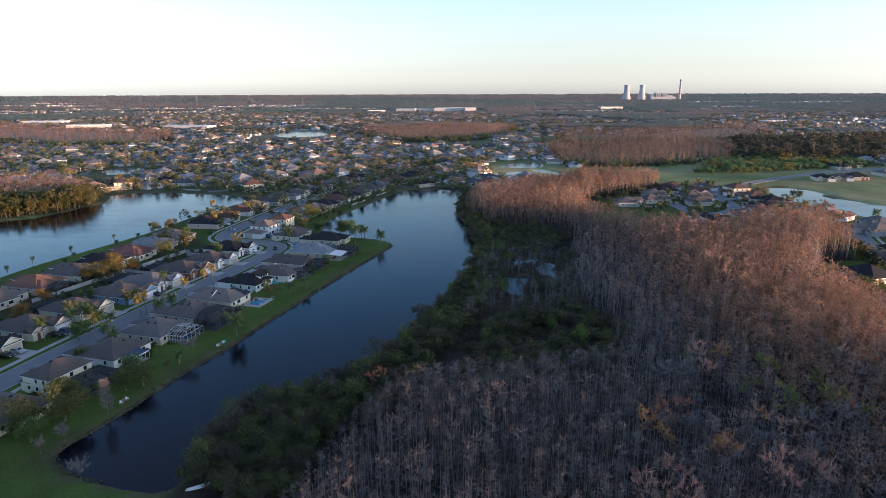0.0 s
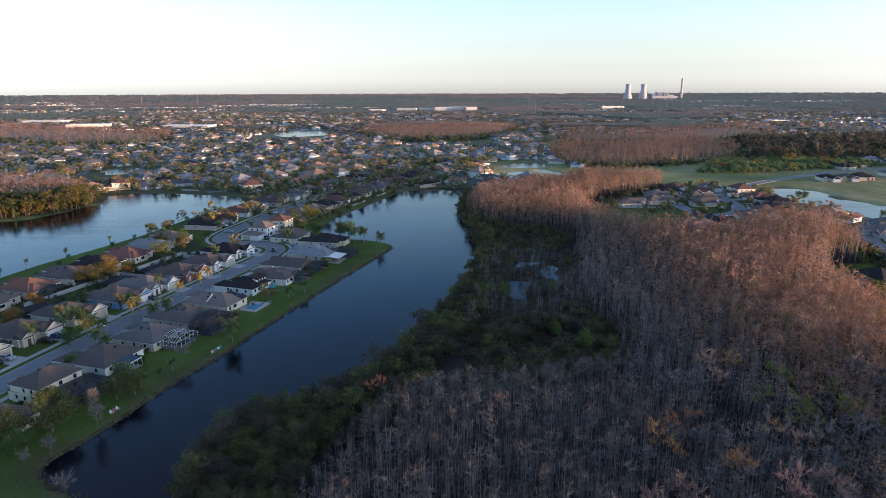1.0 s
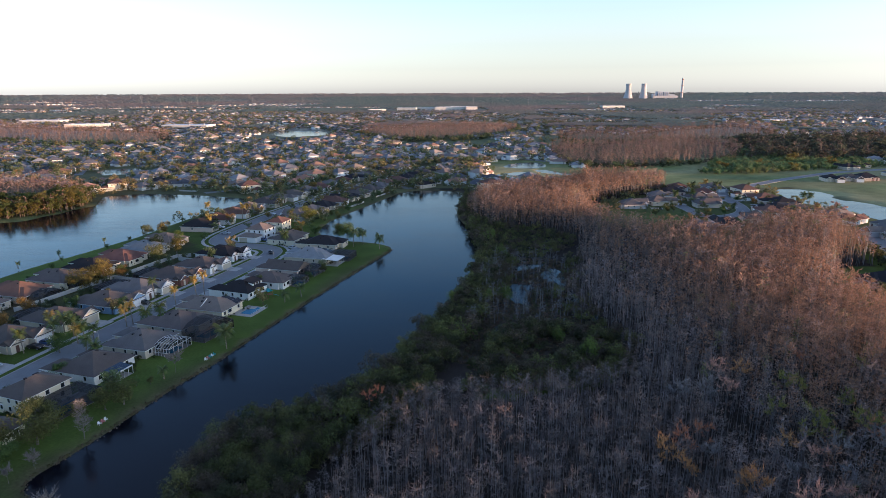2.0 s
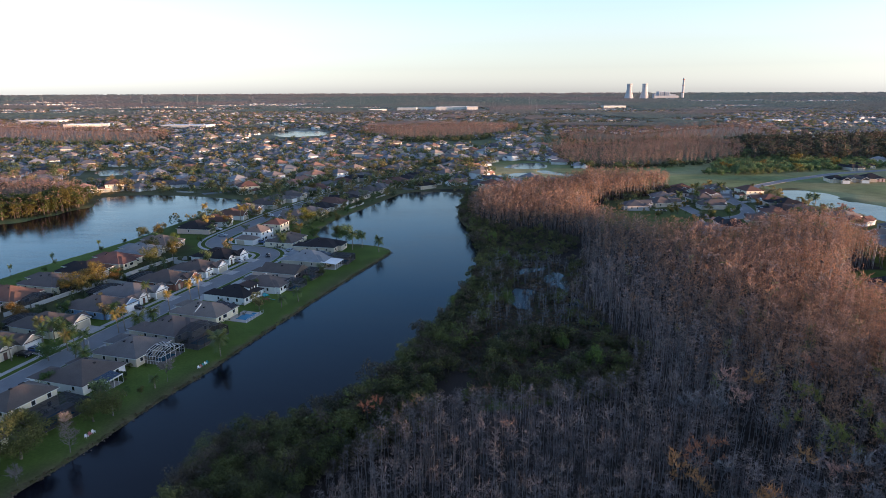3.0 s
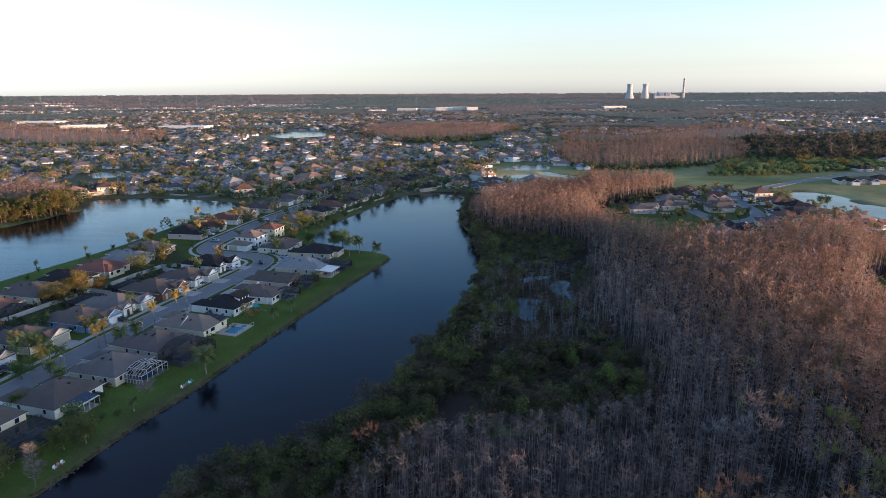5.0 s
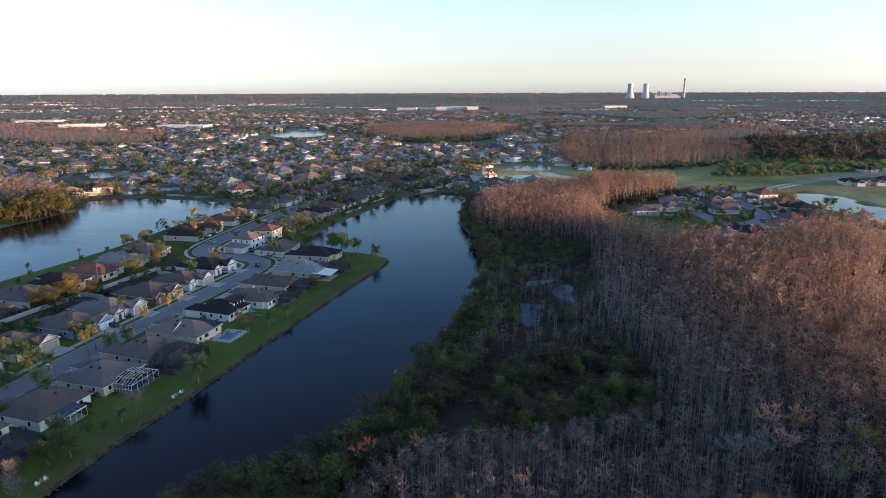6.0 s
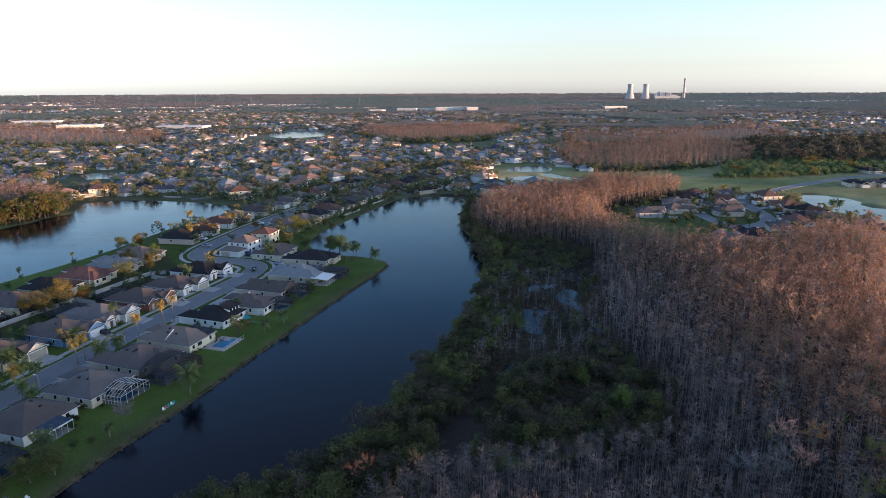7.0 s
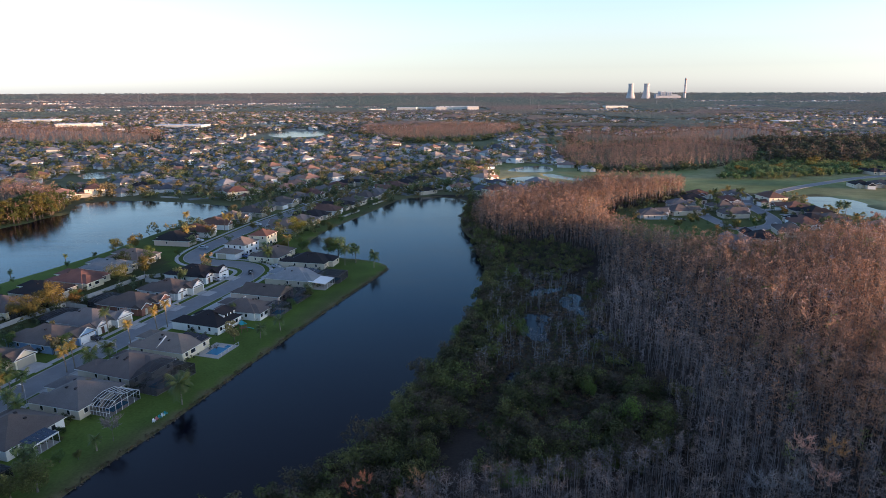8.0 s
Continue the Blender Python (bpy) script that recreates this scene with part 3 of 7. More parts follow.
def swamp():
    sp = 1.95
    gx, gy = np.meshgrid(np.arange(-60, 200, sp), np.arange(40, 480, sp))
    gx = (gx + rng.uniform(-0.5, 0.5, gx.shape) * sp).ravel()
    gy = (gy + rng.uniform(-0.5, 0.5, gy.shape) * sp).ravel()
    # unseen trees past the right edge of view are added to shade the swamp
    ok = inside(FOREST, gx, gy) & (gx > -0.76 * gy - 16) & (gx < 0.76 * (gy + 30) + 70) & (gy > 66 - 0.2 * gx)
    ok &= (gx < 0.76 * gy + 8) | (rng.uniform(size=gx.shape) < 0.6)
    ok &= (gy < 190) | (rng.uniform(size=gx.shape) < 0.8)
    gx, gy = gx[ok], gy[ok]
    hh = swamp_height(gx, gy)
    out = []
    rim = np.where(gx > 110, 1, np.clip(0.5 + edge_distance(FOREST, gx, gy) / 16, 0.5, 1))
    for x, y, h in zip(gx, gy, hh * rim):
        h = h * rng.uniform(0.74, 1.15)
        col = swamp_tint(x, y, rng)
        # bark is coloured paler west of x 66 and south of y 240
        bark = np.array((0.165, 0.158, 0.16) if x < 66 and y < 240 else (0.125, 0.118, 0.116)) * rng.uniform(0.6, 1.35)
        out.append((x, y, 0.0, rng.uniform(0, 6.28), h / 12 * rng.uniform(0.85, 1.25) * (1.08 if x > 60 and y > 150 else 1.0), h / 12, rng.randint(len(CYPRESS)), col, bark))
    return out


TREES = swamp()
THIN = [swamp_cypress(150 + i, 15, 5, 1.35 + 0.12 * (i % 3), 0.07, False) for i in range(10)]


def near_stretch(x, y):
    return -30 < x < 62 and 84 < y < 118


def single_trees(name, label, category, kinds, places, limit, material, bark, parts, group):
    """The nearest trees, each a thing of its own; alike ones share their meshes."""
    cache, left = {}, []
    for x, y, z, a, sx, sz, kind, colour, barkcol in places:
        if limit <= 0 or not near_stretch(x, y):
            left.append((x, y, z, a, sx, sz, kind, colour, barkcol))
            continue
        limit -= 1
        key = (kind, tuple(np.round(np.asarray(colour) / 0.05).astype(int)))
        m = Matrix.LocRotScale((x, y, z), Euler((0, 0, a)), (sx, sx, sz))
        if key not in cache:
            cache[key] = []
            for (v, f), mt, nm, c in zip(kinds[kind], (bark, material), parts, (barkcol, colour)):
                cache[key].append(array_mesh(nm, v, f, mt, tint_to(len(v), c)))
        t = thing(name, label, category, m, group)
        for nm, me in zip(parts, cache[key]):
            ob = new(nm, me)
            ob.parent = t
    return left


# broader trees above the swamp: russet, pink, yellow-green tints mix buds and sunlit tops
BROAD = [spreading(170 + i, 11.0 + 0.4 * (i % 3), 1.9 + 0.35 * (i % 3), 7 + i % 3) for i in range(6)]
rs_ = np.random.RandomState(77)
BUDS = [("russet", (0.42, 0.19, 0.11)), ("pink", (0.52, 0.30, 0.23)), ("yellow-green", (0.22, 0.22, 0.06)), ("orange", (0.46, 0.25, 0.11)), ("grey", (0.22, 0.21, 0.215)), ("rust-red", (0.58, 0.21, 0.11))]
BUD_MESH = {}
spots = [(44.3, 107.9, 0), (49.3, 110.6, 0), (39.7, 103.6, 3), (41.7, 99.8, 3), (39.3, 88.9, 1), (32.9, 83.2, 1), (35.1, 82.3, 1), (33.5, 87.5, 1), (38.9, 81.7, 1), (49.9, 95.5, 3),
    (51.5, 94.2, 3), (63.1, 107.1, 3), (55.3, 87.8, 1), (56.8, 85.3, 1), (63.8, 88.2, 1), (74.9, 130.2, 2), (77.3, 129.2, 2), (67, 119.3, 2), (73.3, 111.8, 2), (83.9, 122.7, 2),
    (80.3, 111.8, 2), (67.2, 96.5, 4), (63.8, 92.5, 1), (62.1, 128.5, 1), (62.4, 136.6, 1), (50.6, 126.5, 4), (-15.7, 130.5, 5), (-13.8, 132, 5), (-5, 133, 3), (56, 126, 4), (70, 104, 4), (47, 104, 4), (60, 99, 4)]
for _ in range(26):
    x, y = rs_.uniform(64, 112), rs_.uniform(84, 150)
    if x < 0.76 * y + 4 and inside(FOREST, [x], [y])[0]:
        spots.append((x, y, rs_.choice((0, 1, 2, 2, 3, 4, 4))))
for x, y, b in spots:
    k = rs_.randint(6)
    h = rs_.uniform(0.98, 1.14) if x > 0 else 0.72
    t = thing("budding_tree", "tall swamp tree with " + BUDS[b][0] + " budding crown", "tree", Matrix.LocRotScale((x, y, 0), Euler((0, 0, rs_.uniform(0, 6))), (h, h, h)), "budding swamp trees")
    for (v, f), nm, mt, c in zip(BROAD[k], ("trunk", "crown"), (BARK, TWIG), ((0.13, 0.123, 0.12), BUDS[b][1])):
        if (k, b, nm) not in BUD_MESH:
            BUD_MESH[(k, b, nm)] = array_mesh(nm, v, f, mt, tint_to(len(v), c))
        ob = new(nm, BUD_MESH[(k, b, nm)])
        ob.parent = t
TREES = [p for p in TREES if not any(abs(p[0] - q[0]) < 1.6 and abs(p[1] - q[1]) < 1.6 for q in spots) and math.hypot((p[0] - 59) / 4.5, (p[1] - 116) / 7) > 1]

REST = single_trees("cypress_tree", "bare grey cypress with a straight trunk in the swamp", "tree", CYPRESS, TREES, 300, TWIG, BARK, ("trunk", "crown"), "cypress trees of the swamp")
scatter("cypress_swamp", "dense stand of bare grey and rust-tinted cypress trees", "trees", CYPRESS, [p for p in REST if p[1] < 190 and p[0] < 0.76 * p[1] + 8], TWIG, BARK)
scatter("cypress_swamp", "farther bare cypress stand with rust-red sunlit crowns", "trees", THIN, [(*p[:6], p[6] % 10, *p[7:]) for p in REST if p[1] >= 190 or p[0] >= 0.76 * p[1] + 8], TWIG, BARK)

# ---- shrubs and green trees ----
BUSH = [leafy(300 + i, 4.2 + 0.8 * (i % 3), 2.3, 250, 0.28, 0.05, 9, flat=0.9) for i in range(6)]
BUSH_THIN = [leafy(320 + i, 4.6, 2.4, 150, 0.36, 0.05, 7, flat=0.9) for i in range(5)]
GREENS = [(0.09, 0.096, 0.037), (0.125, 0.14, 0.046), (0.06, 0.066, 0.032), (0.14, 0.138, 0.05), (0.11, 0.092, 0.058), (0.12, 0.094, 0.07)]
WOODY = (0.10, 0.085, 0.07)


def bushes():
    out = []
    gx, gy = np.meshgrid(np.arange(-60, 70, 2.3), np.arange(80, 460, 2.3))
    gx = (gx + rng.uniform(-1.1, 1.1, gx.shape)).ravel()
    gy = (gy + rng.uniform(-1.1, 1.1, gy.shape)).ravel()
    d = signed(LAKE, gx, gy)
    bank = np.interp(gy, [80, 95, 104, 128, 134, 150, 200, 260, 300, 350, 400, 450], [-46, -44, -45, -44, -30, -13, 2, 12, 14, 9, 11, 14])
    deep = np.interp(gy, [90, 130, 150, 200, 300, 340, 380, 450], [24, 20, 15, 16, 17, 10, 5, 3])
    belt = (d > np.where(gy > 185, 1.6, -0.3)) & (d < deep) & (gx > bank - np.where(gy < 135, 5, 3)) & ~inside([(-56, 60), (-56, 98), (-44, 98), (-36, 92), (-34, 60)], gx, gy)
    clump = inside([(10, 146), (22, 140), (46, 150), (50, 172), (44, 186), (28, 188), (16, 176)], gx, gy) & (noise2(gx, gy, 5, 31) > 0.3)
    upper = inside([(18, 258), (44, 262), (60, 280), (65, 297), (57, 317), (26, 322), (17, 338), (12, 352), (15, 300)], gx, gy) & (rng.uniform(size=gx.shape) < 0.8)
    upper |= (np.abs(signed(FOREST, gx, gy)) < 3.5) & (gy > 140) & (gx < 58) & (rng.uniform(size=gx.shape) < 0.4)
    for x, y, q in zip(gx, gy, belt | clump | upper):
        if not q:
            continue
        c = np.array(GREENS[rng.randint(len(GREENS))]) * rng.uniform(0.75, 1.25)
        s = rng.uniform(0.7, 1.25) * (0.6 if 258 < y < 318 and x > 24 else 1.0)
        out.append((x, y, -0.1, rng.uniform(0, 6.28), s, s * rng.uniform(0.7, 1.15), rng.randint(len(BUSH)), c, WOODY))
    return out


SHRUBS = bushes()
near_stretch = lambda x, y: y < 142
BUSH_FINE = [leafy(300 + i, 4.2 + 0.8 * (i % 3), 2.3, 640, 0.185, 0.05, 11, flat=0.9) for i in range(6)]
SHRUBS = single_trees("shrub", "dark green broad-leaved shrub on the swamp shore", "shrub", BUSH_FINE, SHRUBS, 160, LEAF, BARK, ("stem", "foliage"), "shore shrubs")
scatter("shrub_belt", "dense dark green shrubs along the swamp shore", "shrubs", BUSH, [p for p in SHRUBS if p[1] < 175], LEAF, BARK)
scatter("shrub_belt", "green shrubs along the far swamp shore", "shrubs", BUSH_THIN, [(*p[:6], p[6] % 5, *p[7:]) for p in SHRUBS if p[1] >= 175], LEAF, BARK)

for x, y, sc in ((20.8, 290.9, 1.0), (24.3, 293.1, 0.9), (22.5, 288, 0.8), (25.6, 265.2, 1.1), (27.6, 261.6, 1.0), (22.2, 213.1, 1.1), (22.9, 207.5, 1.0), (3.2, 204.9, 0.9), (16.1, 204.8, 1.0), (33.7, 171.8, 1.1), (38.7, 156.5, 1.5)):
    t = thing("shrub", "bright green leafy shrub standing out on the swamp shore", "shrub", Matrix.LocRotScale((x, y, -0.1), Euler((0, 0, x)), (0.75 * sc, 0.75 * sc, 1.25 * sc)), "shore shrubs")
    for (v, f), nm, mt, c in zip(BUSH_FINE[int(y) % 6], ("stem", "foliage"), (BARK, LEAF), (WOODY, (0.14, 0.19, 0.045))):
        ob = new(nm, array_mesh(nm, v, f, mt, tint_to(len(v), c)))
        ob.parent = t
SHADE = [leafy(400 + i, 7.0, 2.8, 1700, 0.225, 0.10, 14) for i in range(5)]
SHADE_LITE = [leafy(410 + i, 6.6, 2.6, 240, 0.52, 0.12, 9, flat=0.9) for i in range(5)]


def yard_tree(x, y, s, colour, label, kind=0, bare=False, name="tree"):
    t = thing(name, label, "tree", pose(x, y, 0, 0, 0, (x * 37) % 360))
    src = SHADE[kind % len(SHADE)]
    if bare:
        src = cypress(900 + kind, 8.0, 120, 16, 1.0, 0.1, False, 0.6) if s > 1.0 else spreading(900 + kind, 4.6, 2.5, 11, 6, 14)
    for (v, f), nm, mt, c in ((src[0], "trunk", BARK, (0.16, 0.14, 0.12)), (src[1], "crown", TWIG if bare else LEAF, colour)):
        ob = new(nm, array_mesh(nm, v * s, f, mt, tint_to(len(v), c)))
        ob.parent = t
    return t


OLIVE, GOLD, RUST, MID = (0.12, 0.13, 0.045), (0.175, 0.14, 0.04), (0.24, 0.145, 0.045), (0.09, 0.145, 0.045)
YARD_NEAR = [(-92, 106, 1.0, MID), (-85, 112, 1.0, MID), (-89, 115.5, 1.3, OLIVE), (-83, 120.5, 1.4, OLIVE), (-84.5, 126.5, 1.25, OLIVE), (-80, 130, 0.7, OLIVE), (-76.5, 134.5, 1.0, OLIVE),
    (-73.5, 137, 0.85, OLIVE), (-75, 146, 0.35, MID), (-72, 147, 0.3, OLIVE), (-96, 150, 0.6, MID), (-106, 166, 0.8, MID), (-133, 182, 0.8, RUST), (-113, 184, 0.75, MID),
    (-134, 196, 0.85, RUST), (-105, 198, 0.7, MID)]
YARD_STREET = [(-122, 200, 0.7, MID), (-129.5, 223, 0.9, GOLD), (-134, 224, 1.0, GOLD), (-131, 232, 0.6, OLIVE), (-158, 232, 0.6, MID), (-129, 232, 1.25, GOLD), (-51, 233, 0.45, MID),
    (-124, 237, 0.7, RUST), (-124, 238, 0.7, MID), (-47, 244, 0.5, OLIVE), (-160, 250, 0.6, MID), (-121, 259, 1.1, OLIVE), (-163, 262, 0.5, MID), (-60, 262, 0.5, MID), (-117, 270, 1.1, (0.14, 0.12, 0.035)),
    (-130, 279, 1.0, (0.03, 0.05, 0.02))]
YARD_INNER = [(-155, 283, 0.6, MID), (-124, 290, 0.75, MID), (-133, 295, 0.75, (0.10, 0.15, 0.04)), (-128, 297, 0.75, (0.10, 0.15, 0.04)), (-152, 298, 0.6, OLIVE), (-46, 298, 1.2, MID),
    (-116, 300, 0.5, MID), (-40, 300, 0.7, MID), (-51, 301, 1.05, OLIVE), (-72, 308, 0.7, GOLD), (-148, 308.5, 0.8, OLIVE), (-64, 310, 0.8, MID), (-142, 313.5, 0.8, GOLD),
    (-92, 318, 0.7, MID), (-128, 322, 0.6, GOLD), (-116, 337, 0.8, RUST)]
YARD_FAR = [(-74, 341, 1.25, (0.17, 0.18, 0.04)), (-58, 345, 0.7, OLIVE), (-77, 352, 0.8, GOLD), (-99, 352, 0.6, GOLD), (-64, 358, 0.5, OLIVE), (-56, 372, 0.6, MID), (-52, 392, 0.6, OLIVE),
    (-43, 424, 0.6, MID), (-38, 440, 0.7, GOLD), (-94, 453, 0.9, GOLD), (-34, 466, 0.9, OLIVE), (-106, 468, 0.9, OLIVE), (-12, 470, 0.8, MID), (-20, 474, 0.7, OLIVE), (-4, 478, 0.9, OLIVE)]
YARD = YARD_NEAR + YARD_STREET + YARD_INNER + YARD_FAR
for k, (x, y, sc, c) in enumerate(YARD):
    sc *= 0.62 if x < -151 else 1.0 if y < 135 else 1.15
    word = "golden" if c in (GOLD, RUST) else "olive green"
    yard_tree(x, y, sc, c, "rounded " + word + " yard tree on a lawn", k)
for k, (x, y, sc) in enumerate([(-74.5, 122.5, 1.08), (-79, 113, 0.55), (-68.5, 153.5, 0.95), (-67, 98.5, 0.75), (-78, 112, 0.55), (-80, 107.5, 0.6), (-87, 98, 0.8), (-76, 127, 0.4)]):
    yard_tree(x, y, sc, (0.24, 0.21, 0.20), "leafless pale grey tree on the lake lawn", k, True, "bare_tree")

FROND = mat("palm_frond", (0.075, 0.105, 0.03), 0.6, 0.25, 1.0, 4, obvar=0.25)
# lit copy of the frond: golden evening sun put into its colour
SUNFROND = mat("golden_frond", (0.23, 0.175, 0.045), 0.6, 0.25, 1.0, 4, obvar=0.2)
PALMBARK = mat("palm_bark", (0.24, 0.20, 0.16), 0.95, 0.3, 0.8, 6)


def palm(x, y, h, r, gold, label, seed=0):
    rs = random.Random(seed)
    t = thing("palm_tree", label, "palm", pose(x, y, 0, rs.uniform(-3, 3), rs.uniform(-3, 3), rs.uniform(0, 360)))
    g = Geo()
    for i in range(5):
        g.bar((0.06 * h * (i / 5) ** 2, 0, h * i / 5), (0.06 * h * ((i + 1) / 5) ** 2, 0, h * (i + 1) / 5), 0.17 - 0.012 * i, 7, 0.165 - 0.012 * i)
    part("trunk", g, PALMBARK, t)
    top = Vector((0.06 * h, 0, h))
    for i in range(18):
        a, up = 2.4 * i + rs.uniform(-0.3, 0.3), -0.45 + 2.5 * i / 17
        d = Vector((math.cos(a), math.sin(a), 0))
        g = Geo()
        pts, L = [], (1.12 if gold else 1.15) * r * rs.uniform(0.85, 1.1)
        for k in range(6):
            s = k / 5
            pts.append(top + d * L * s * (1 - 0.15 * s) + Vector((0, 0, L * (up * s * 0.7 - 0.62 * s * s))))
        side = Vector((-d.y, d.x, 0))
        for k in range(5):
            wd = 0.56 * r * math.sin(math.pi * (k + 0.6) / 6.2)
            for sgn in (-1, 1):
                for q in (0.0, 0.5):
                    p0 = pts[k].lerp(pts[k + 1], q)
                    p1 = pts[k].lerp(pts[k + 1], q + 0.5)
                    tip = p1 + side * sgn * wd + d * 0.1 * r - Vector((0, 0, wd * 0.55))
                    g.add([p0, p1, tip], [(0, 1, 2)])
        part("frond", g, SUNFROND if gold else FROND, t)
    return t


PALMS_NEAR = [(-70, 150, 2.5, 1.3, 0), (-93.5, 162, 4.2, 1.7, 0), (-98, 165, 4.6, 1.7, 0), (-116, 166, 6.0, 1.8, 0), (-60.5, 168.5, 5.4, 2.7, 0), (-104.6, 172.4, 5.0, 1.6, 1), (-103, 173.3, 5.5, 1.7, 0),
    (-63.5, 176.5, 3.2, 1.8, 0), (-101.5, 175, 4.2, 1.6, 0), (-113, 175, 5.5, 1.8, 0), (-109, 178, 5.6, 1.8, 0), (-112, 178.5, 6.2, 1.9, 0), (-118, 182, 5.5, 1.7, 1),
    (-97, 185.3, 6.4, 1.6, 1), (-91.2, 187, 4.6, 2.2, 0), (-96, 187.2, 7.0, 1.6, 1), (-89.4, 192, 4.2, 2.1, 0)]
PALMS_STREET = [(-53.8, 207.5, 3.4, 1.7, 0), (-88.4, 201.3, 7.0, 1.5, 1), (-49.5, 213.5, 3.6, 1.8, 0), (-85.6, 211.6, 7.6, 1.5, 1), (-100.3, 211.7, 7.0, 1.6, 0), (-84.6, 216.1, 7.8, 1.5, 1),
    (-175, 236, 2.4, 1.0, 0), (-174, 250, 2.4, 1.0, 0), (-168, 268, 2.4, 1.0, 0), (-28.5, 280.2, 5.5, 2.3, 0), (-41, 284.5, 7.5, 2.2, 0), (-37, 288, 6.0, 2.0, 0), (-74, 288.5, 5.5, 2.4, 0),
    (-161, 292, 2.4, 1.0, 0), (-69, 305, 7, 1.8, 1), (-155, 318, 2.4, 1.0, 0), (235, 322, 7, 2.2, 0)]
PALMS_FAR = [(-124, 328, 6, 1.8, 1), (255, 330, 8, 2.6, 0), (-113, 349, 8.0, 1.9, 1), (-110, 352, 7.6, 1.9, 1), (-133, 352, 8.5, 1.9, 1), (215, 352, 6.5, 2.4, 1), (221, 378, 8, 2.4, 0),
    (226, 378, 8, 2.4, 0), (150, 396, 7, 2.3, 0), (162, 398, 7, 2.3, 0), (190, 424, 6, 2, 1), (173, 432, 6, 2, 1), (178, 437, 6.5, 2, 0), (196, 442, 6, 2, 0), (192, 450, 6.5, 2, 1)]
for k, (x, y, h, r, gold) in enumerate(PALMS_NEAR + PALMS_STREET + PALMS_FAR):
    palm(x, y, h, r, gold, ("tall palm with golden sunlit fronds by the street" if gold else "green palm with drooping fronds on a lawn"), k)

# ---- houses ----
SOLAR = mat("solar_panel", (0.012, 0.013, 0.02), 0.25, 0.1, spec=0.6)
DOORS = [TRIM, mat("beige_door", (0.5, 0.44, 0.35), 0.6, 0.06)]


def hip(g, x0, y0, x1, y1, z, pitch, gable=False):
    """A hipped or gabled roof on a rectangle, ridge along its longer side."""
    w, d = x1 - x0, y1 - y0
    if d >= w:
        rz, k = z + w / 2 * pitch, 0 if gable else w / 2
        a, b = ((x0 + x1) / 2, y0 + k, rz), ((x0 + x1) / 2, y1 - k, rz)
        p = [(x0, y0, z), (x1, y0, z), (x1, y1, z), (x0, y1, z), a, b]
        f = [(0, 1, 4), (1, 2, 5, 4), (2, 3, 5), (3, 0, 4, 5), (3, 2, 1, 0)]
    else:
        rz, k = z + d / 2 * pitch, 0 if gable else d / 2
        a, b = (x0 + k, (y0 + y1) / 2, rz), (x1 - k, (y0 + y1) / 2, rz)
        p = [(x0, y0, z), (x1, y0, z), (x1, y1, z), (x0, y1, z), a, b]
        f = [(0, 1, 5, 4), (1, 2, 5), (2, 3, 4, 5), (3, 0, 4), (3, 2, 1, 0)]
    g.add(p, f)


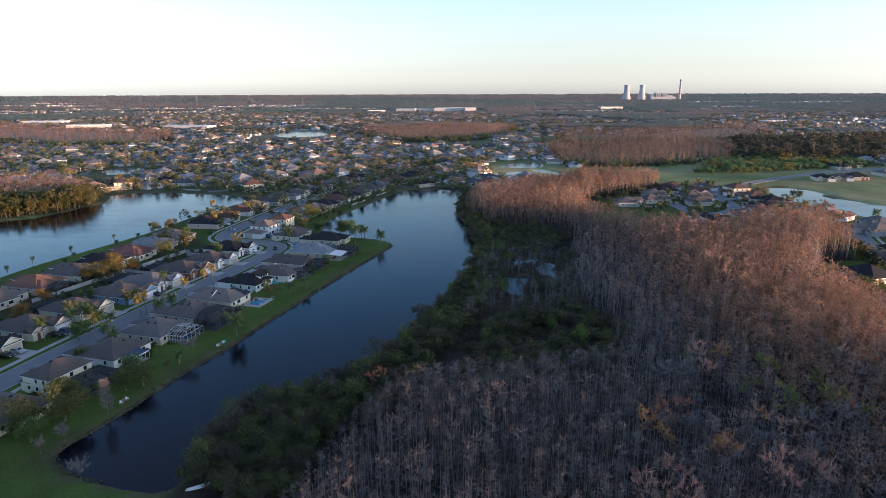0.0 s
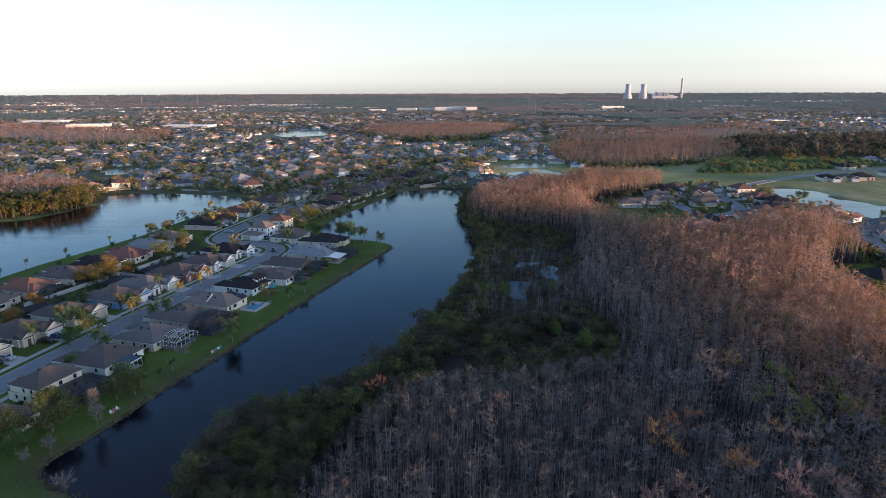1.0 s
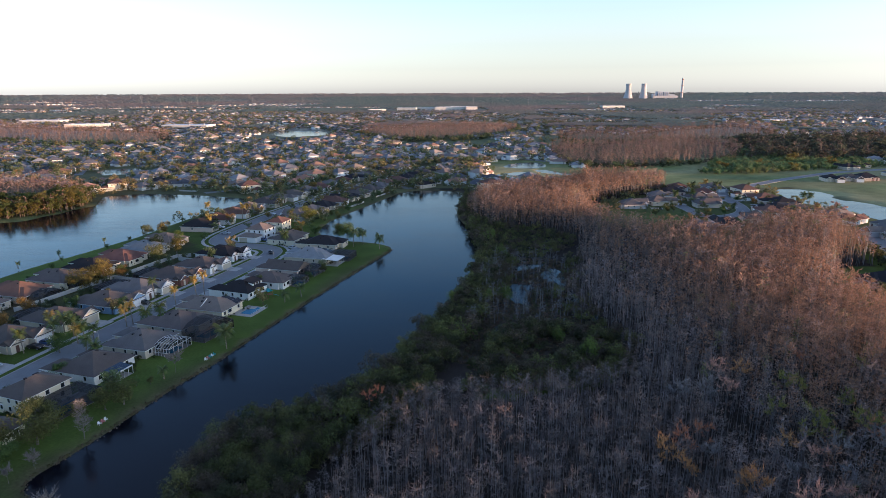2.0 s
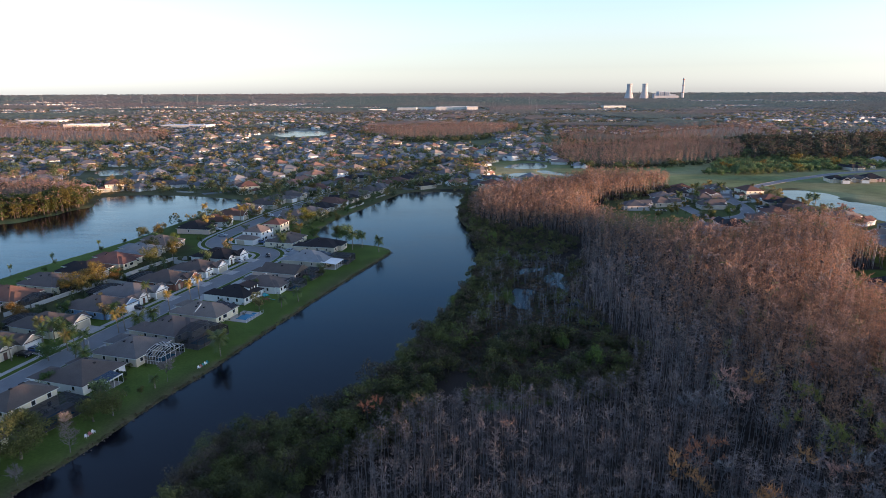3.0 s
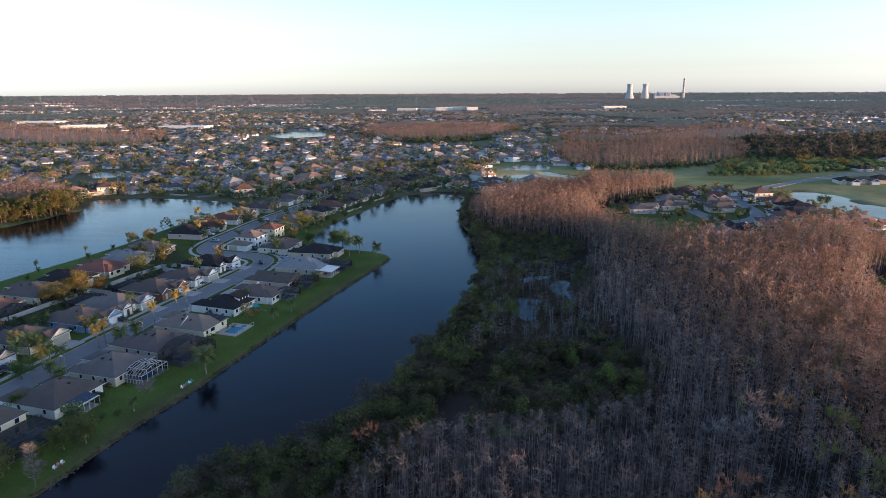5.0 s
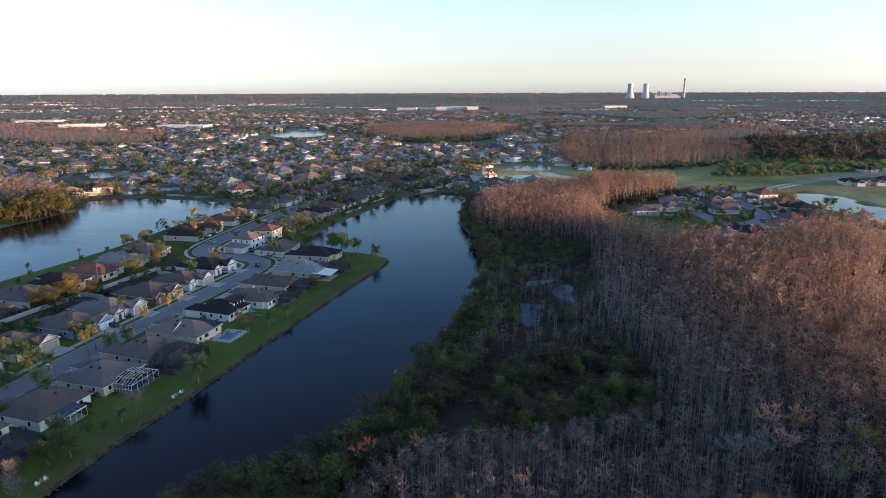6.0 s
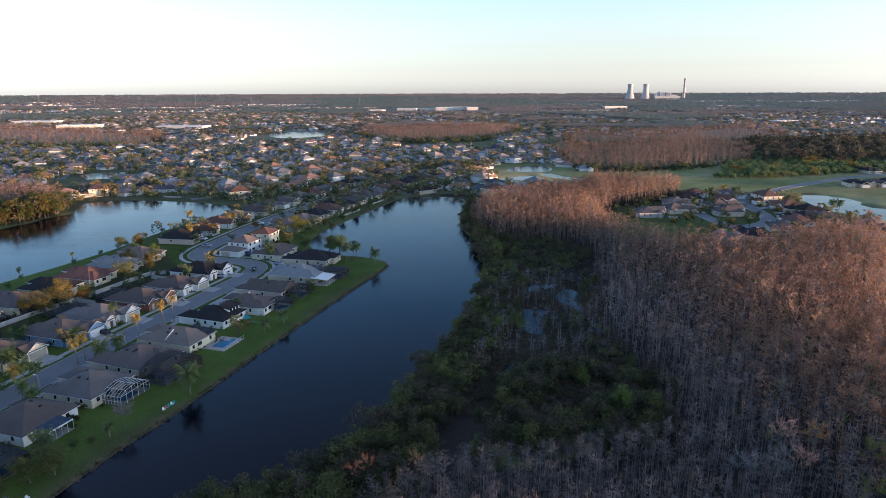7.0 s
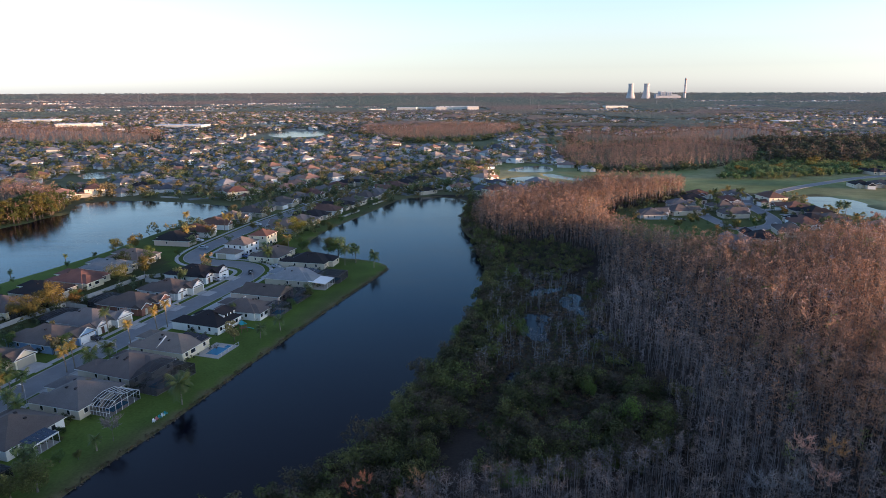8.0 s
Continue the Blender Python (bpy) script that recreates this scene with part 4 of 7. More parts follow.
def house(m, w=14, d=14, h=2.8, roof="brown", wall="white", label="", seed=0, garage=1, gable=False, pitch=0.46, solar=0, rear_gable=False, group="", lite=False, gd=4.5, wing=True):
    """A Florida family house: origin at the middle of its rear wall, front towards +y."""
    rs = random.Random(seed)
    t = thing("house", label or "single-storey stucco house with a shingle roof", "house", m, group)
    s = 1 if garage > 0 else -1
    gw = min(6.6, w * 0.46)
    wing = wing and h < 4 and not rear_gable
    gx = s * (w / 2 - gw / 2)
    g = Geo()
    wx0, wx1, wy = (-w / 2 + 0.4, w * 0.12, -1.8) if s > 0 else (-w * 0.12, w / 2 - 0.4, -1.8)
    g.box(-w / 2, 0, -0.3, w / 2, d, h)
    if wing:
        g.box(wx0, wy, -0.3, wx1, 0, h - 0.01)
    g.box(gx - gw / 2, d, -0.3, gx + gw / 2, d + gd, 2.55)
    porch = (-s * (w / 2 - 2.2), 2.0)
    g.box(porch[0] - 1.9, d, -0.3, porch[0] + 1.9, d + 1.4, 2.55)
    if gable:
        for (cx, hw, y0) in ((gx, gw / 2, d + gd), (porch[0], 1.9, d + 1.4)):
            g.add([(cx - hw, y0 - 0.02, 2.55), (cx + hw, y0 - 0.02, 2.55), (cx, y0 - 0.02, 2.55 + hw * 0.62), (cx - hw, y0 - 0.3, 2.55), (cx + hw, y0 - 0.3, 2.55), (cx, y0 - 0.3, 2.55 + hw * 0.62)],
                  [(0, 1, 2), (5, 4, 3), (0, 2, 5, 3), (1, 4, 5, 2)])
    if rear_gable:
        g.add([(-w / 2, 0, h), (w / 2, 0, h), (0, 0, h + w / 2 * pitch - 0.05), (-w / 2, 0.25, h), (w / 2, 0.25, h), (0, 0.25, h + w / 2 * pitch - 0.05)], [(0, 2, 1), (3, 4, 5), (0, 3, 5, 2), (1, 2, 5, 4)])
    body = part("wall", g, W[wall], t)
    o = 0.5
    g = Geo()
    hip(g, -w / 2 - o, -o, w / 2 + o, d + o, h, pitch, rear_gable)
    if wing:
        hip(g, wx0 - o, wy - o, wx1 + o, d * 0.62, h - 0.006, pitch)
        hip(g, -w / 2 - o - 0.02, d * 0.30, w / 2 + o + 0.02, d * 0.95, h + 0.006, pitch * 0.98)
    k = 0.62 if gable else pitch
    hip(g, gx - gw / 2 - o, d - gw * 0.5, gx + gw / 2 + o, d + gd + (0.25 if gable else o), 2.56, k, gable)
    hip(g, porch[0] - 1.9 - 0.4, d - 2.5, porch[0] + 1.9 + 0.4, d + 1.7, 2.565, k, gable)
    part("roof", g, R[roof], t)
    g = Geo()
    e = o - 0.03
    g.box(-w / 2 - e, -e, h - 0.16, w / 2 + e, d + e, h - 0.008)
    if wing:
        g.box(wx0 - e, wy - e, h - 0.16, wx1 + e, -e, h - 0.012)
    g.box(gx - gw / 2 - e, d + o, 2.38, gx + gw / 2 + e, d + gd + (0.22 if gable else e), 2.556)
    part("fascia", g, TRIM, t, "white painted eaves board")
    # vents and panels lie on the uppermost roof slope
    rects = [(-w / 2 - o, -o, w / 2 + o, d + o)]
    if wing:
        rects += [(wx0 - o, wy - o, wx1 + o, d * 0.62), (-w / 2 - o, d * 0.30, w / 2 + o, d * 0.95)]
    roof_z = lambda x, y: h + pitch * max(max(0, min(x - a, c - x, y - b, e_ - y)) for a, b, c, e_ in rects)
    for i in range(0 if lite else 3):
        vx, vy = rs.choice((-1, 1)) * rs.uniform(1.0, 2.6), d * rs.uniform(0.3, 0.7)
        vz = roof_z(vx, vy)
        part("vent", Geo().box(vx - 0.3, vy - 0.25, vz - 0.15, vx + 0.3, vy + 0.25, vz + 0.18), R["dark"], t, "dark roof vent")
    if gable:
        for cx, hw, y0 in ((gx, gw / 2, d + gd + 0.27), (porch[0], 1.9, d + 1.72)):
            for sx in (-1, 1):
                part("bargeboard", Geo().bar((cx + sx * (hw + 0.45), y0, 2.5), (cx, y0, 2.5 + (hw + 0.45) * 0.62), 0.1), TRIM, t, "white gable board")
    # doors
    dr = part("garage_door", Geo().box(gx - 2.45, d + gd, 0.02, gx + 2.45, d + gd + 0.06, 2.2), DOORS[seed % 2], t, "panelled garage door")
    for i in range(0 if lite else 3):
        part("panel", Geo().box(gx - 2.35, d + gd + 0.06, 0.1 + 0.7 * i, gx + 2.35, d + gd + 0.085, 0.72 + 0.7 * i), DOORS[seed % 2], dr)
    part("front_door", Geo().box(porch[0] - 0.5, d + 1.4, 0.02, porch[0] + 0.5, d + 1.46, 2.1), R["red"] if seed % 3 == 0 else DOORS[1], t)

    def win(axis, c, at, z0, ww, wh, out):
        g, q = Geo(), Geo()
        for i, gg in enumerate((g, q)):
            a, b = (ww / 2, wh / 2) if i == 0 else (ww / 2 - 0.09, wh / 2 - 0.09)
            p0, p1 = sorted((at - 0.05 * out, at + (0.05 if i == 0 else 0.062) * out))
            if axis == "y":
                gg.box(c - a, p0, z0 + wh / 2 - b, c + a, p1, z0 + wh / 2 + b)
            else:
                gg.box(p0, c - a, z0 + wh / 2 - b, p1, c + a, z0 + wh / 2 + b)
        fr = part("window", g, TRIM, t)
        part("pane", q, GLASS, fr)

    for z0 in ((0.95,) if h < 4 else (0.95, min(3.75, h - 1.55))):
        for c in (-0.36, -0.12, 0.3) if z0 < 2 else (-0.33, 0.0, 0.33):
            out_y = wy if (wing and wx0 < c * w - 1 and c * w + 1 < wx1) else 0
            if wing and out_y == 0 and wx0 - 1 < c * w < wx1 + 1:
                continue
            win("y", c * w, out_y, z0, 1.1 if c != -0.12 else 1.9, 1.25, -1)
        for side in (-1, 1):
            for c in (0.22, 0.5, 0.8):
                if rs.random() < (0.34 if lite else 0.85):
                    win("x", c * d, side * w / 2, z0, 0.9, 1.2, side)
        win("y", gx - s * gw * 0.95 if z0 < 2 else 0, d, z0, 1.2, 1.25, 1)
    for i in range(solar):
        x0, y0 = w * 0.12 + 1.6 + 1.7 * (i % 2), 0.7 + 2.05 * (i // 2)
        part("solar_panel", Geo().box(-0.8, -1.0, 0, 0.8, 1.0, 0.06), SOLAR, t, "black solar panel", pose(x0, y0, roof_z(x0, y0) + 0.1, math.degrees(math.atan(pitch)), 0, 0))
    return t


def drive(x, y, deg, w, length):
    tagged(part("driveway", Geo().box(-w / 2, 0, -0.2, w / 2, length, 0.07), CONCRETE, None, "", pose(x, y, 0, 0, 0, deg)), "pale concrete driveway in front of a garage", "driveway", kind="structure")


def put_house(x, y, deg, w, d, h, roof, wall, label, seed, garage=1, gable=False, solar=0, rear_gable=False, group="", gd=4.5, wing=True, apron=8.0):
    m = pose(x, y, 0, 0, 0, deg)
    t = house(m, w, d, h, roof, wall, label, seed, garage, gable, 0.46, solar, rear_gable, group, gd=gd, wing=wing)
    gx = (1 if garage > 0 else -1) * (w / 2 - min(6.6, w * 0.46) / 2)
    p = m @ Vector((gx, d + gd, 0))
    drive(p.x, p.y, deg, 5.0, apron)
    return t


NEAR = [(-91.5, 119.5, 76, 13, 13, 2.55, "brown", "cream", "brown-roofed house with cream walls among yard trees"),
    (-90.3, 136.3, 70, 11.5, 9, 4.5, "brown", "cream", "two-storey cream house with a brown shingle roof"),
    (-83.4, 152.4, 73, 13, 13, 2.55, "brown", "white", "white house with a brown hipped roof facing the lake"),
    (-78.3, 167.8, 74, 12.8, 13, 2.55, "grey", "beige", "beige house with a grey-brown roof and screened pool"),
    (-74.1, 182.6, 70, 13, 13.5, 2.55, "brown", "beige", "brown-roofed house with a dark screened pool"),
    (-68.1, 196.6, 73, 11, 16.5, 2.55, "tan", "cream", "cream house with solar panels and an open pool"),
    (-65.1, 214.7, 71, 11, 13, 2.6, "dark", "white", "white house with a charcoal shingle roof"),
    (-58.3, 226.4, 75, 10.5, 13, 2.6, "brown", "white", "white house with a brown roof and screened pool"),
    (-54.7, 241.4, 73, 10, 15, 2.6, "brown", "pink", "house with a pink rear gable wall"),
    (-48.5, 260.6, 76, 13, 16, 2.6, "slate", "beige", "slate-roofed house with roof-mounted solar panels"),
    (-47, 283.6, 78, 12, 16, 2.6, "dark", "beige", "low dark-roofed house beside lake trees"),
    (-68.4, 294.6, 72, 17, 11, 2.6, "brown", "cream", "cream house with a brown hipped roof"),
    (-80.5, 319.5, 78, 10, 9, 5.3, "red", "cream", "two-storey cream house with a reddish roof"),
    (-85, 303.5, 74, 11, 10, 5.0, "tan", "white", "two-storey white house with a pale pink roof and lower wing")]
for k, row in enumerate(NEAR):
    t = put_house(*row, seed=10 + k, garage=1 if k % 2 else -1, gable=False, solar=6 if k in (5, 9) else 0, rear_gable=k == 8, group="houses along the lake", gd=3.5, apron=4.0, wing=k not in (2, 3, 5, 6))
    if k == 5:
        part("gable_board", Geo().bar((-5.1, 8.5, 2.75), (-1.4, 8.3, 4.85), 0.2), TRIM, t, "white edge of a raised gable")
    if k == 13:
        part("wall", Geo().box(-11.5, 0.8, -0.3, -5.5, 10.5, 2.6), W["white"], t)
        g = Geo()
        hip(g, -12.0, 0.3, -5.0, 11.0, 2.62, 0.46)
        part("roof", g, R["tan"], t, "pale pinkish lower roof")
        part("garage_door", Geo().box(-11.53, 5.4, 0.02, -11.46, 9.6, 2.15), DOORS[1], t, "wide panelled garage door")
    if k == 7:
        part("gable_board", Geo().bar((-1.6, 8.2, 4.0), (2.4, 7.4, 5.0), 0.18), TRIM, t, "white edge of a raised gable")
INNER = [(-141, 143.5, 14, "dark", "beige"), (-136.2, 159.2, 14, "dark", "cream"), (-131.4, 175, 14, "brown", "beige"), (-126.6, 190.8, 14, "brown", "cream"), (-120.5, 206.8, 15.5, "brown", "blue"),
    (-116.7, 220.4, 15.5, "grey", "white"), (-110.7, 236, 15, "brown", "brick"), (-104.5, 250.8, 14, "brown", "white"), (-103.2, 269.5, 15.5, "dark", "white")]
for k, (x, y, dp, rf, wl) in enumerate(INNER):
    put_house(x, y, -107, 12.6, dp, 2.6, rf, wl, wl + " house with a " + rf + " roof and a front garage", 40 + k, -1, True, group="houses across the street", gd=2.4, apron=6.0)
BACK = [(-156, 166.5, "brown", "beige"), (-151.5, 182, "brown", "beige"), (-147, 197.5, "tan", "beige"), (-142.6, 213, "red", "beige"), (-138, 228.5, "brown", "cream"), (-133.8, 244, "dark", "beige"), (-129.4, 258.5, "red", "cream"),
    (-126.4, 274, "slate", "beige"), (-124, 289.5, "tan", "beige")]
for k, (x, y, rf, wl) in enumerate(BACK):
    house(pose(x, y, 0.05, 0, 0, 74), 13, 15, 2.55, rf, wl, wl + " house with a " + rf + " roof backing onto shared gardens", 60 + k, 1, False, group="houses on the west lake")


def along(line, s):
    acc = 0
    for (x0, y0), (x1, y1) in zip(line, line[1:]):
        q = math.hypot(x1 - x0, y1 - y0)
        if acc + q >= s:
            u = (s - acc) / q
            return Vector((x0 + u * (x1 - x0), y0 + u * (y1 - y0))), Vector(((x1 - x0) / q, (y1 - y0) / q))
        acc += q
    return None, None


def length(line):
    return sum(math.hypot(b[0] - a[0], b[1] - a[1]) for a, b in zip(line, line[1:]))


SOLID = []          # footprints already taken
for x, y, *_ in NEAR + INNER + BACK:
    SOLID.append((x, y))
TEMPL = []
rows_rng = random.Random(5)


def street_house(p, dirn, side, off, k, low=False):
    """A house beside a street, its front towards it; alike ones share their meshes."""
    nrm = Vector((-dirn.y, dirn.x)) * side
    c = p + nrm * (off + 15)
    if any(math.hypot(c.x - a, c.y - b) < 10.5 for a, b in SOLID):
        return None
    if any(signed(w, [c.x], [c.y])[0] < 7 for w in WATERS):
        return None
    SOLID.append((c.x, c.y))
    deg = math.degrees(math.atan2(nrm.x, -nrm.y))
    deg += rows_rng.uniform(-4, 4)
    i = rows_rng.randrange(10)
    if low and i in (1, 8):
        i = 9 if i == 1 else 3
    if k is not None:
        i = k
    m = pose(c.x, c.y, 0.05, 0, 0, deg)
    for tk, tm in TEMPL:
        if tk == i:
            return copy_thing(tm, m)
    rf = ("brown", "tan", "grey", "red", "grey", "dark", "dark", "tan", "red", "brown")[i]
    wl = ("beige", "cream", "beige", "white", "grey", "pink", "beige", "grey", "cream", "beige")[i]
    t = house(m, 12.5 + (i % 3), 12 + (i % 2), 5.3 if i in (1, 8) else 2.6, rf, wl, wl + " stucco house with a " + rf + " shingle roof on a suburban lot", 100 + i, 1 if i % 2 else -1, i % 3 != 2, group="suburban houses", lite=True)
    TEMPL.append((i, t))
    return t


for s in np.arange(length(ROAD) - 330, length(ROAD) - 20, 16.8):
    p, dn = along(ROAD, float(s))
    for side in (-1, 1):
        if p.y > (338 if side < 0 else 308):
            street_house(p, dn, side, 12, None, p.y < 420)
EAST_SWAMP = [(148, 192, -100), (158, 221, -75), (186, 240, -70), (198, 258, -70), (236, 282, 90), (228, 300, 90), (240, 318, 100), (214, 330, -60),
    (190, 350, 0), (228, 350, 120), (205, 366, 100)]
EAST_CLOSE = [(120, 382, -95), (139, 393, -80), (161, 430, 170), (167, 384, -90), (170, 405, -80), (181, 424, 170), (205, 422, 95), (209, 402, 95), (212, 386, 95), (209, 367, 80), (196, 446, 170),
    (148, 413, -100), (224, 412, 100), (214, 440, 150), (150, 448, 160), (172, 448, 180), (152, 327, -10), (173, 341, -10), (135, 317, -25)]
EAST = EAST_SWAMP + [(x + 8 * math.sin(radians(d)), y - 8 * math.cos(radians(d)), d) for x, y, d in EAST_CLOSE]
for x, y, deg in EAST:
    if not inside(FOREST, [x], [y])[0]:
        r_ = radians(deg)
        street_house(Vector((x, y)) + Vector((math.sin(r_), -math.cos(r_))) * -27, Vector((math.cos(r_), math.sin(r_))), -1, 12, 8 if (deg, y > 415) == (95, True) else 6 if deg == -10 and x < 160 else None, True)
for x, y, deg in EAST[-19:]:
    p = pose(x, y, 0, 0, 0, deg) @ Vector((3.2, 17, 0))
    drive(p.x, p.y, deg, 5.2, 7.0)
for x, y, deg in [(311, 498, 170), (328, 500, 170), (343, 506, 170), (352, 504, 190), (380, 524, 180), (400, 530, 170), (372, 560, 10), (392, 575, 10)]:
    r_ = radians(deg)
    street_house(Vector((x, y)) + Vector((math.sin(r_), -math.cos(r_))) * -27, Vector((math.cos(r_), math.sin(r_))), -1, 12, None, True)

# ---- stands, suburbs and woods towards the horizon ----
STAND_WEST = [(-420, 300), (-300, 336), (-252, 352), (-233, 366), (-226, 388), (-238, 424), (-308, 486), (-420, 500)]
STAND_NORTH = [(-140, 1060), (-140, 1180), (-60, 1260), (60, 1320), (150, 1260), (135, 1120), (70, 985), (0, 915), (-75, 945)]
STAND_GOLF = [(120, 655), (120, 598), (165, 577), (225, 597), (304, 643), (350, 720), (385, 825), (338, 890), (230, 850), (150, 790), (126, 735)]
STAND_BACK = [(190, 1050), (262, 1090), (300, 1020), (404, 1130), (588, 1265), (600, 1150), (514, 925), (420, 900), (300, 904), (206, 862), (166, 852)]
STAND_DARK = [(318, 645), (345, 626), (455, 645), (560, 690), (700, 800), (665, 940), (520, 905), (405, 870), (395, 820), (360, 720)]
STAND_FAR = [(-800, 985), (-660, 935), (-530, 862), (-395, 855), (-400, 935), (-480, 1088), (-612, 1170), (-756, 1232), (-945, 1340), (-960, 1150)]
THICKET = [(222, 532), (270, 536), (330, 556), (420, 580), (440, 660), (340, 660), (270, 615)]
GOLF = [(36, 585), (44, 495), (150, 482), (205, 495), (300, 545), (440, 550), (440, 640), (290, 650), (190, 585), (140, 565), (110, 620), (60, 650)]
CLEAR_SHOPS = [(-210, 2150), (170, 2150), (180, 2480), (-220, 2480)]
CLEAR_STORE = [(590, 2330), (760, 2330), (780, 2620), (580, 2620)]
CLEAR_WAREHOUSES = [(-1050, 1330), (-720, 1170), (-420, 1130), (-400, 1290), (-620, 1330), (-1010, 1540)]
MEADOW = [(-70, 900), (-60, 830), (60, 820), (90, 900), (70, 960)]
HOMES = [(-200, 100), (-20, 100), (20, 440), (-40, 470), (-126, 470), (-140, 420), (-240, 430)]
EASTSIDE = [(90, 150), (330, 150), (330, 470), (260, 520), (150, 480), (100, 480)]
CLEAR_NORTH = [(-310, 900), (-180, 930), (-190, 1060), (-250, 1010), (-310, 1090)]
CLEAR_WEST = [(-318, 488), (-262, 500), (-270, 570), (-322, 575)]
KEEP_OFF = [STAND_BACK, CLEAR_NORTH, CLEAR_WEST, STAND_WEST, STAND_NORTH, STAND_GOLF, STAND_DARK, STAND_FAR, THICKET, GOLF, MEADOW, FOREST, EASTSIDE]
FARCYP = [swamp_cypress(700 + i, 13, 3, 1.5 + 0.15 * (i % 3), 0.15, False, 0.40) for i in range(6)]
PINE = [leafy(720 + i, 11, 2.5, 190, 0.55, 0.12, 12, flat=1.0) for i in range(4)]
DARKPINE = [leafy(730 + i, 12, 2.7, 60, 1.0, 0.10, 9, flat=1.1) for i in range(4)]


def fill(poly, sp, rs):
    x0, x1 = min(p[0] for p in poly), max(p[0] for p in poly)
    y0, y1 = min(p[1] for p in poly), max(p[1] for p in poly)
    gx, gy = np.meshgrid(np.arange(x0, x1, sp), np.arange(y0, y1, sp))
    gx = (gx + rs.uniform(-0.5, 0.5, gx.shape) * sp).ravel()
    gy = (gy + rs.uniform(-0.5, 0.5, gy.shape) * sp).ravel()
    ok = inside(poly, gx, gy) & (np.abs(gx) < 0.76 * gy + 20)
    return list(zip(gx[ok], gy[ok]))


def grove(name, label, poly, sp, kinds, colours, size, material=TWIG, bark=(0.12, 0.10, 0.09), seed=1, wide=1.0):
    rs = np.random.RandomState(seed)
    pl = []
    for x, y in fill(poly, sp, rs):
        h = size * rs.uniform(0.8, 1.15) * (0.78 + 0.4 * float(noise2(np.array(x), np.array(y), 18, seed)))
        c = np.array(colours[rs.randint(len(colours))]) * rs.uniform(0.8, 1.2)
        pl.append((x, y, 0.0, rs.uniform(0, 6.28), h * wide, h, rs.randint(len(kinds)), c, np.array(bark) * rs.uniform(0.7, 1.2)))
    return scatter(name, label, "trees", kinds, pl, material, BARK)


RUSTY = [(0.34, 0.205, 0.155), (0.31, 0.18, 0.135), (0.29, 0.2, 0.165), (0.25, 0.17, 0.14)]
grove("cypress_grove", "leafless reddish cypress grove beyond the west lake", STAND_WEST, 4.8, FARCYP, RUSTY, 0.85, seed=2, wide=1.3)
grove("pine_row", "golden green pines lining the west lake", [(-300, 334), (-252, 350), (-232, 365), (-225, 388), (-238, 424), (-262, 424), (-252, 396), (-268, 380), (-322, 362)], 3.6, PINE,
      [(0.075, 0.10, 0.03), (0.10, 0.12, 0.035), (0.15, 0.13, 0.035)], 0.98, FINE_LEAF, (0.09, 0.07, 0.055), 3, 1.2)
grove("cypress_grove", "rust-red bare cypress grove in the suburb", STAND_NORTH, 7.0, FARCYP, RUSTY, 1.0, seed=4, wide=1.7)
grove("cypress_grove", "bare russet cypress grove behind the golf course", STAND_GOLF, 6.0, FARCYP, RUSTY, 1.05, seed=5, wide=1.4)
grove("cypress_grove", "far russet cypress grove behind darker woods", STAND_BACK, 11, FARCYP, RUSTY, 1.1, seed=9, wide=2.0)
grove("dark_woods", "dark mixed woods with russet crowns", STAND_DARK, 17, FARCYP, [(0.20, 0.14, 0.11), (0.15, 0.115, 0.095), (0.12, 0.1, 0.08), (0.26, 0.17, 0.13)], 1.2, seed=6, wide=1.9)
grove("dark_woods", "dark green pines among russet woods", STAND_DARK, 10.5, DARKPINE, [(0.07, 0.085, 0.056), (0.085, 0.095, 0.06), (0.12, 0.10, 0.068)], 1.05, FINE_LEAF, seed=16, wide=1.5)
grove("cypress_grove", "distant leafless russet grove before pale warehouses", STAND_FAR, 11, FARCYP, RUSTY, 1.05, seed=7, wide=2.0)
grove("thicket", "bright green thicket beside the golf course", THICKET, 5.4, [leafy(740 + i, 5, 2.6, 95, 0.56, 0.05, 8) for i in range(4)],
      [(0.14, 0.22, 0.095), (0.12, 0.19, 0.085), (0.18, 0.21, 0.09)], 1.1, FINE_LEAF, seed=8, wide=1.15)

UNDER = [leafy(750 + i, 4.5, 3.2, 34, 0.85, 0.02, 6) for i in range(4)]
for poly, sp, seed in ((STAND_GOLF, 5.0, 41), (STAND_DARK, 8.0, 42), (STAND_NORTH, 7.0, 43), (STAND_BACK, 9.0, 47), (STAND_FAR, 8.0, 48), (STAND_WEST, 5.0, 44), ([(x, y) for x, y in FOREST[16:28]], 5.0, 45)):
    rs_ = np.random.RandomState(seed)
    pl = []
    for x, y in fill(poly, sp, rs_):
        if edge_distance(poly, [x], [y])[0] < 2.2 * sp:
            h = rs_.uniform(0.5, 1.1)
            c = np.array(((0.06, 0.075, 0.03), (0.09, 0.10, 0.04), (0.12, 0.10, 0.06), (0.07, 0.06, 0.04))[rs_.randint(4)])
            pl.append((x, y, 0, rs_.uniform(0, 6.28), h, h, rs_.randint(4), c, WOODY))
    scatter("undergrowth", "dark olive undergrowth at the edge of a cypress grove", "shrubs", UNDER, pl, LEAF)

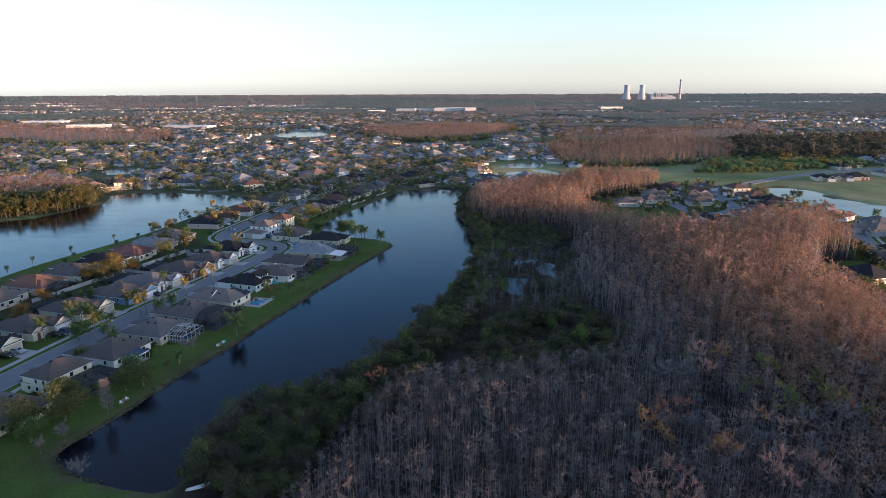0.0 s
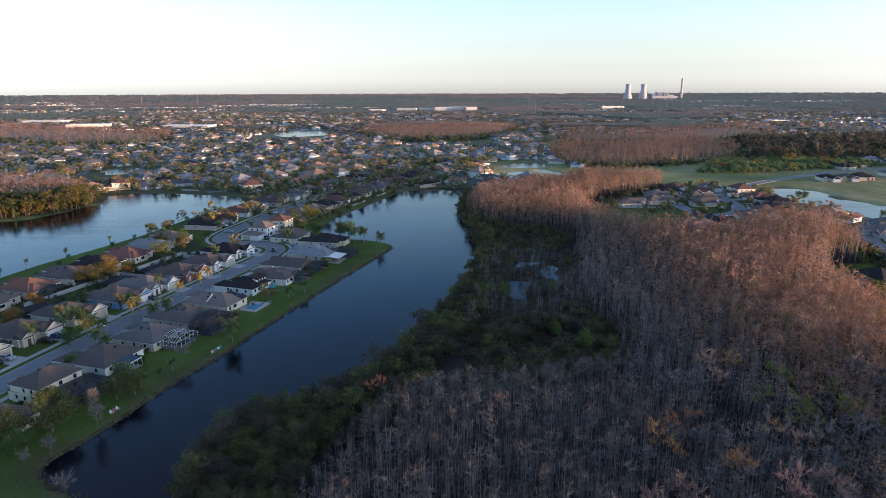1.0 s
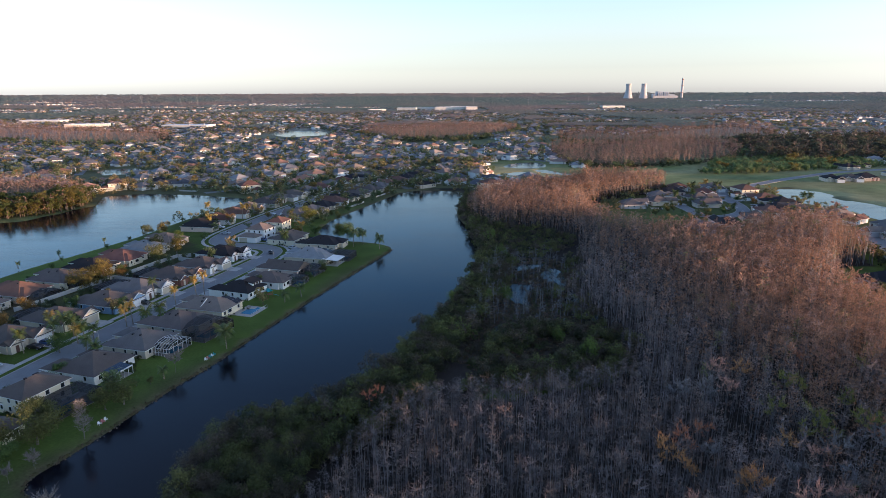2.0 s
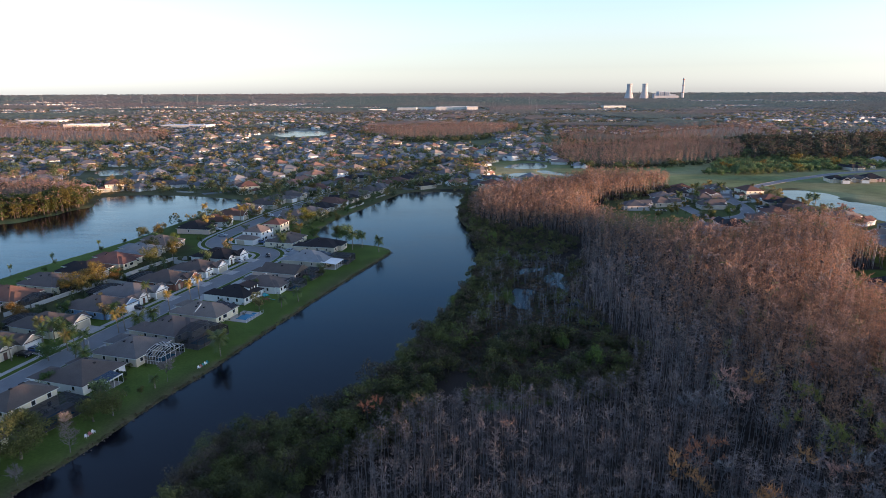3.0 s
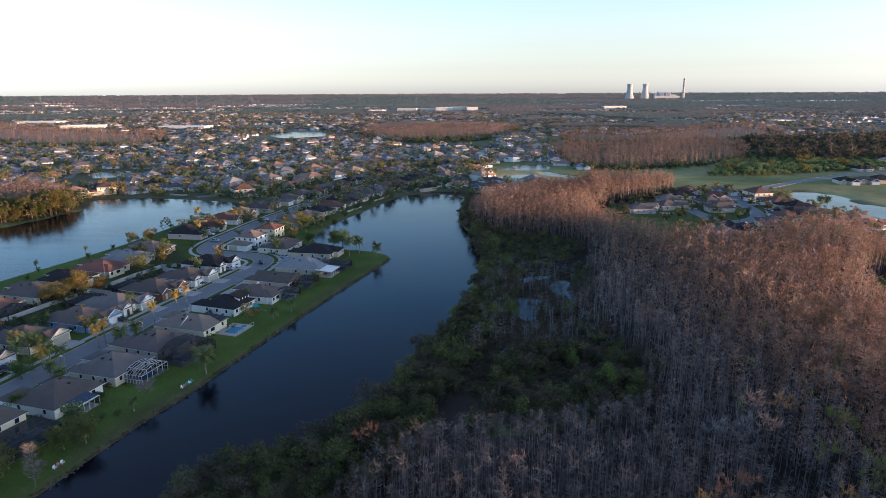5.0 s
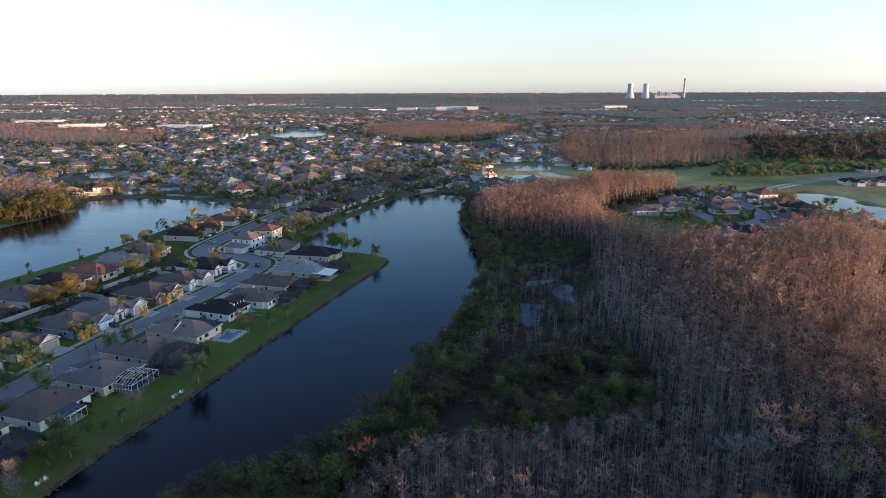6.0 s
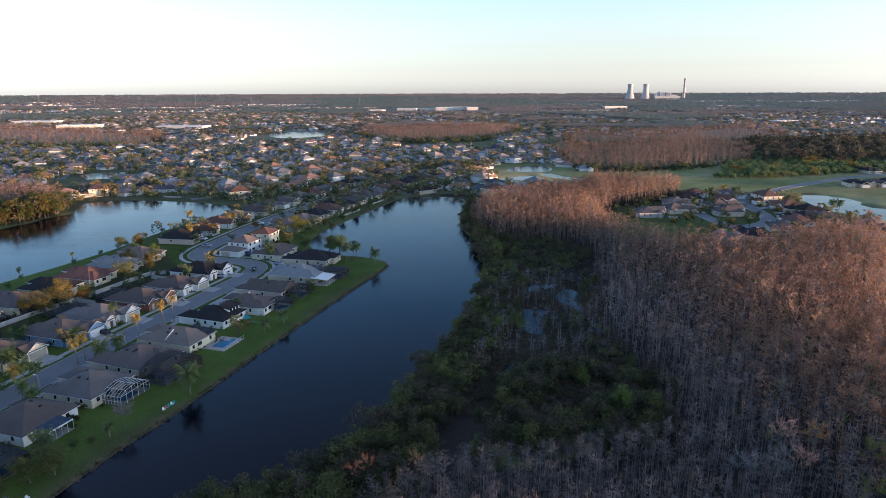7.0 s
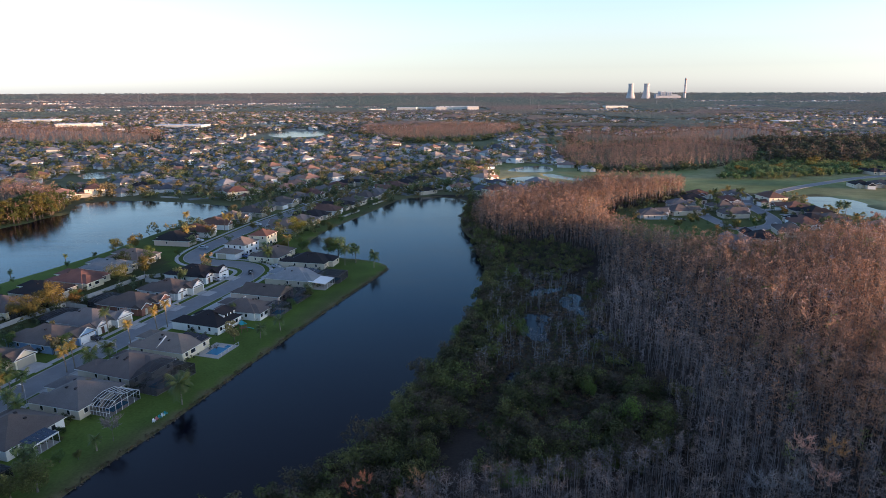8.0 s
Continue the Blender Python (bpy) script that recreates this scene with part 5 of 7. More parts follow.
rs_ = np.random.RandomState(46)
pl = []
for (x0, y0), (x1, y1) in (((147, 200), (152, 216)), ((152, 216), (180, 246)), ((180, 246), (190, 278))):
    for u in np.arange(0, 1, 0.07):
        h = rs_.uniform(0.6, 1.3)
        c = np.array(((0.06, 0.075, 0.03), (0.10, 0.11, 0.035), (0.15, 0.13, 0.04), (0.05, 0.055, 0.03))[rs_.randint(4)])
        pl.append((x0 + u * (x1 - x0) + rs_.uniform(0, 6), y0 + u * (y1 - y0) - rs_.uniform(0, 5), 0, rs_.uniform(0, 6.28), h, h, rs_.randint(4), c, WOODY))
scatter("undergrowth", "dark olive undergrowth between the swamp and houses", "shrubs", UNDER, pl, LEAF)
# low clumps added to keep the low sun off the eastern trunks
rs_ = np.random.RandomState(49)
pl = []
for x, y in fill([(70, 90), (112, 84), (138, 150), (138, 196), (118, 190), (84, 140)], 3.4, rs_):
    h = rs_.uniform(0.5, 1.05)
    pl.append((x, y, 0, rs_.uniform(0, 6.28), 0.7 * h, h, rs_.randint(4), np.array(((0.06, 0.05, 0.04), (0.075, 0.06, 0.045), (0.05, 0.052, 0.035))[rs_.randint(3)]), WOODY))
scatter("undergrowth", "brown undergrowth beneath the eastern swamp trees", "shrubs", UNDER, pl, LEAF)

FARWALL = mat("far_stucco", (0, 0, 0), 0.9, 0.08, 0.4, 3, attr="tint")
FARROOF = mat("far_shingle", (0, 0, 0), 0.92, 0.15, 0.3, 3, attr="tint")
ROOF_TINTS = [(0.155, 0.165, 0.19), (0.21, 0.18, 0.175), (0.29, 0.17, 0.13), (0.20, 0.215, 0.25), (0.26, 0.265, 0.285), (0.28, 0.23, 0.20), (0.095, 0.10, 0.12)]
WALL_TINTS = [(0.78, 0.77, 0.76), (0.72, 0.66, 0.57), (0.62, 0.56, 0.5), (0.85, 0.85, 0.85), (0.66, 0.56, 0.49)]


def far_house(wv, wf, wc, rv, rf, rc, x, y, z, a, w, d, h, rs):
    ca, sn = math.cos(a), math.sin(a)

    def put(p, vs):
        vs.extend([(x + ca * q[0] - sn * q[1], y + sn * q[0] + ca * q[1], z + q[2]) for q in p])

    k = len(wv)
    put([(i * w / 2, j * d / 2, t) for t in (-0.5, h) for i, j in ((-1, -1), (1, -1), (1, 1), (-1, 1))], wv)
    wf += [(k, k + 1, k + 5), (k, k + 5, k + 4), (k + 1, k + 2, k + 6), (k + 1, k + 6, k + 5), (k + 2, k + 3, k + 7), (k + 2, k + 7, k + 6), (k + 3, k, k + 4), (k + 3, k + 4, k + 7)]
    col = np.array(WALL_TINTS[rs.randint(5)]) * rs.uniform(0.85, 1.08)
    wc += [col] * 8
    # street gable with its wall
    gw, o = w * 0.42, 0.75
    sx = rs.choice((-1, 1)) * (w / 2 - gw / 2)
    k = len(wv)
    put([(sx - gw / 2, d / 2 + 3, -0.5), (sx + gw / 2, d / 2 + 3, -0.5), (sx + gw / 2, d / 2 + 3, 2.7), (sx, d / 2 + 3, 2.7 + gw * 0.3), (sx - gw / 2, d / 2 + 3, 2.7),
         (sx - gw / 2, d / 2 - 1, -0.5), (sx + gw / 2, d / 2 - 1, -0.5), (sx + gw / 2, d / 2 - 1, 2.7), (sx - gw / 2, d / 2 - 1, 2.7)], wv)
    wf += [(k, k + 1, k + 2), (k, k + 2, k + 4), (k + 4, k + 2, k + 3), (k + 1, k + 6, k + 7), (k + 1, k + 7, k + 2), (k + 5, k, k + 4), (k + 5, k + 4, k + 8)]
    wc += [col] * 9
    k = len(wv)
    ex = -sx * 0.9
    put([(ex - gw / 2, -d / 2 - 1.6, -0.5), (ex + gw / 2, -d / 2 - 1.6, -0.5), (ex + gw / 2, -d / 2 - 1.6, 2.7), (ex, -d / 2 - 1.6, 2.7 + gw * 0.3), (ex - gw / 2, -d / 2 - 1.6, 2.7),
         (ex - gw / 2, 1 - d / 2, -0.5), (ex + gw / 2, 1 - d / 2, -0.5), (ex + gw / 2, 1 - d / 2, 2.7), (ex - gw / 2, 1 - d / 2, 2.7)], wv)
    wf += [(k, k + 2, k + 1), (k, k + 4, k + 2), (k + 4, k + 3, k + 2), (k + 1, k + 7, k + 6), (k + 1, k + 2, k + 7), (k + 5, k + 4, k), (k + 5, k + 8, k + 4)]
    wc += [col] * 9
    rcol = np.array(ROOF_TINTS[rs.randint(7)]) * rs.uniform(0.7, 1.25)
    W2, D2 = w / 2 + o, d / 2 + o
    mn = min(W2, D2)
    top = h + mn * 0.48
    k = len(rv)
    if D2 >= W2:
        a1, b1 = (0, -D2 + W2, top), (0, D2 - W2, top)
        put([(-W2, -D2, h), (W2, -D2, h), (W2, D2, h), (-W2, D2, h), a1, b1], rv)
        rf += [(k, k + 1, k + 4), (k + 1, k + 2, k + 5), (k + 1, k + 5, k + 4), (k + 2, k + 3, k + 5), (k + 3, k, k + 4), (k + 3, k + 4, k + 5)]
    else:
        a1, b1 = (-W2 + D2, 0, top), (W2 - D2, 0, top)
        put([(-W2, -D2, h), (W2, -D2, h), (W2, D2, h), (-W2, D2, h), a1, b1], rv)
        rf += [(k, k + 1, k + 5), (k, k + 5, k + 4), (k + 1, k + 2, k + 5), (k + 2, k + 3, k + 4), (k + 2, k + 4, k + 5), (k + 3, k, k + 4)]
    rc += [rcol] * 6
    k = len(rv)
    g2, r2 = gw / 2 + 0.4, 2.7 + gw * 0.3 + 0.12
    put([(sx - g2, d / 2 + 3.3, 2.55), (sx, d / 2 + 3.3, r2), (sx + g2, d / 2 + 3.3, 2.55), (sx - g2, d / 2 - 3, 2.55), (sx, d / 2 - 4, r2), (sx + g2, d / 2 - 3, 2.55)], rv)
    rf += [(k, k + 1, k + 4), (k, k + 4, k + 3), (k + 1, k + 2, k + 5), (k + 1, k + 5, k + 4)]
    rc += [rcol] * 6
    k = len(rv)
    put([(ex - g2, -d / 2 - 1.9, 2.55), (ex, -d / 2 - 1.9, r2), (ex + g2, -d / 2 - 1.9, 2.55), (ex - g2, 3 - d / 2, 2.55), (ex, 4 - d / 2, r2), (ex + g2, 3 - d / 2, 2.55)], rv)
    rf += [(k, k + 4, k + 1), (k, k + 3, k + 4), (k + 1, k + 5, k + 2), (k + 1, k + 4, k + 5)]
    rc += [rcol] * 6


MX, MY = np.arange(-1800, 1800, 4.0), np.arange(280, 2300, 4.0)
MGX, MGY = np.meshgrid(MX, MY)
TAKEN = np.zeros(MGX.shape, bool)
for p_ in KEEP_OFF:
    TAKEN |= inside(p_, MGX, MGY)
SHORE = np.full(MGX.shape, 99.0)
for w_ in WATERS:
    bx = (MGX > min(p[0] for p in w_) - 20) & (MGX < max(p[0] for p in w_) + 20) & (MGY > min(p[1] for p in w_) - 20) & (MGY < max(p[1] for p in w_) + 20)
    if bx.any():
        SHORE[bx] = np.minimum(SHORE[bx], signed(w_, MGX[bx], MGY[bx]))
HOME_MASK = inside(HOMES, MGX, MGY) | (edge_distance(ROAD, MGX, MGY, False) < 18)


def allowed(x, y, margin=8, homes=False):
    i, j = int((y - 280) / 4), int((x + 1800) / 4)
    if not (0 <= i < len(MY) and 0 <= j < len(MX)):
        return True
    return not TAKEN[i, j] and SHORE[i, j] > margin and not (homes and HOME_MASK[i, j])


def far_z(x, y):
    return 52.0 * min(max((math.hypot(x, y) - 2000) / 2950, 0), 1) ** 1.6


BUSY = {}


def free_spot(x, y, r):
    i, j = int(x // 16), int(y // 16)
    near = [q for a in (i - 1, i, i + 1) for b in (j - 1, j, j + 1) for q in BUSY.get((a, b), ())]
    if any(math.hypot(x - q[0], y - q[1]) < r for q in near):
        return False
    BUSY.setdefault((i, j), []).append((x, y))
    return True


for a_, b_ in SOLID:
    free_spot(a_, b_, 0)


def suburbs():
    rs = np.random.RandomState(21)
    near, far, trees = [], [], []
    cell = 104
    streets = []
    for cy in np.arange(430, 2100, cell):
        for cx in np.arange(-1700, 1700, cell):
            if abs(cx) > 0.76 * (cy + cell) + 60:
                continue
            if cy > 1300 and noise2(np.array(cx), np.array(cy), 230, 12) > 0.5:
                continue
            if cx > 130 and cy < 1000 and not (cx > 460 and cy < 680):
                continue
            a = 0.30 + 0.5 * math.sin(cx * 0.004 + cy * 0.003) + rs.choice((0, math.pi / 2))
            ca, sn = math.cos(a), math.sin(a)
            streets.append((cx, cy, a))
            for r, v in enumerate((-45, -16, 14, 43)):
                for u in np.arange(-54, 56, 16.5):
                    uu, vv = u + rs.uniform(-2, 2), v + rs.uniform(-2, 2)
                    x, y = cx + ca * uu - sn * vv, cy + sn * uu + ca * vv
                    if not allowed(x, y, 11, True):
                        continue
                    if not free_spot(x, y, 13.5):
                        continue
                    if rs.uniform() < 0.12:
                        trees.append((x, y))
                        continue
                    f = a + (0 if r % 2 else math.pi) + rs.normal(0, 0.06)
                    far.append((x, y, f))
                    for _ in range(5 if y < 760 else 4 if y < 950 else 3):
                        if rs.uniform() < 0.75:
                            q = rs.uniform(0, 6.28)
                            tx, ty = x + 10.5 * math.cos(q), y + 10.5 * math.sin(q)
                            if allowed(tx, ty, 3):
                                trees.append((tx, ty))
    for _ in range(2600):
        y = rs.uniform(440, 1000)
        x = rs.uniform(-0.74, 0.3) * y
        if allowed(x, y, 13, True) and x < 130 and free_spot(x, y, 14.5):
            far.append((x, y, rs.uniform(0, 6.28)))
            trees.append((x + rs.uniform(8, 11), y + rs.uniform(-6, 6)))
    return far, trees, streets, rs


HOUSES_FAR, TREES_FAR, STREETS, rs_ = suburbs()
HAMLETS = []                                  # x, y, half width of clearings with a row or two of houses
hr_ = np.random.RandomState(71)
for _ in range(400):
    y = 1 / hr_.uniform(1 / 3300, 1 / 1350)
    x = hr_.uniform(-0.72, 0.72) * y
    w_ = hr_.uniform(70, 230)
    if len(HAMLETS) < 34 and not any(abs(x - a) < w_ + c and abs(y - b) < 130 for a, b, c in HAMLETS) and not any(inside(p_, [x, x - w_, x + w_], [y - 60, y, y]).any() for p_ in (STAND_NORTH, STAND_BACK, STAND_DARK, STAND_FAR, LAKE_NORTH, LAKE_BEYOND, CLEAR_SHOPS, CLEAR_STORE, CLEAR_WAREHOUSES)):
        HAMLETS.append((x, y, w_))
        for u in np.arange(-w_, w_, 19):
            for v in (0, 42):
                if hr_.uniform() < 0.72:
                    HOUSES_FAR.append((x + u + hr_.uniform(-3, 3), y + v + hr_.uniform(-6, 6), hr_.choice((0, math.pi)) + hr_.normal(0, 0.1)))
wv, wf, wc, rv, rf, rc = [], [], [], [], [], []
singles = 0
for x, y, a in HOUSES_FAR:
    if y < 560 and singles < 34 and len(TEMPL) >= 8:
        singles += 1
        m = pose(x + 7 * math.sin(a), y - 7 * math.cos(a), 0.05, 0, 0, math.degrees(a))
        copy_thing(TEMPL[rs_.randint(len(TEMPL))][1], m)
        continue
    z = far_z(x, y)
    far_house(wv, wf, wc, rv, rf, rc, x, y, z, a, rs_.uniform(10.5, 13), rs_.uniform(10.5, 14), 5.0 if rs_.uniform() < 0.17 else 2.4, rs_)
sub = thing("suburb", "distant suburb of tightly set stucco houses", "houses", kind="stuff")
for nm, v, f, c, mt in (("walls", wv, wf, wc, FARWALL), ("roofs", rv, rf, rc, FARROOF)):
    ob = new(nm, array_mesh(nm, np.array(v), np.array(f), mt, np.array(c)))
    ob.parent = sub
    tagged(ob, kind="stuff")
g = Geo()
for cx, cy, a in STREETS:
    ca, sn = math.cos(a), math.sin(a)
    for v in (-30.5, 28.5):
        for u in np.arange(-58, 58, 14):
            x, y = cx + ca * (u + 7) - sn * v, cy + sn * (u + 7) + ca * v
            if not allowed(x, y, 6, True):
                continue
            z = far_z(x, y) + 0.06
            g.add([(x + ca * i * 7.1 - sn * j * 3.6, y + sn * i * 7.1 + ca * j * 3.6, z) for i, j in ((-1, -1), (1, -1), (1, 1), (-1, 1))], [(0, 1, 2, 3)])
tagged(part("road", g, ASPHALT), "grey asphalt side streets of the distant suburb", "road", kind="structure")

CLUMP = [leafy(760 + i, 6.2, 2.5, 78, 0.66, 0.12, 7, flat=0.95) for i in range(6)]
BLOB = [leafy(780 + i, 6.2, 2.6, 26, 1.05, 0.08, 6, flat=0.9) for i in range(5)]
# the two golden tints are raised, low sunlight put into the leaf colour
TREE_TINTS = [(0.135, 0.175, 0.08), (0.175, 0.20, 0.09), (0.26, 0.225, 0.10), (0.11, 0.14, 0.075), (0.29, 0.225, 0.105), (0.165, 0.19, 0.11)]
pl, pl2 = [], []
for x, y in TREES_FAR:
    z = far_z(x, y)
    h = rs_.uniform(0.7, 1.3)
    c = np.array(TREE_TINTS[rs_.randint(6)]) * rs_.uniform(0.8, 1.2)
    (pl if y < 640 else pl2).append((x, y, z, rs_.uniform(0, 6.28), h * 1.2, h * 1.02, rs_.randint(5), c, WOODY))
for _ in range(900):
    x, y = rs_.uniform(-150, 60), rs_.uniform(318, 640)
    road_off = edge_distance(ROAD, [x], [y], False)[0]
    if road_off < 6 or road_off > 60 or not allowed(x, y, 2.5) or any(math.hypot(x - a, y - b) < 6.5 for a, b in SOLID):
        continue
    h = rs_.uniform(0.5, 1.15)
    pl.append((x, y, 0, rs_.uniform(0, 6.28), h * 1.2, h, rs_.randint(5), np.array(TREE_TINTS[rs_.randint(6)]) * rs_.uniform(0.7, 1.15), WOODY))
for _ in range(230):
    x, y = rs_.uniform(104, 236), rs_.uniform(305, 462)
    if edge_distance(ROAD_CLOSE, [x], [y], False)[0] < 5 or signed(POND_EAST, [x], [y])[0] < 2 or inside(FOREST, [x], [y])[0] or any(math.hypot(x - a - 8 * math.sin(-radians(d)), y - b - 8 * math.cos(radians(d))) < 9.5 for a, b, d in EAST):
        continue
    h = rs_.uniform(0.3, 0.85)
    pl.append((x, y, 0, rs_.uniform(0, 6.28), h * 1.25, h, rs_.randint(5), np.array(TREE_TINTS[rs_.randint(6)]) * rs_.uniform(0.6, 1.1), WOODY))
for x, y in [(x, y) for k, (x, y) in enumerate(LAKE_WEST) if y > 300 and k % 2 == 0]:
    q = (x + rs_.uniform(-3, 3), y + rs_.uniform(5, 16))
    if signed(LAKE_WEST, [q[0]], [q[1]])[0] > 3 and signed(LAKE, [q[0]], [q[1]])[0] > 3 and not inside(STAND_WEST, [q[0]], [q[1]])[0]:
        h = rs_.uniform(0.35, 0.8)
        pl.append((*q, 0, rs_.uniform(0, 6.28), h * 1.2, h, rs_.randint(5), np.array(TREE_TINTS[rs_.randint(6)]) * rs_.uniform(0.7, 1.1), WOODY))
scatter("suburb_trees", "green and golden yard trees between suburban houses", "trees", CLUMP, pl, FINE_LEAF)
built = np.array([(x, y) for x, y, _ in HOUSES_FAR] + SOLID)
for _ in range(2000):
    y = 1 / rs_.uniform(1 / 980.0, 1 / 430.0)
    x = rs_.uniform(-0.75, 0.24) * y
    if not allowed(x, y, 2.5) or np.min(np.hypot(built[:, 0] - x, built[:, 1] - y)) < 8.5:
        continue
    h = rs_.uniform(0.45, 1.1)
    pl2.append((x, y, far_z(x, y), rs_.uniform(0, 6.28), h * 1.2, h, rs_.randint(5), np.array(TREE_TINTS[rs_.choice((0, 1, 2, 2, 4, 4, 5))]) * rs_.uniform(0.75, 1.15), WOODY))
for poly, deep, count in ((STAND_NORTH, 42, 260), (STAND_FAR, 40, 260), (STAND_BACK, 22, 90), (STAND_GOLF, 10, 60)):
    ring = np.array(poly + poly[:1], float)
    turn = sum(a[0] * b[1] - b[0] * a[1] for a, b in zip(ring, ring[1:]))
    sides = [(a, b) for a, b in zip(ring, ring[1:]) if (b[0] - a[0]) * turn > 0]
    for _ in range(count):
        a, b = sides[rs_.randint(len(sides))]
        x, y = a + (b - a) * rs_.uniform() + [0, -rs_.uniform(-6, deep)]
        h = rs_.uniform(0.7, 1.35)
        pl2.append((x, y, far_z(x, y), rs_.uniform(0, 6.28), h * 1.5, h, rs_.randint(5), np.array(TREE_TINTS[rs_.choice((0, 0, 3, 3, 1, 4))]) * rs_.uniform(0.6, 1.0), WOODY))
scatter("suburb_trees", "distant green and golden yard trees", "trees", BLOB, pl2, FINE_LEAF)


def woods():
    rs = np.random.RandomState(33)
    out = []
    for _ in range(7000):
        y = 1 / rs.uniform(1 / 2600, 1 / 1050)
        x = rs.uniform(-0.78, 0.78) * y
        if not allowed(x, y, 5) or noise2(np.array(x), np.array(y), 150, 14) < 0.2:
            continue
        s = rs.uniform(0.8, 1.4) * (1 + y / 6000)
        c = np.array(((0.10, 0.115, 0.06), (0.14, 0.13, 0.075), (0.20, 0.145, 0.09), (0.085, 0.10, 0.06))[rs.randint(4)]) * rs.uniform(0.8, 1.25)
        out.append((x, y, far_z(x, y), rs.uniform(0, 6.28), s * 1.5, s * 0.8, rs.randint(5), c, WOODY))
    return out


scatter("distant_woods", "flat dark woods reaching the horizon", "trees", [leafy(790 + i, 5.6, 4.0, 22, 0.9, 0.02, 7, flat=0.6) for i in range(5)], woods(), FINE_LEAF)


def canopy():
    """The closed tree cover far out: leaf clumps at every height of the crowns, open where the suburb lies."""
    rs = np.random.RandomState(35)
    n = 230000
    r = 1 / rs.uniform(1 / 4930.0, 1 / 1250.0, n)
    a = np.radians(rs.uniform(-38.5, 38.5, n))
    x, y = r * np.sin(a), r * np.cos(a)
    patch = noise2(x, y * 0.45, 120, 51) + 0.35 * (noise2(x, y * 0.5, 34, 52) - 0.5) + np.clip((r - 1850) / 900, 0, 0.6)
    ok = patch > 0.56 + rs.uniform(-0.05, 0.05, n)
    for w_ in (STAND_NORTH, STAND_BACK, STAND_DARK, STAND_FAR, LAKE_NORTH, LAKE_BEYOND, CLEAR_SHOPS, CLEAR_STORE, CLEAR_WAREHOUSES):
        ok &= ~inside(w_, x, y)
    for a, b, c in HAMLETS:
        ok &= ~((np.abs(x - a) < c) & (np.abs(y - b + 40) < 105))
    x, y, r, n = x[ok], y[ok], r[ok], int(ok.sum())
    z = 52.0 * np.clip((r - 2000) / 2950, 0, 1) ** 1.6 + rs.uniform(5.2, 7.4, n)
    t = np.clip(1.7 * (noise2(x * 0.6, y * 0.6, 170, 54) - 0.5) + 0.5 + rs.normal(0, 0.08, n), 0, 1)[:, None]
    # blue-grey and pale tints: distance haze is put into the leaf colour
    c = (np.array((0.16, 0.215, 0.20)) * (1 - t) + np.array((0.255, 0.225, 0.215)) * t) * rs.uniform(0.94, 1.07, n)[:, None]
    up = np.stack([rs.normal(0.1, 0.12, n), rs.normal(-0.4, 0.12, n), np.full(n, 0.85)], -1)
    u = np.stack([up[:, 1], -up[:, 0], rs.normal(0, 0.1, n)], -1)
    w = np.cross(up, u)
    sz = (r / 850 * rs.uniform(0.55, 1.1, n))[:, None]
    u *= 1.7 * sz / np.linalg.norm(u, axis=1)[:, None]
    w *= 0.8 * sz / np.linalg.norm(w, axis=1)[:, None]
    p = np.stack([x, y, z], -1)
    v = np.stack([p - u, p + w, p + u, p - w], 1).reshape(-1, 3)
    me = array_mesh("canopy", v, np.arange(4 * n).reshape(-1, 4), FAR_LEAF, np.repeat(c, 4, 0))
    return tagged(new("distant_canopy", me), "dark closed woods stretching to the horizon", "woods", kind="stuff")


canopy()

# ---- warehouses, power station, masts ----
PALE = mat("pale_cladding", (0.62, 0.60, 0.55), 0.7, 0.08, 0.05, 0.6)
TOWER = mat("tower_concrete", (0.48, 0.48, 0.49), 0.9, 0.15, 0.02, 0.2)
STEEL = mat("galvanised_steel", (0.35, 0.36, 0.38), 0.6, 0.1)


def warehouse(x, y, w, d, h, deg, label, bays=8):
    z = far_z(x, y)
    t = thing("warehouse", label, "warehouse", pose(x, y, z, 0, 0, deg))
    part("wall", Geo().box(-w / 2, -d / 2, -1, w / 2, d / 2, h), PALE, t)
    g = Geo().box(-w / 2 - 0.6, -d / 2 - 0.6, h, w / 2 + 0.6, d / 2 + 0.6, h + 0.9)
    part("parapet", g, TRIM, t)
    for i in range(bays):
        cx = -w / 2 + w * (i + 0.5) / bays
        part("dock_door", Geo().box(cx - w / bays * 0.28, -d / 2 - 0.1, 0, cx + w / bays * 0.28, -d / 2, h * 0.45), STEEL, t)
    for i in range(3):
        cx = -w / 2 + w * (i + 0.5) / 3
        part("roof_unit", Geo().box(cx - 2, -2, h + 0.9, cx + 2, 2, h + 2.6), STEEL, t)
    return t


warehouse(-941, 1486, 92, 40, 7, 2, "long cream warehouse at the edge of the suburb")
warehouse(-712, 1262, 78, 35, 9, 22, "cream warehouse with sunlit walls behind the grove", 6)
warehouse(-497, 1232, 90, 40, 8, -4, "pale warehouse with a low flat roof", 7)
for k, (x, y, w, h) in enumerate([(-126, 2300, 70, 11), (-55, 2330, 80, 10), (8, 2290, 60, 13), (66, 2300, 60, 15), (108, 2270, 40, 15), (30, 2400, 100, 11), (674, 2480, 92, 9), (760, 1420, 50, 5), (-230, 2240, 60, 8)]):
    warehouse(x, y, w, 30, h, 3 * k - 8, "pale commercial building far out in the suburb", 4)

BLOCK = mat("grey_cladding", (0.40, 0.45, 0.50), 0.7, 0.08, 0.05, 0.6)
PY = 3600.0
PZ = far_z(1150.0, PY)


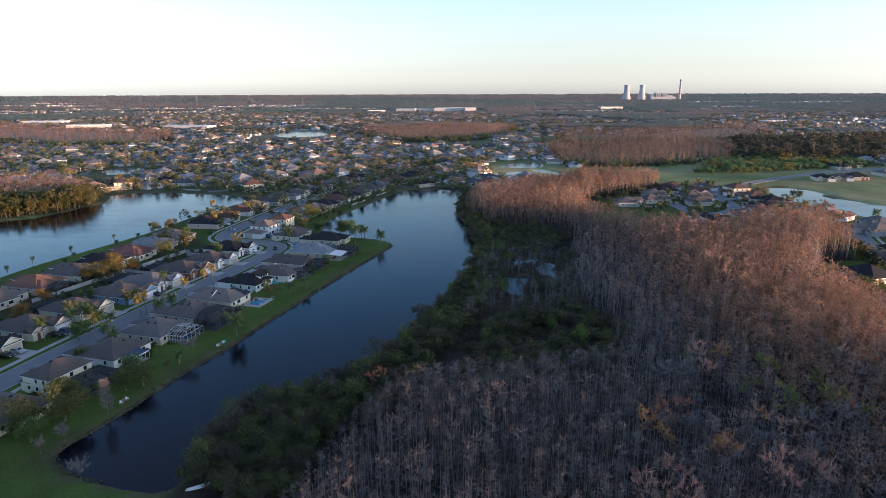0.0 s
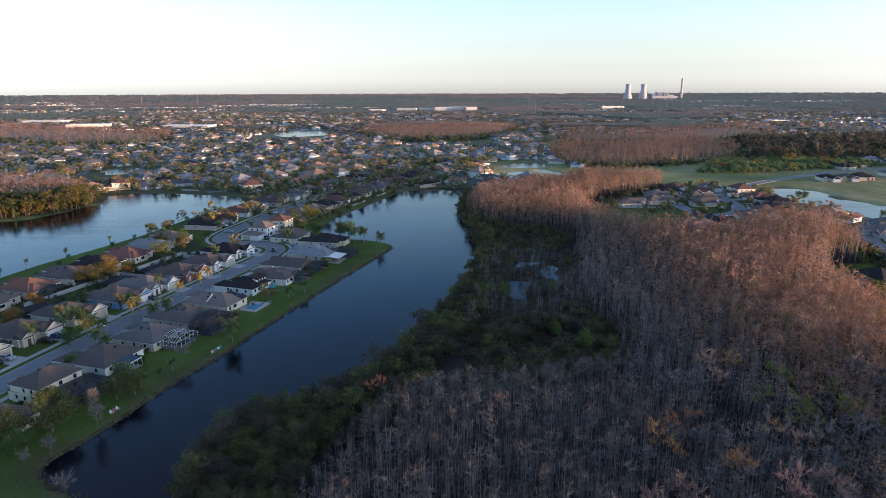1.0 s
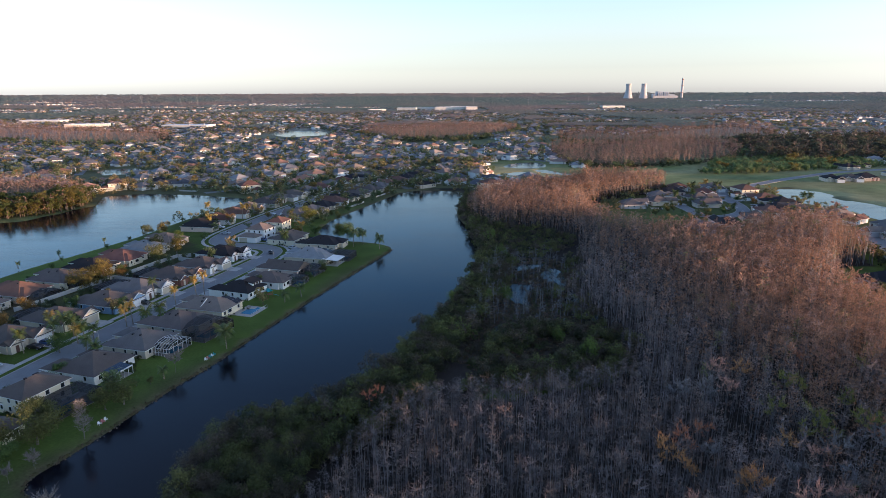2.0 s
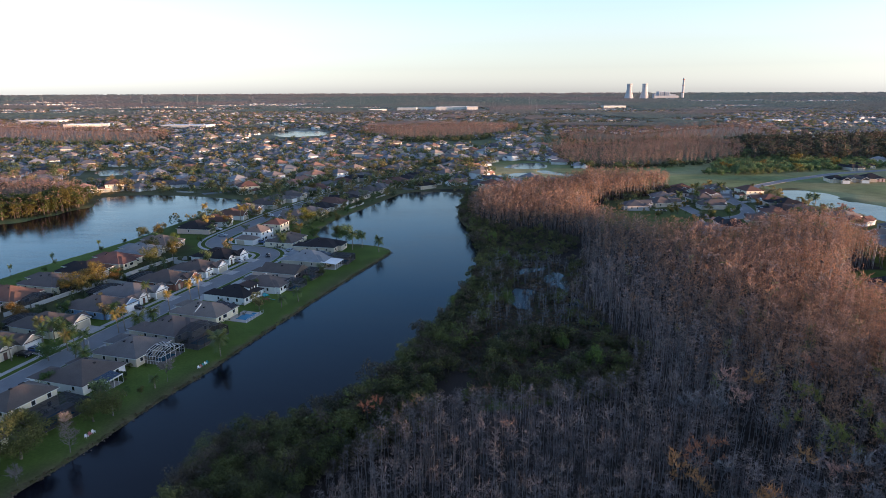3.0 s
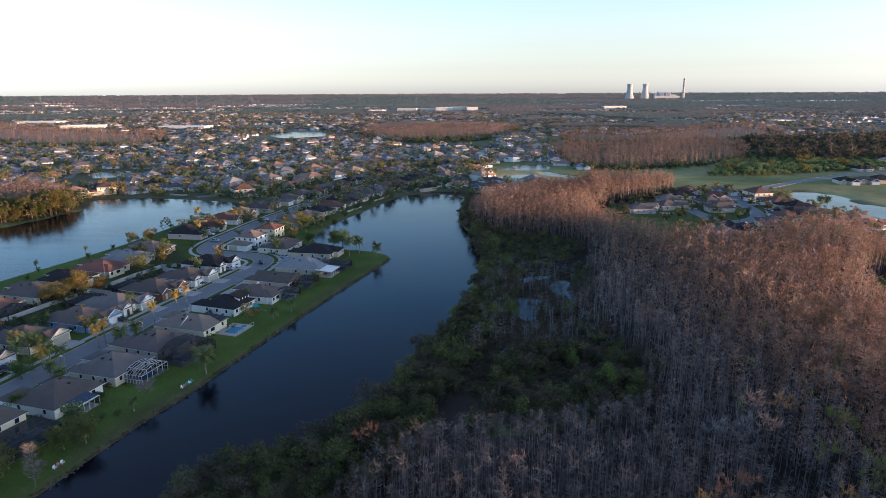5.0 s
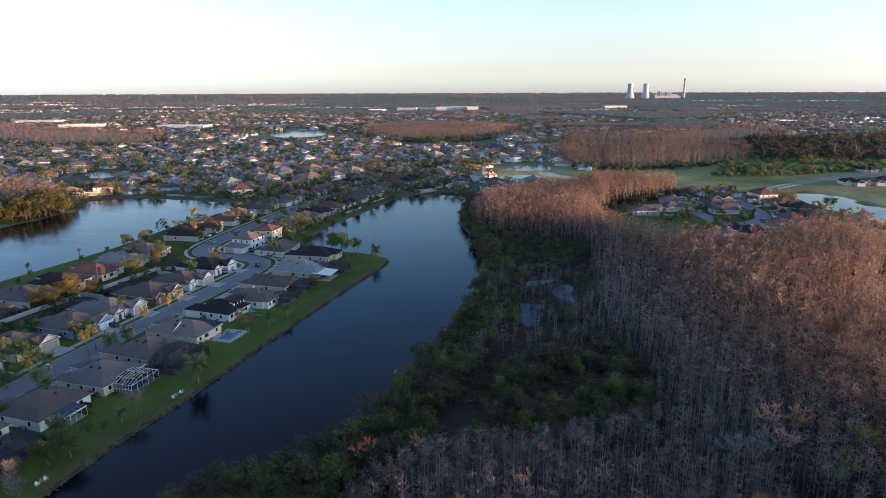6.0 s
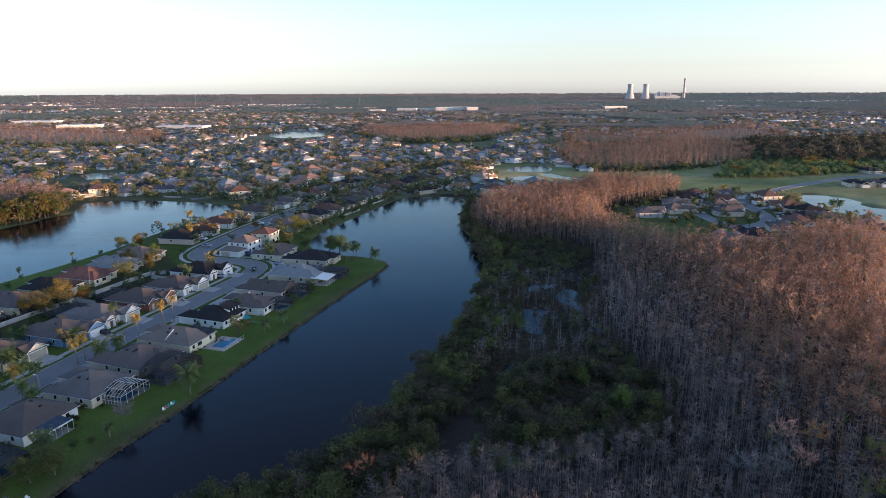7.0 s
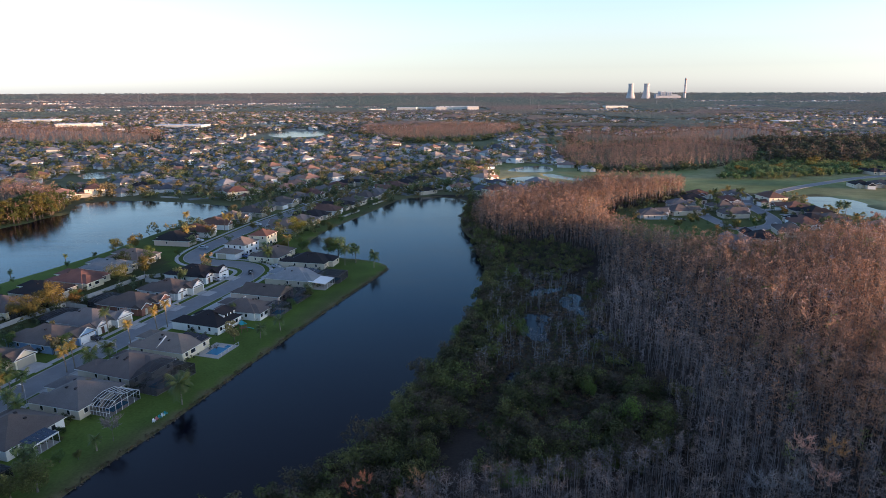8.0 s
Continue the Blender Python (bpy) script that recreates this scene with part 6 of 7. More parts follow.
def cooling_tower(x):
    t = thing("cooling_tower", "tall concrete cooling tower of a power station", "cooling tower", pose(x, PY, PZ - 3))
    h = 84.0
    rings = [(28 - 14.0 * math.sin(min(1, q / 0.8) * math.pi / 2) + (1.5 * (q - 0.8) / 0.2 if q > 0.8 else 0), h * q + 4) for q in [i / 12 for i in range(13)]]
    part("shell", Geo().lathe(rings, 32), TOWER, t)
    for i in range(16):
        a, b = 2 * math.pi * i / 16, 2 * math.pi * (i + 0.5) / 16
        part("leg", Geo().bar((28 * math.cos(a), 28 * math.sin(a), -6), (27 * math.cos(b), 27 * math.sin(b), 4.2), 0.8), TOWER, t)
    part("rim", Geo().lathe([(15.0, h + 3.6), (16.0, h + 3.6), (16.0, h + 5.2), (15.0, h + 5.2)], 32), TOWER, t)
    return t


cooling_tower(1066)
cooling_tower(1154)
st = thing("power_station", "pale power station blocks beside the cooling towers", "power station", pose(1270, PY, PZ - 3))
for nm, bx in (("boiler_house", (-42, -20, 0, -12, 20, 46)), ("boiler_house", (-8, -20, 0, 24, 20, 44)), ("turbine_hall", (-70, -30, 0, 72, -20, 22)), ("annex", (26, -18, 0, 56, 18, 30)), ("annex", (-64, -18, 0, -44, 18, 34)), ("silo", (60, -15, 0, 70, 12, 24))):
    part(nm, Geo().box(*bx), BLOCK if nm != "turbine_hall" else TOWER, st)
for x in (-38, -28, -18, -3, 8, 18):
    part("duct", Geo().box(x - 1.5, -23, 4, x + 1.5, -20, 40), TOWER, st)
ch = thing("chimney", "tall slender concrete chimney of the power station", "chimney", pose(1372, PY, PZ - 3))
part("shaft", Geo().lathe([(8, 0), (6.5, 40), (5.2, 114), (4.9, 120)], 20), TOWER, ch)
BAND = mat("red_band", (0.4, 0.16, 0.12), 0.8)
for z in (40, 75, 110):
    part("band", Geo().lathe([(7.0 - z * 0.016, z), (7.4 - z * 0.016, z), (7.4 - z * 0.016, z + 3), (7.0 - z * 0.016, z + 3)], 20), BAND, ch)


def pylon(x, y, h):
    z = far_z(x, y)
    t = thing("power_pylon", "thin grey power line pylon above the woods", "pylon", pose(x, y, z))
    part("pole", Geo().bar((0, 0, -1), (0, 0, h), 0.4, 6, 0.25), STEEL, t)
    for zz in (0.72, 0.84, 0.95):
        part("cross_arm", Geo().bar((-5, 0, h * zz), (5, 0, h * zz), 0.22), STEEL, t)
    return t


for i in range(16):
    pylon(-1900 + 255 * i, 3000 - 25 * i + 40 * math.sin(i * 2.1), 42)
pylon(360, 2600, 45)
pylon(300, 2000, 36)

# the white dormer on the charcoal roof
dm = pose(NEAR[6][0], NEAR[6][1], 0, 0, 0, NEAR[6][2]) @ pose(2.2, 1.6, 0)
dormer = thing("dormer", "white dormer with small windows on a charcoal roof", "dormer", dm)
part("cheek", Geo().box(-2.6, 0, 2.6, 2.6, 3.0, 4.5), W["white"], dormer)
part("roof", Geo().add([(-3, -0.4, 4.45), (3, -0.4, 4.45), (3, 3.6, 5.3), (-3, 3.6, 5.3), (-3, -0.4, 4.6), (3, -0.4, 4.6), (3, 3.6, 5.45), (-3, 3.6, 5.45)], [(4, 5, 6, 7), (3, 2, 1, 0), (0, 1, 5, 4), (1, 2, 6, 5), (2, 3, 7, 6), (3, 0, 4, 7)]), R["dark"], dormer)
for i in range(3):
    part("pane", Geo().box(-2.1 + 1.5 * i, -0.03, 3.6, -1.0 + 1.5 * i, 0.02, 4.25), GLASS, dormer)

# ---- pool cages, pools, porches ----
CAGE_WHITE = mat("white_aluminium", (0.70, 0.71, 0.72), 0.5, 0.05)
CAGE_DARK = mat("bronze_aluminium", (0.05, 0.045, 0.045), 0.5, 0.05)


def screen_mat(name, colour, alpha):
    m = mat(name, colour, 0.8, 0.1)
    m.node_tree.nodes["Principled BSDF"].inputs["Alpha"].default_value = alpha
    return m


MESH_DARK, MESH_LIGHT = screen_mat("dark_screen", (0.03, 0.03, 0.035), 0.72), screen_mat("light_screen", (0.035, 0.04, 0.05), 0.55)
POOL_WATER = water_mat("pool_water", (0.03, 0.17, 0.30), 0.1)
PAVER = mat("pool_paving", (0.40, 0.38, 0.36), 0.9, 0.15, 0.6, 5)


def pool_cage(m, w, d, h, rise, frame_mat, screen, label, ribs=6):
    """A screened enclosure: arched ribs across, rails along, mesh between. Origin at the middle of its house side, reaching to -y."""
    t = thing("pool_cage", label, "pool cage", m)
    prof = [(-1.0, 0.0), (-1.0, 1.0), (-0.6, 1.0 + rise * 0.7), (0.0, 1.0 + rise), (0.6, 1.0 + rise * 0.7), (1.0, 1.0), (1.0, 0.0)]
    pts = [(a * w / 2, b * h) for a, b in prof]
    for i in range(ribs):
        y = -d * i / (ribs - 1)
        g = Geo()
        for (x0, z0), (x1, z1) in zip(pts, pts[1:]):
            g.bar((x0, y, z0), (x1, y, z1), 0.055)
        part("rib", g, frame_mat, t)
    for x, z in pts[1:-1]:
        part("rail", Geo().bar((x, 0, z), (x, -d, z), 0.05), frame_mat, t)
    for sx in (-1, 1):
        part("rail", Geo().bar((sx * w / 2, 0, h * 0.45), (sx * w / 2, -d, h * 0.45), 0.06), frame_mat, t)
    for x in (-0.6, -0.2, 0.2, 0.6):
        part("post", Geo().bar((x * w / 2, -d, 0), (x * w / 2, -d, h * (1 + rise * (1 - abs(x) * 0.5))), 0.06), frame_mat, t)
    part("rail", Geo().bar((-w / 2, -d, h), (w / 2, -d, h), 0.06), frame_mat, t)
    g = Geo()
    for (x0, z0), (x1, z1) in zip(pts, pts[1:]):
        g.add([(x0, 0, z0), (x0, -d, z0), (x1, -d, z1), (x1, 0, z1)], [(0, 1, 2, 3)])
    g.add([(x, -d, z) for x, z in pts], [tuple(range(len(pts)))])
    part("screen", g, screen, t, "fine insect mesh")
    part("deck", Geo().box(-w / 2, -d, -0.3, w / 2, -0.02, 0.06), PAVER, t, "pale paved pool deck")
    part("pool", Geo().box(-w * 0.27, -d * 0.8, -0.2, w * 0.27, -d * 0.3, 0.075), POOL_WATER, t, "still pool water")
    return t


def at_rear(k, x, y=0.0):
    hx, hy, deg = NEAR[k][:3]
    return pose(hx, hy, 0, 0, 0, deg) @ pose(x, y, 0.0)


pool_cage(at_rear(1, 1.0, 0), 13, 8, 2.7, 0.05, CAGE_DARK, MESH_DARK, "low dark screened porch behind a two-storey house", 5)
pool_cage(at_rear(3, 0.9, 0), 9.0, 5.4, 2.2, 0.6, CAGE_WHITE, MESH_LIGHT, "white arched pool cage on the lake side", 7)
pool_cage(at_rear(4, -1.0, -1.0), 13.0, 8.0, 2.7, 0.8, CAGE_DARK, MESH_DARK, "dark bronze pool cage with a curved roof", 6)
pool_cage(at_rear(7, 3.5, 0), 8, 6, 2.5, 0.2, CAGE_DARK, MESH_LIGHT, "bronze pool cage on a lake lawn", 5)
pool_cage(at_rear(8, 2.0, 0), 10, 6, 2.5, 0.15, CAGE_DARK, MESH_DARK, "dark screened pool enclosure", 5)
pool_cage(at_rear(9, 5.5, 0), 9, 9, 2.7, 0.15, CAGE_DARK, MESH_DARK, "dark pool cage beside a white porch roof", 6)
for x, y, deg, w in ((-126.6, 190.8, -107, 9), (-116.7, 220.4, -107, 11), (-110.7, 236, -107, 10), (-136.2, 159.2, -107, 9), (-138, 228.5, 74, 10), (-142.6, 213, 74, 9)):
    pool_cage(pose(x, y, 0, 0, 0, deg), w, 6.5, 2.5, 0.25, CAGE_DARK, MESH_DARK, "dark pool cage behind a house", 6)


def porch_roof(m, w, d, label, glazed):
    t = thing("porch_roof", label, "porch", m)
    for i in range(5):
        x = -w / 2 + w * i / 4
        part("post", Geo().bar((x, -d, 0), (x, -d, 2.2), 0.07), CAGE_WHITE, t)
    part("beam", Geo().box(-w / 2 - 0.1, -d - 0.08, 2.12, w / 2 + 0.1, -d + 0.08, 2.28), CAGE_WHITE, t)
    n = 5 if glazed else 1
    for i in range(n):
        x0, x1 = -w / 2 + w * i / n + 0.05, -w / 2 + w * (i + 1) / n - 0.05
        for j in range(3 if glazed else 1):
            y0, y1 = -d * j / (3 if glazed else 1) - 0.04, -d * (j + 1) / (3 if glazed else 1) + 0.04
            z = lambda y: 2.72 + 0.15 * y * 3.0 / d
            part("roof_pane" if glazed else "roof_sheet", Geo().add([(x0, y0, z(y0)), (x1, y0, z(y0)), (x1, y1, z(y1)), (x0, y1, z(y1)), (x0, y0, z(y0) + 0.06), (x1, y0, z(y0) + 0.06), (x1, y1, z(y1) + 0.06), (x0, y1, z(y1) + 0.06)],
                 [(4, 5, 6, 7), (3, 2, 1, 0), (0, 1, 5, 4), (1, 2, 6, 5), (2, 3, 7, 6), (3, 0, 4, 7)][::1]), SKYPANE if glazed else TRIM, t)
    if glazed:
        part("frame", Geo().box(-w / 2 - 0.06, -d - 0.05, 2.3, w / 2 + 0.06, -d + 0.05, 2.42), CAGE_WHITE, t)
        for sx in (-1, 1):
            part("screen", Geo().add([(sx * w / 2, 0, 0), (sx * w / 2, -d, 0), (sx * w / 2, -d, 2.2), (sx * w / 2, 0, 2.6)], [(0, 1, 2, 3)]), MESH_LIGHT, t)
    part("slab", Geo().box(-w / 2, -d, -0.3, w / 2, -0.02, 0.06), PAVER, t)
    return t


SKYPANE = mat("blue_roof_glass", (0.02, 0.04, 0.075), 0.2, 0.1, spec=0.35)
porch_roof(at_rear(2, -0.8, 0), 5.6, 3.6, "glazed porch roof on white posts behind a white house", True)
porch_roof(at_rear(9, -3.2, -0.6), 8.5, 6.8, "flat white porch roof on slim posts by the lake", False)
deck = thing("swimming_pool", "open blue swimming pool with a pale paved deck", "pool", at_rear(5, 3.3, 0.3))
part("deck", Geo().box(-4.5, -8.0, -0.3, 4.8, -0.5, 0.08), PAVER, deck)
part("basin", Geo().box(-2.6, -6.6, -0.2, 2.2, -2.6, 0.095), POOL_WATER, deck, "clear blue pool water")
part("spa", Geo().box(2.4, -6.4, -0.2, 4.0, -4.8, 0.12), POOL_WATER, deck)
for i in range(7):
    part("fence_post", Geo().bar((-4.5 + 1.55 * i, -8.0, 0), (-4.5 + 1.55 * i, -8.0, 1.2), 0.04), CAGE_WHITE, deck)
part("fence_rail", Geo().bar((-4.5, -8.0, 1.15), (4.8, -8.0, 1.15), 0.035), CAGE_WHITE, deck)

# ---- cars ----
TYRE = mat("tyre_rubber", (0.02, 0.02, 0.02), 0.9, 0.1)
CARS = {k: mat("car_paint_" + k, c, 0.3, 0.03, spec=0.6) for k, c in (("white", (0.7, 0.7, 0.7)), ("black", (0.015, 0.015, 0.018)), ("silver", (0.35, 0.37, 0.4)), ("red", (0.25, 0.03, 0.03)), ("blue", (0.05, 0.1, 0.25)))}


def car(x, y, deg, paint, label):
    t = thing("car", label, "car", pose(x, y, 0.08, 0, 0, deg))
    prof = [(-2.3, 0.35), (-2.35, 0.75), (-2.1, 0.95), (-1.3, 1.02), (-0.7, 1.45), (0.9, 1.48), (1.7, 1.05), (2.25, 0.98), (2.35, 0.6), (2.3, 0.35)]
    g = Geo()
    n = len(prof)
    v = [(sx * (0.9 if z < 1.1 else 0.68), y_, z) for sx in (-1, 1) for y_, z in prof]
    g.add(v, [(i, (i + 1) % n, n + (i + 1) % n, n + i) for i in range(n)] + [tuple(range(n))[::-1], tuple(range(n, 2 * n))])
    part("body", g, CARS[paint], t)
    g = Geo()
    g.add([(-0.62, -1.22, 1.075), (0.62, -1.22, 1.075), (0.56, -0.74, 1.44), (-0.56, -0.74, 1.44)], [(0, 1, 2, 3)])
    part("windscreen", g, GLASS, t)
    g = Geo()
    g.add([(-0.62, 1.62, 1.11), (0.62, 1.62, 1.11), (0.56, 0.98, 1.465), (-0.56, 0.98, 1.465)], [(3, 2, 1, 0)])
    part("rear_window", g, GLASS, t)
    for sx in (-1, 1):
        part("side_window", Geo().add([(sx * 0.87, -1.0, 1.1), (sx * 0.87, 1.3, 1.1), (sx * 0.72, 0.8, 1.42), (sx * 0.72, -0.6, 1.42)], [(0, 1, 2, 3)]), GLASS, t)
        for y_ in (-1.45, 1.4):
            wh = part("wheel", Geo().bar((sx * 0.72, y_, 0.32), (sx * 0.92, y_, 0.32), 0.33, 12), TYRE, t)
            part("rim", Geo().bar((sx * 0.90, y_, 0.32), (sx * 0.935, y_, 0.32), 0.2, 8), STEEL, wh)
        part("headlight", Geo().box(sx * 0.6 - 0.2, -2.37, 0.68, sx * 0.6 + 0.2, -2.32, 0.82), TRIM, t)
    return t


for x, y, deg, c in [(-101.6, 206.2, 73, "black"), (-86.6, 263.3, 70, "silver"), (-85.6, 267.4, 72, "white"), (-81.5, 292.2, 60, "white"), (-76.5, 273, 14, "black"), (-94.5, 300, 60, "black"),
        (-68.5, 281, 60, "silver"), (-92.5, 244.6, 73, "black"), (-117.5, 326.3, 70, "white"), (-113.5, 172, 74, "blue"), (-114.5, 169, 74, "black"), (-118, 157, 75, "silver"), (-119, 154, 75, "black"), (-110, 312, 80, "silver"),
        (-86.5, 297.5, 60, "blue"), (-100, 362, 75, "white"), (-88, 420, 70, "silver"), (172, 372, 40, "white")]:
    car(x, y, deg, c, c + " car parked on a concrete drive")



def street_lamp(x, y, deg):
    t = thing("street_lamp", "slim grey street lamp beside the kerb", "lamp", pose(x, y, 0, 0, 0, deg), "street lamps")
    part("pole", Geo().bar((0, 0, 0), (0, 0, 5.2), 0.07, 8, 0.045), STEEL, t)
    part("arm", Geo().bar((0, 0, 5.1), (0.9, 0, 5.35), 0.035), STEEL, t)
    part("lantern", Geo().box(0.7, -0.13, 5.28, 1.25, 0.13, 5.42), TRIM, t)


for x, y, deg in ((-87.4, 192, 165), (-70.6, 257, 150), (-82.6, 222, 165), (-95.8, 168, 165), (-94, 318, -15)):
    street_lamp(x, y, deg)

# ---- fences, lawn things ----


def fence(line, label, h=1.8, step=2.6):
    t = thing("fence", label, "fence")
    d = length(line)
    n = int(d / step)
    for i in range(n):
        p, dn = along(line, i * step + 0.01)
        deg = math.degrees(math.atan2(dn.y, dn.x))
        m = pose(p.x, p.y, 0, 0, 0, deg)
        part("panel", Geo().box(0.1, -0.03, 0.02, step - 0.05, 0.03, h - 0.1), FENCE, t, "", m)
        part("post", Geo().box(-0.07, -0.07, -0.2, 0.07, 0.07, h), FENCE, t, "", m)
    return t


fence([(-141, 199), (-137.3, 207.8), (-133, 220.9), (-125.7, 237.2), (-120.6, 253.6), (-115.8, 266.2), (-109.3, 268.5)], "long white vinyl fence between back gardens", 1.6)
fence([(-113, 262), (-103, 258)], "short white vinyl fence between two lots")
fence([(-130, 236), (-116, 231)], "white vinyl fence across a back garden")
fence([(-192, 452), (-176, 448)], "white vinyl fence by the far lake shore", 1.2)
fence([(-44.7, 422), (-36.2, 442.5)], "low white fence along a lakeside garden", 1.1)
fence([(-58.4, 380), (-50, 403)], "low white fence along a lakeside garden", 1.1)
PLASTIC = {"teal": mat("teal_plastic", (0.03, 0.32, 0.35), 0.5, 0.05), "white": TRIM, "pink": mat("pink_plastic", (0.55, 0.2, 0.2), 0.5, 0.05)}


def lawn_chair(x, y, deg, c):
    t = thing("lawn_chair", c + " slatted lawn chair facing the lake", "chair", pose(x, y, 0, 0, 0, deg) @ Matrix.Scale(0.74, 4), "lawn chairs")
    for i in range(5):
        part("slat", Geo().box(-0.34 + 0.14 * i, 0.28, 0.3, -0.22 + 0.14 * i, 0.34, 1.05), PLASTIC[c], t)
    part("seat", Geo().box(-0.36, -0.3, 0.32, 0.36, 0.3, 0.38), PLASTIC[c], t)
    for sx in (-1, 1):
        part("arm", Geo().box(sx * 0.42 - 0.07, -0.35, 0.55, sx * 0.42 + 0.07, 0.35, 0.6), PLASTIC[c], t)
        for yy in (-0.3, 0.3):
            part("leg", Geo().box(sx * 0.4 - 0.04, yy - 0.04, 0, sx * 0.4 + 0.04, yy + 0.04, 0.56), PLASTIC[c], t)
    return t


for i, c in enumerate(("white", "pink", "teal", "white", "teal")):
    lawn_chair(-63.5 + 0.27 * i, 160.9 + 0.8 * i, 75, c)
for i, c in enumerate(("white", "pink", "white")):
    lawn_chair(-74.4 + 0.24 * i, 128.1 + 0.85 * i, 75, c)

WOOD = mat("playset_wood", (0.22, 0.11, 0.06), 0.8, 0.2)
pt = thing("playset", "wooden playset with a teal slide and canopy", "playset", pose(-60.4, 212.7, 0, 0, 0, 40))
for sx in (-1, 1):
    for sy in (-1, 1):
        part("post", Geo().bar((sx * 0.9, sy * 0.9, 0), (sx * 0.75, sy * 0.75, 2.6), 0.08), WOOD, pt)
part("platform", Geo().box(-0.9, -0.9, 1.2, 0.9, 0.9, 1.3), WOOD, pt)
part("canopy", Geo().add([(-1, -1, 2.5), (1, -1, 2.5), (1, 1, 2.5), (-1, 1, 2.5), (0, -1, 3.3), (0, 1, 3.3)], [(0, 4, 5, 3), (1, 2, 5, 4), (0, 1, 4), (2, 3, 5)]), PLASTIC["teal"], pt, "teal canvas canopy")
part("slide", Geo().add([(0.9, -0.3, 1.25), (0.9, 0.3, 1.25), (3.2, 0.3, 0.15), (3.2, -0.3, 0.15), (0.9, -0.3, 1.17), (0.9, 0.3, 1.17), (3.2, 0.3, 0.07), (3.2, -0.3, 0.07)], [(0, 3, 2, 1), (4, 5, 6, 7), (0, 1, 5, 4), (2, 3, 7, 6), (0, 4, 7, 3), (1, 2, 6, 5)]), PLASTIC["teal"], pt, "teal plastic slide")
part("swing_beam", Geo().bar((-0.8, 0, 2.4), (-4.0, 0, 2.4), 0.08), WOOD, pt)
for sy in (-1, 1):
    part("swing_leg", Geo().bar((-4.0, 0, 2.4), (-4.3, sy * 1.1, 0), 0.07), WOOD, pt)

bt = thing("canoe", "upturned white canoe on the shore grass", "boat", pose(-44.2, 96.6, 0.05, 0, 0, -62))
g = Geo()
rings = []
for i in range(9):
    u = -1 + 2 * i / 8
    wd, hh = 0.45 * (1 - abs(u) ** 2.4) + 0.03, 0.42 * (1 - 0.5 * abs(u) ** 3)
    rings.append([(wd * math.cos(a), 2.4 * u, hh * math.sin(a)) for a in [math.pi * j / 6 for j in range(7)]])
g.add([p for r_ in rings for p in r_], [(7 * i + j, 7 * i + j + 1, 7 * i + j + 8, 7 * i + j + 7) for i in range(8) for j in range(6)])
part("hull", g, TRIM, bt)
part("keel", Geo().box(-0.03, -2.2, 0.36, 0.03, 2.2, 0.46), TRIM, bt)

# ---- marsh ----
MARSH = [(4, 160), (14, 144), (46, 150), (52, 172), (44, 192), (46, 214), (54, 236), (48, 262), (26, 264), (16, 250), (13, 215)]
POOLS = [smooth(p, True, 2) for p in (
    [(22, 226), (28.5, 227), (35.5, 224), (31.5, 218.5), (29.5, 209), (30.5, 203), (23.5, 205.5)],
    [(39, 240), (44.5, 248), (48.5, 244), (47, 229), (47.5, 216), (48, 207), (44, 201), (42, 207), (45, 219), (43, 227), (39, 232.5)],
    [(27, 247), (34.5, 254), (38.5, 252), (43, 255.5), (43.5, 252), (36, 246), (29, 243)], [(14, 178), (19, 176), (22, 183), (17, 186)], [(46, 190), (49, 188), (52, 197), (49, 200)])]
for p in POOLS:
    tagged(part("marsh_pool", Geo().add([(x, y, 0.06) for x, y in p], [tuple(range(len(p)))]), WATER), "shallow dark pool among swamp trees", "water", kind="structure")
rs_ = np.random.RandomState(91)
pl, pl2, pl3 = [], [], []
BROWNS = ((0.16, 0.105, 0.065), (0.19, 0.13, 0.08), (0.12, 0.10, 0.05), (0.14, 0.115, 0.06), (0.14, 0.095, 0.075))
for x, y in fill(MARSH, 1.35, rs_):
    q = rs_.uniform()
    k = float(noise2(np.array(x), np.array(y), 6, 44))
    wet = any(inside(p, [x], [y])[0] for p in POOLS)
    if q > (0.94 if wet else 0.80) and y > 184:
        h = rs_.uniform(0.22, 0.6)
        pl2.append((x, y, 0, rs_.uniform(0, 6.28), h * 1.5, h, rs_.randint(8), np.array((0.17, 0.165, 0.17)) * rs_.uniform(0.8, 1.3), (0.17, 0.165, 0.16)))
    elif wet and q > 0.12:
        continue
    elif (q < 0.26 and k > 0.4) or y < 186 and q < 0.3:
        c = np.array(((0.07, 0.085, 0.03), (0.11, 0.09, 0.05), (0.09, 0.115, 0.035), (0.12, 0.11, 0.06), (0.10, 0.085, 0.055))[rs_.randint(5)]) * rs_.uniform(0.7, 1.2)
        sz = rs_.uniform(0.25, 0.65) * (0.6 if y > 190 else 1)
        pl.append((x, y, 0, rs_.uniform(0, 6.28), sz, sz * 0.9, rs_.randint(5), c, WOODY))
    else:
        sz = rs_.uniform(0.5, 1.1)
        pl3.append((x, y, -0.05, rs_.uniform(0, 6.28), sz, sz * rs_.uniform(0.6, 1.1), rs_.randint(4), np.array(BROWNS[rs_.randint(5)]) * rs_.uniform(0.7, 1.3), WOODY))
for x, y, sz in ((34, 213, 0.8), (36.5, 212, 0.95), (39, 213, 0.85), (41, 214, 0.7), (37.5, 215.5, 0.85), (35, 216, 0.6)):
    pl.append((x, y, 0, x, sz, sz * 0.75, int(x) % 5, np.array((0.075, 0.08, 0.035)), WOODY))
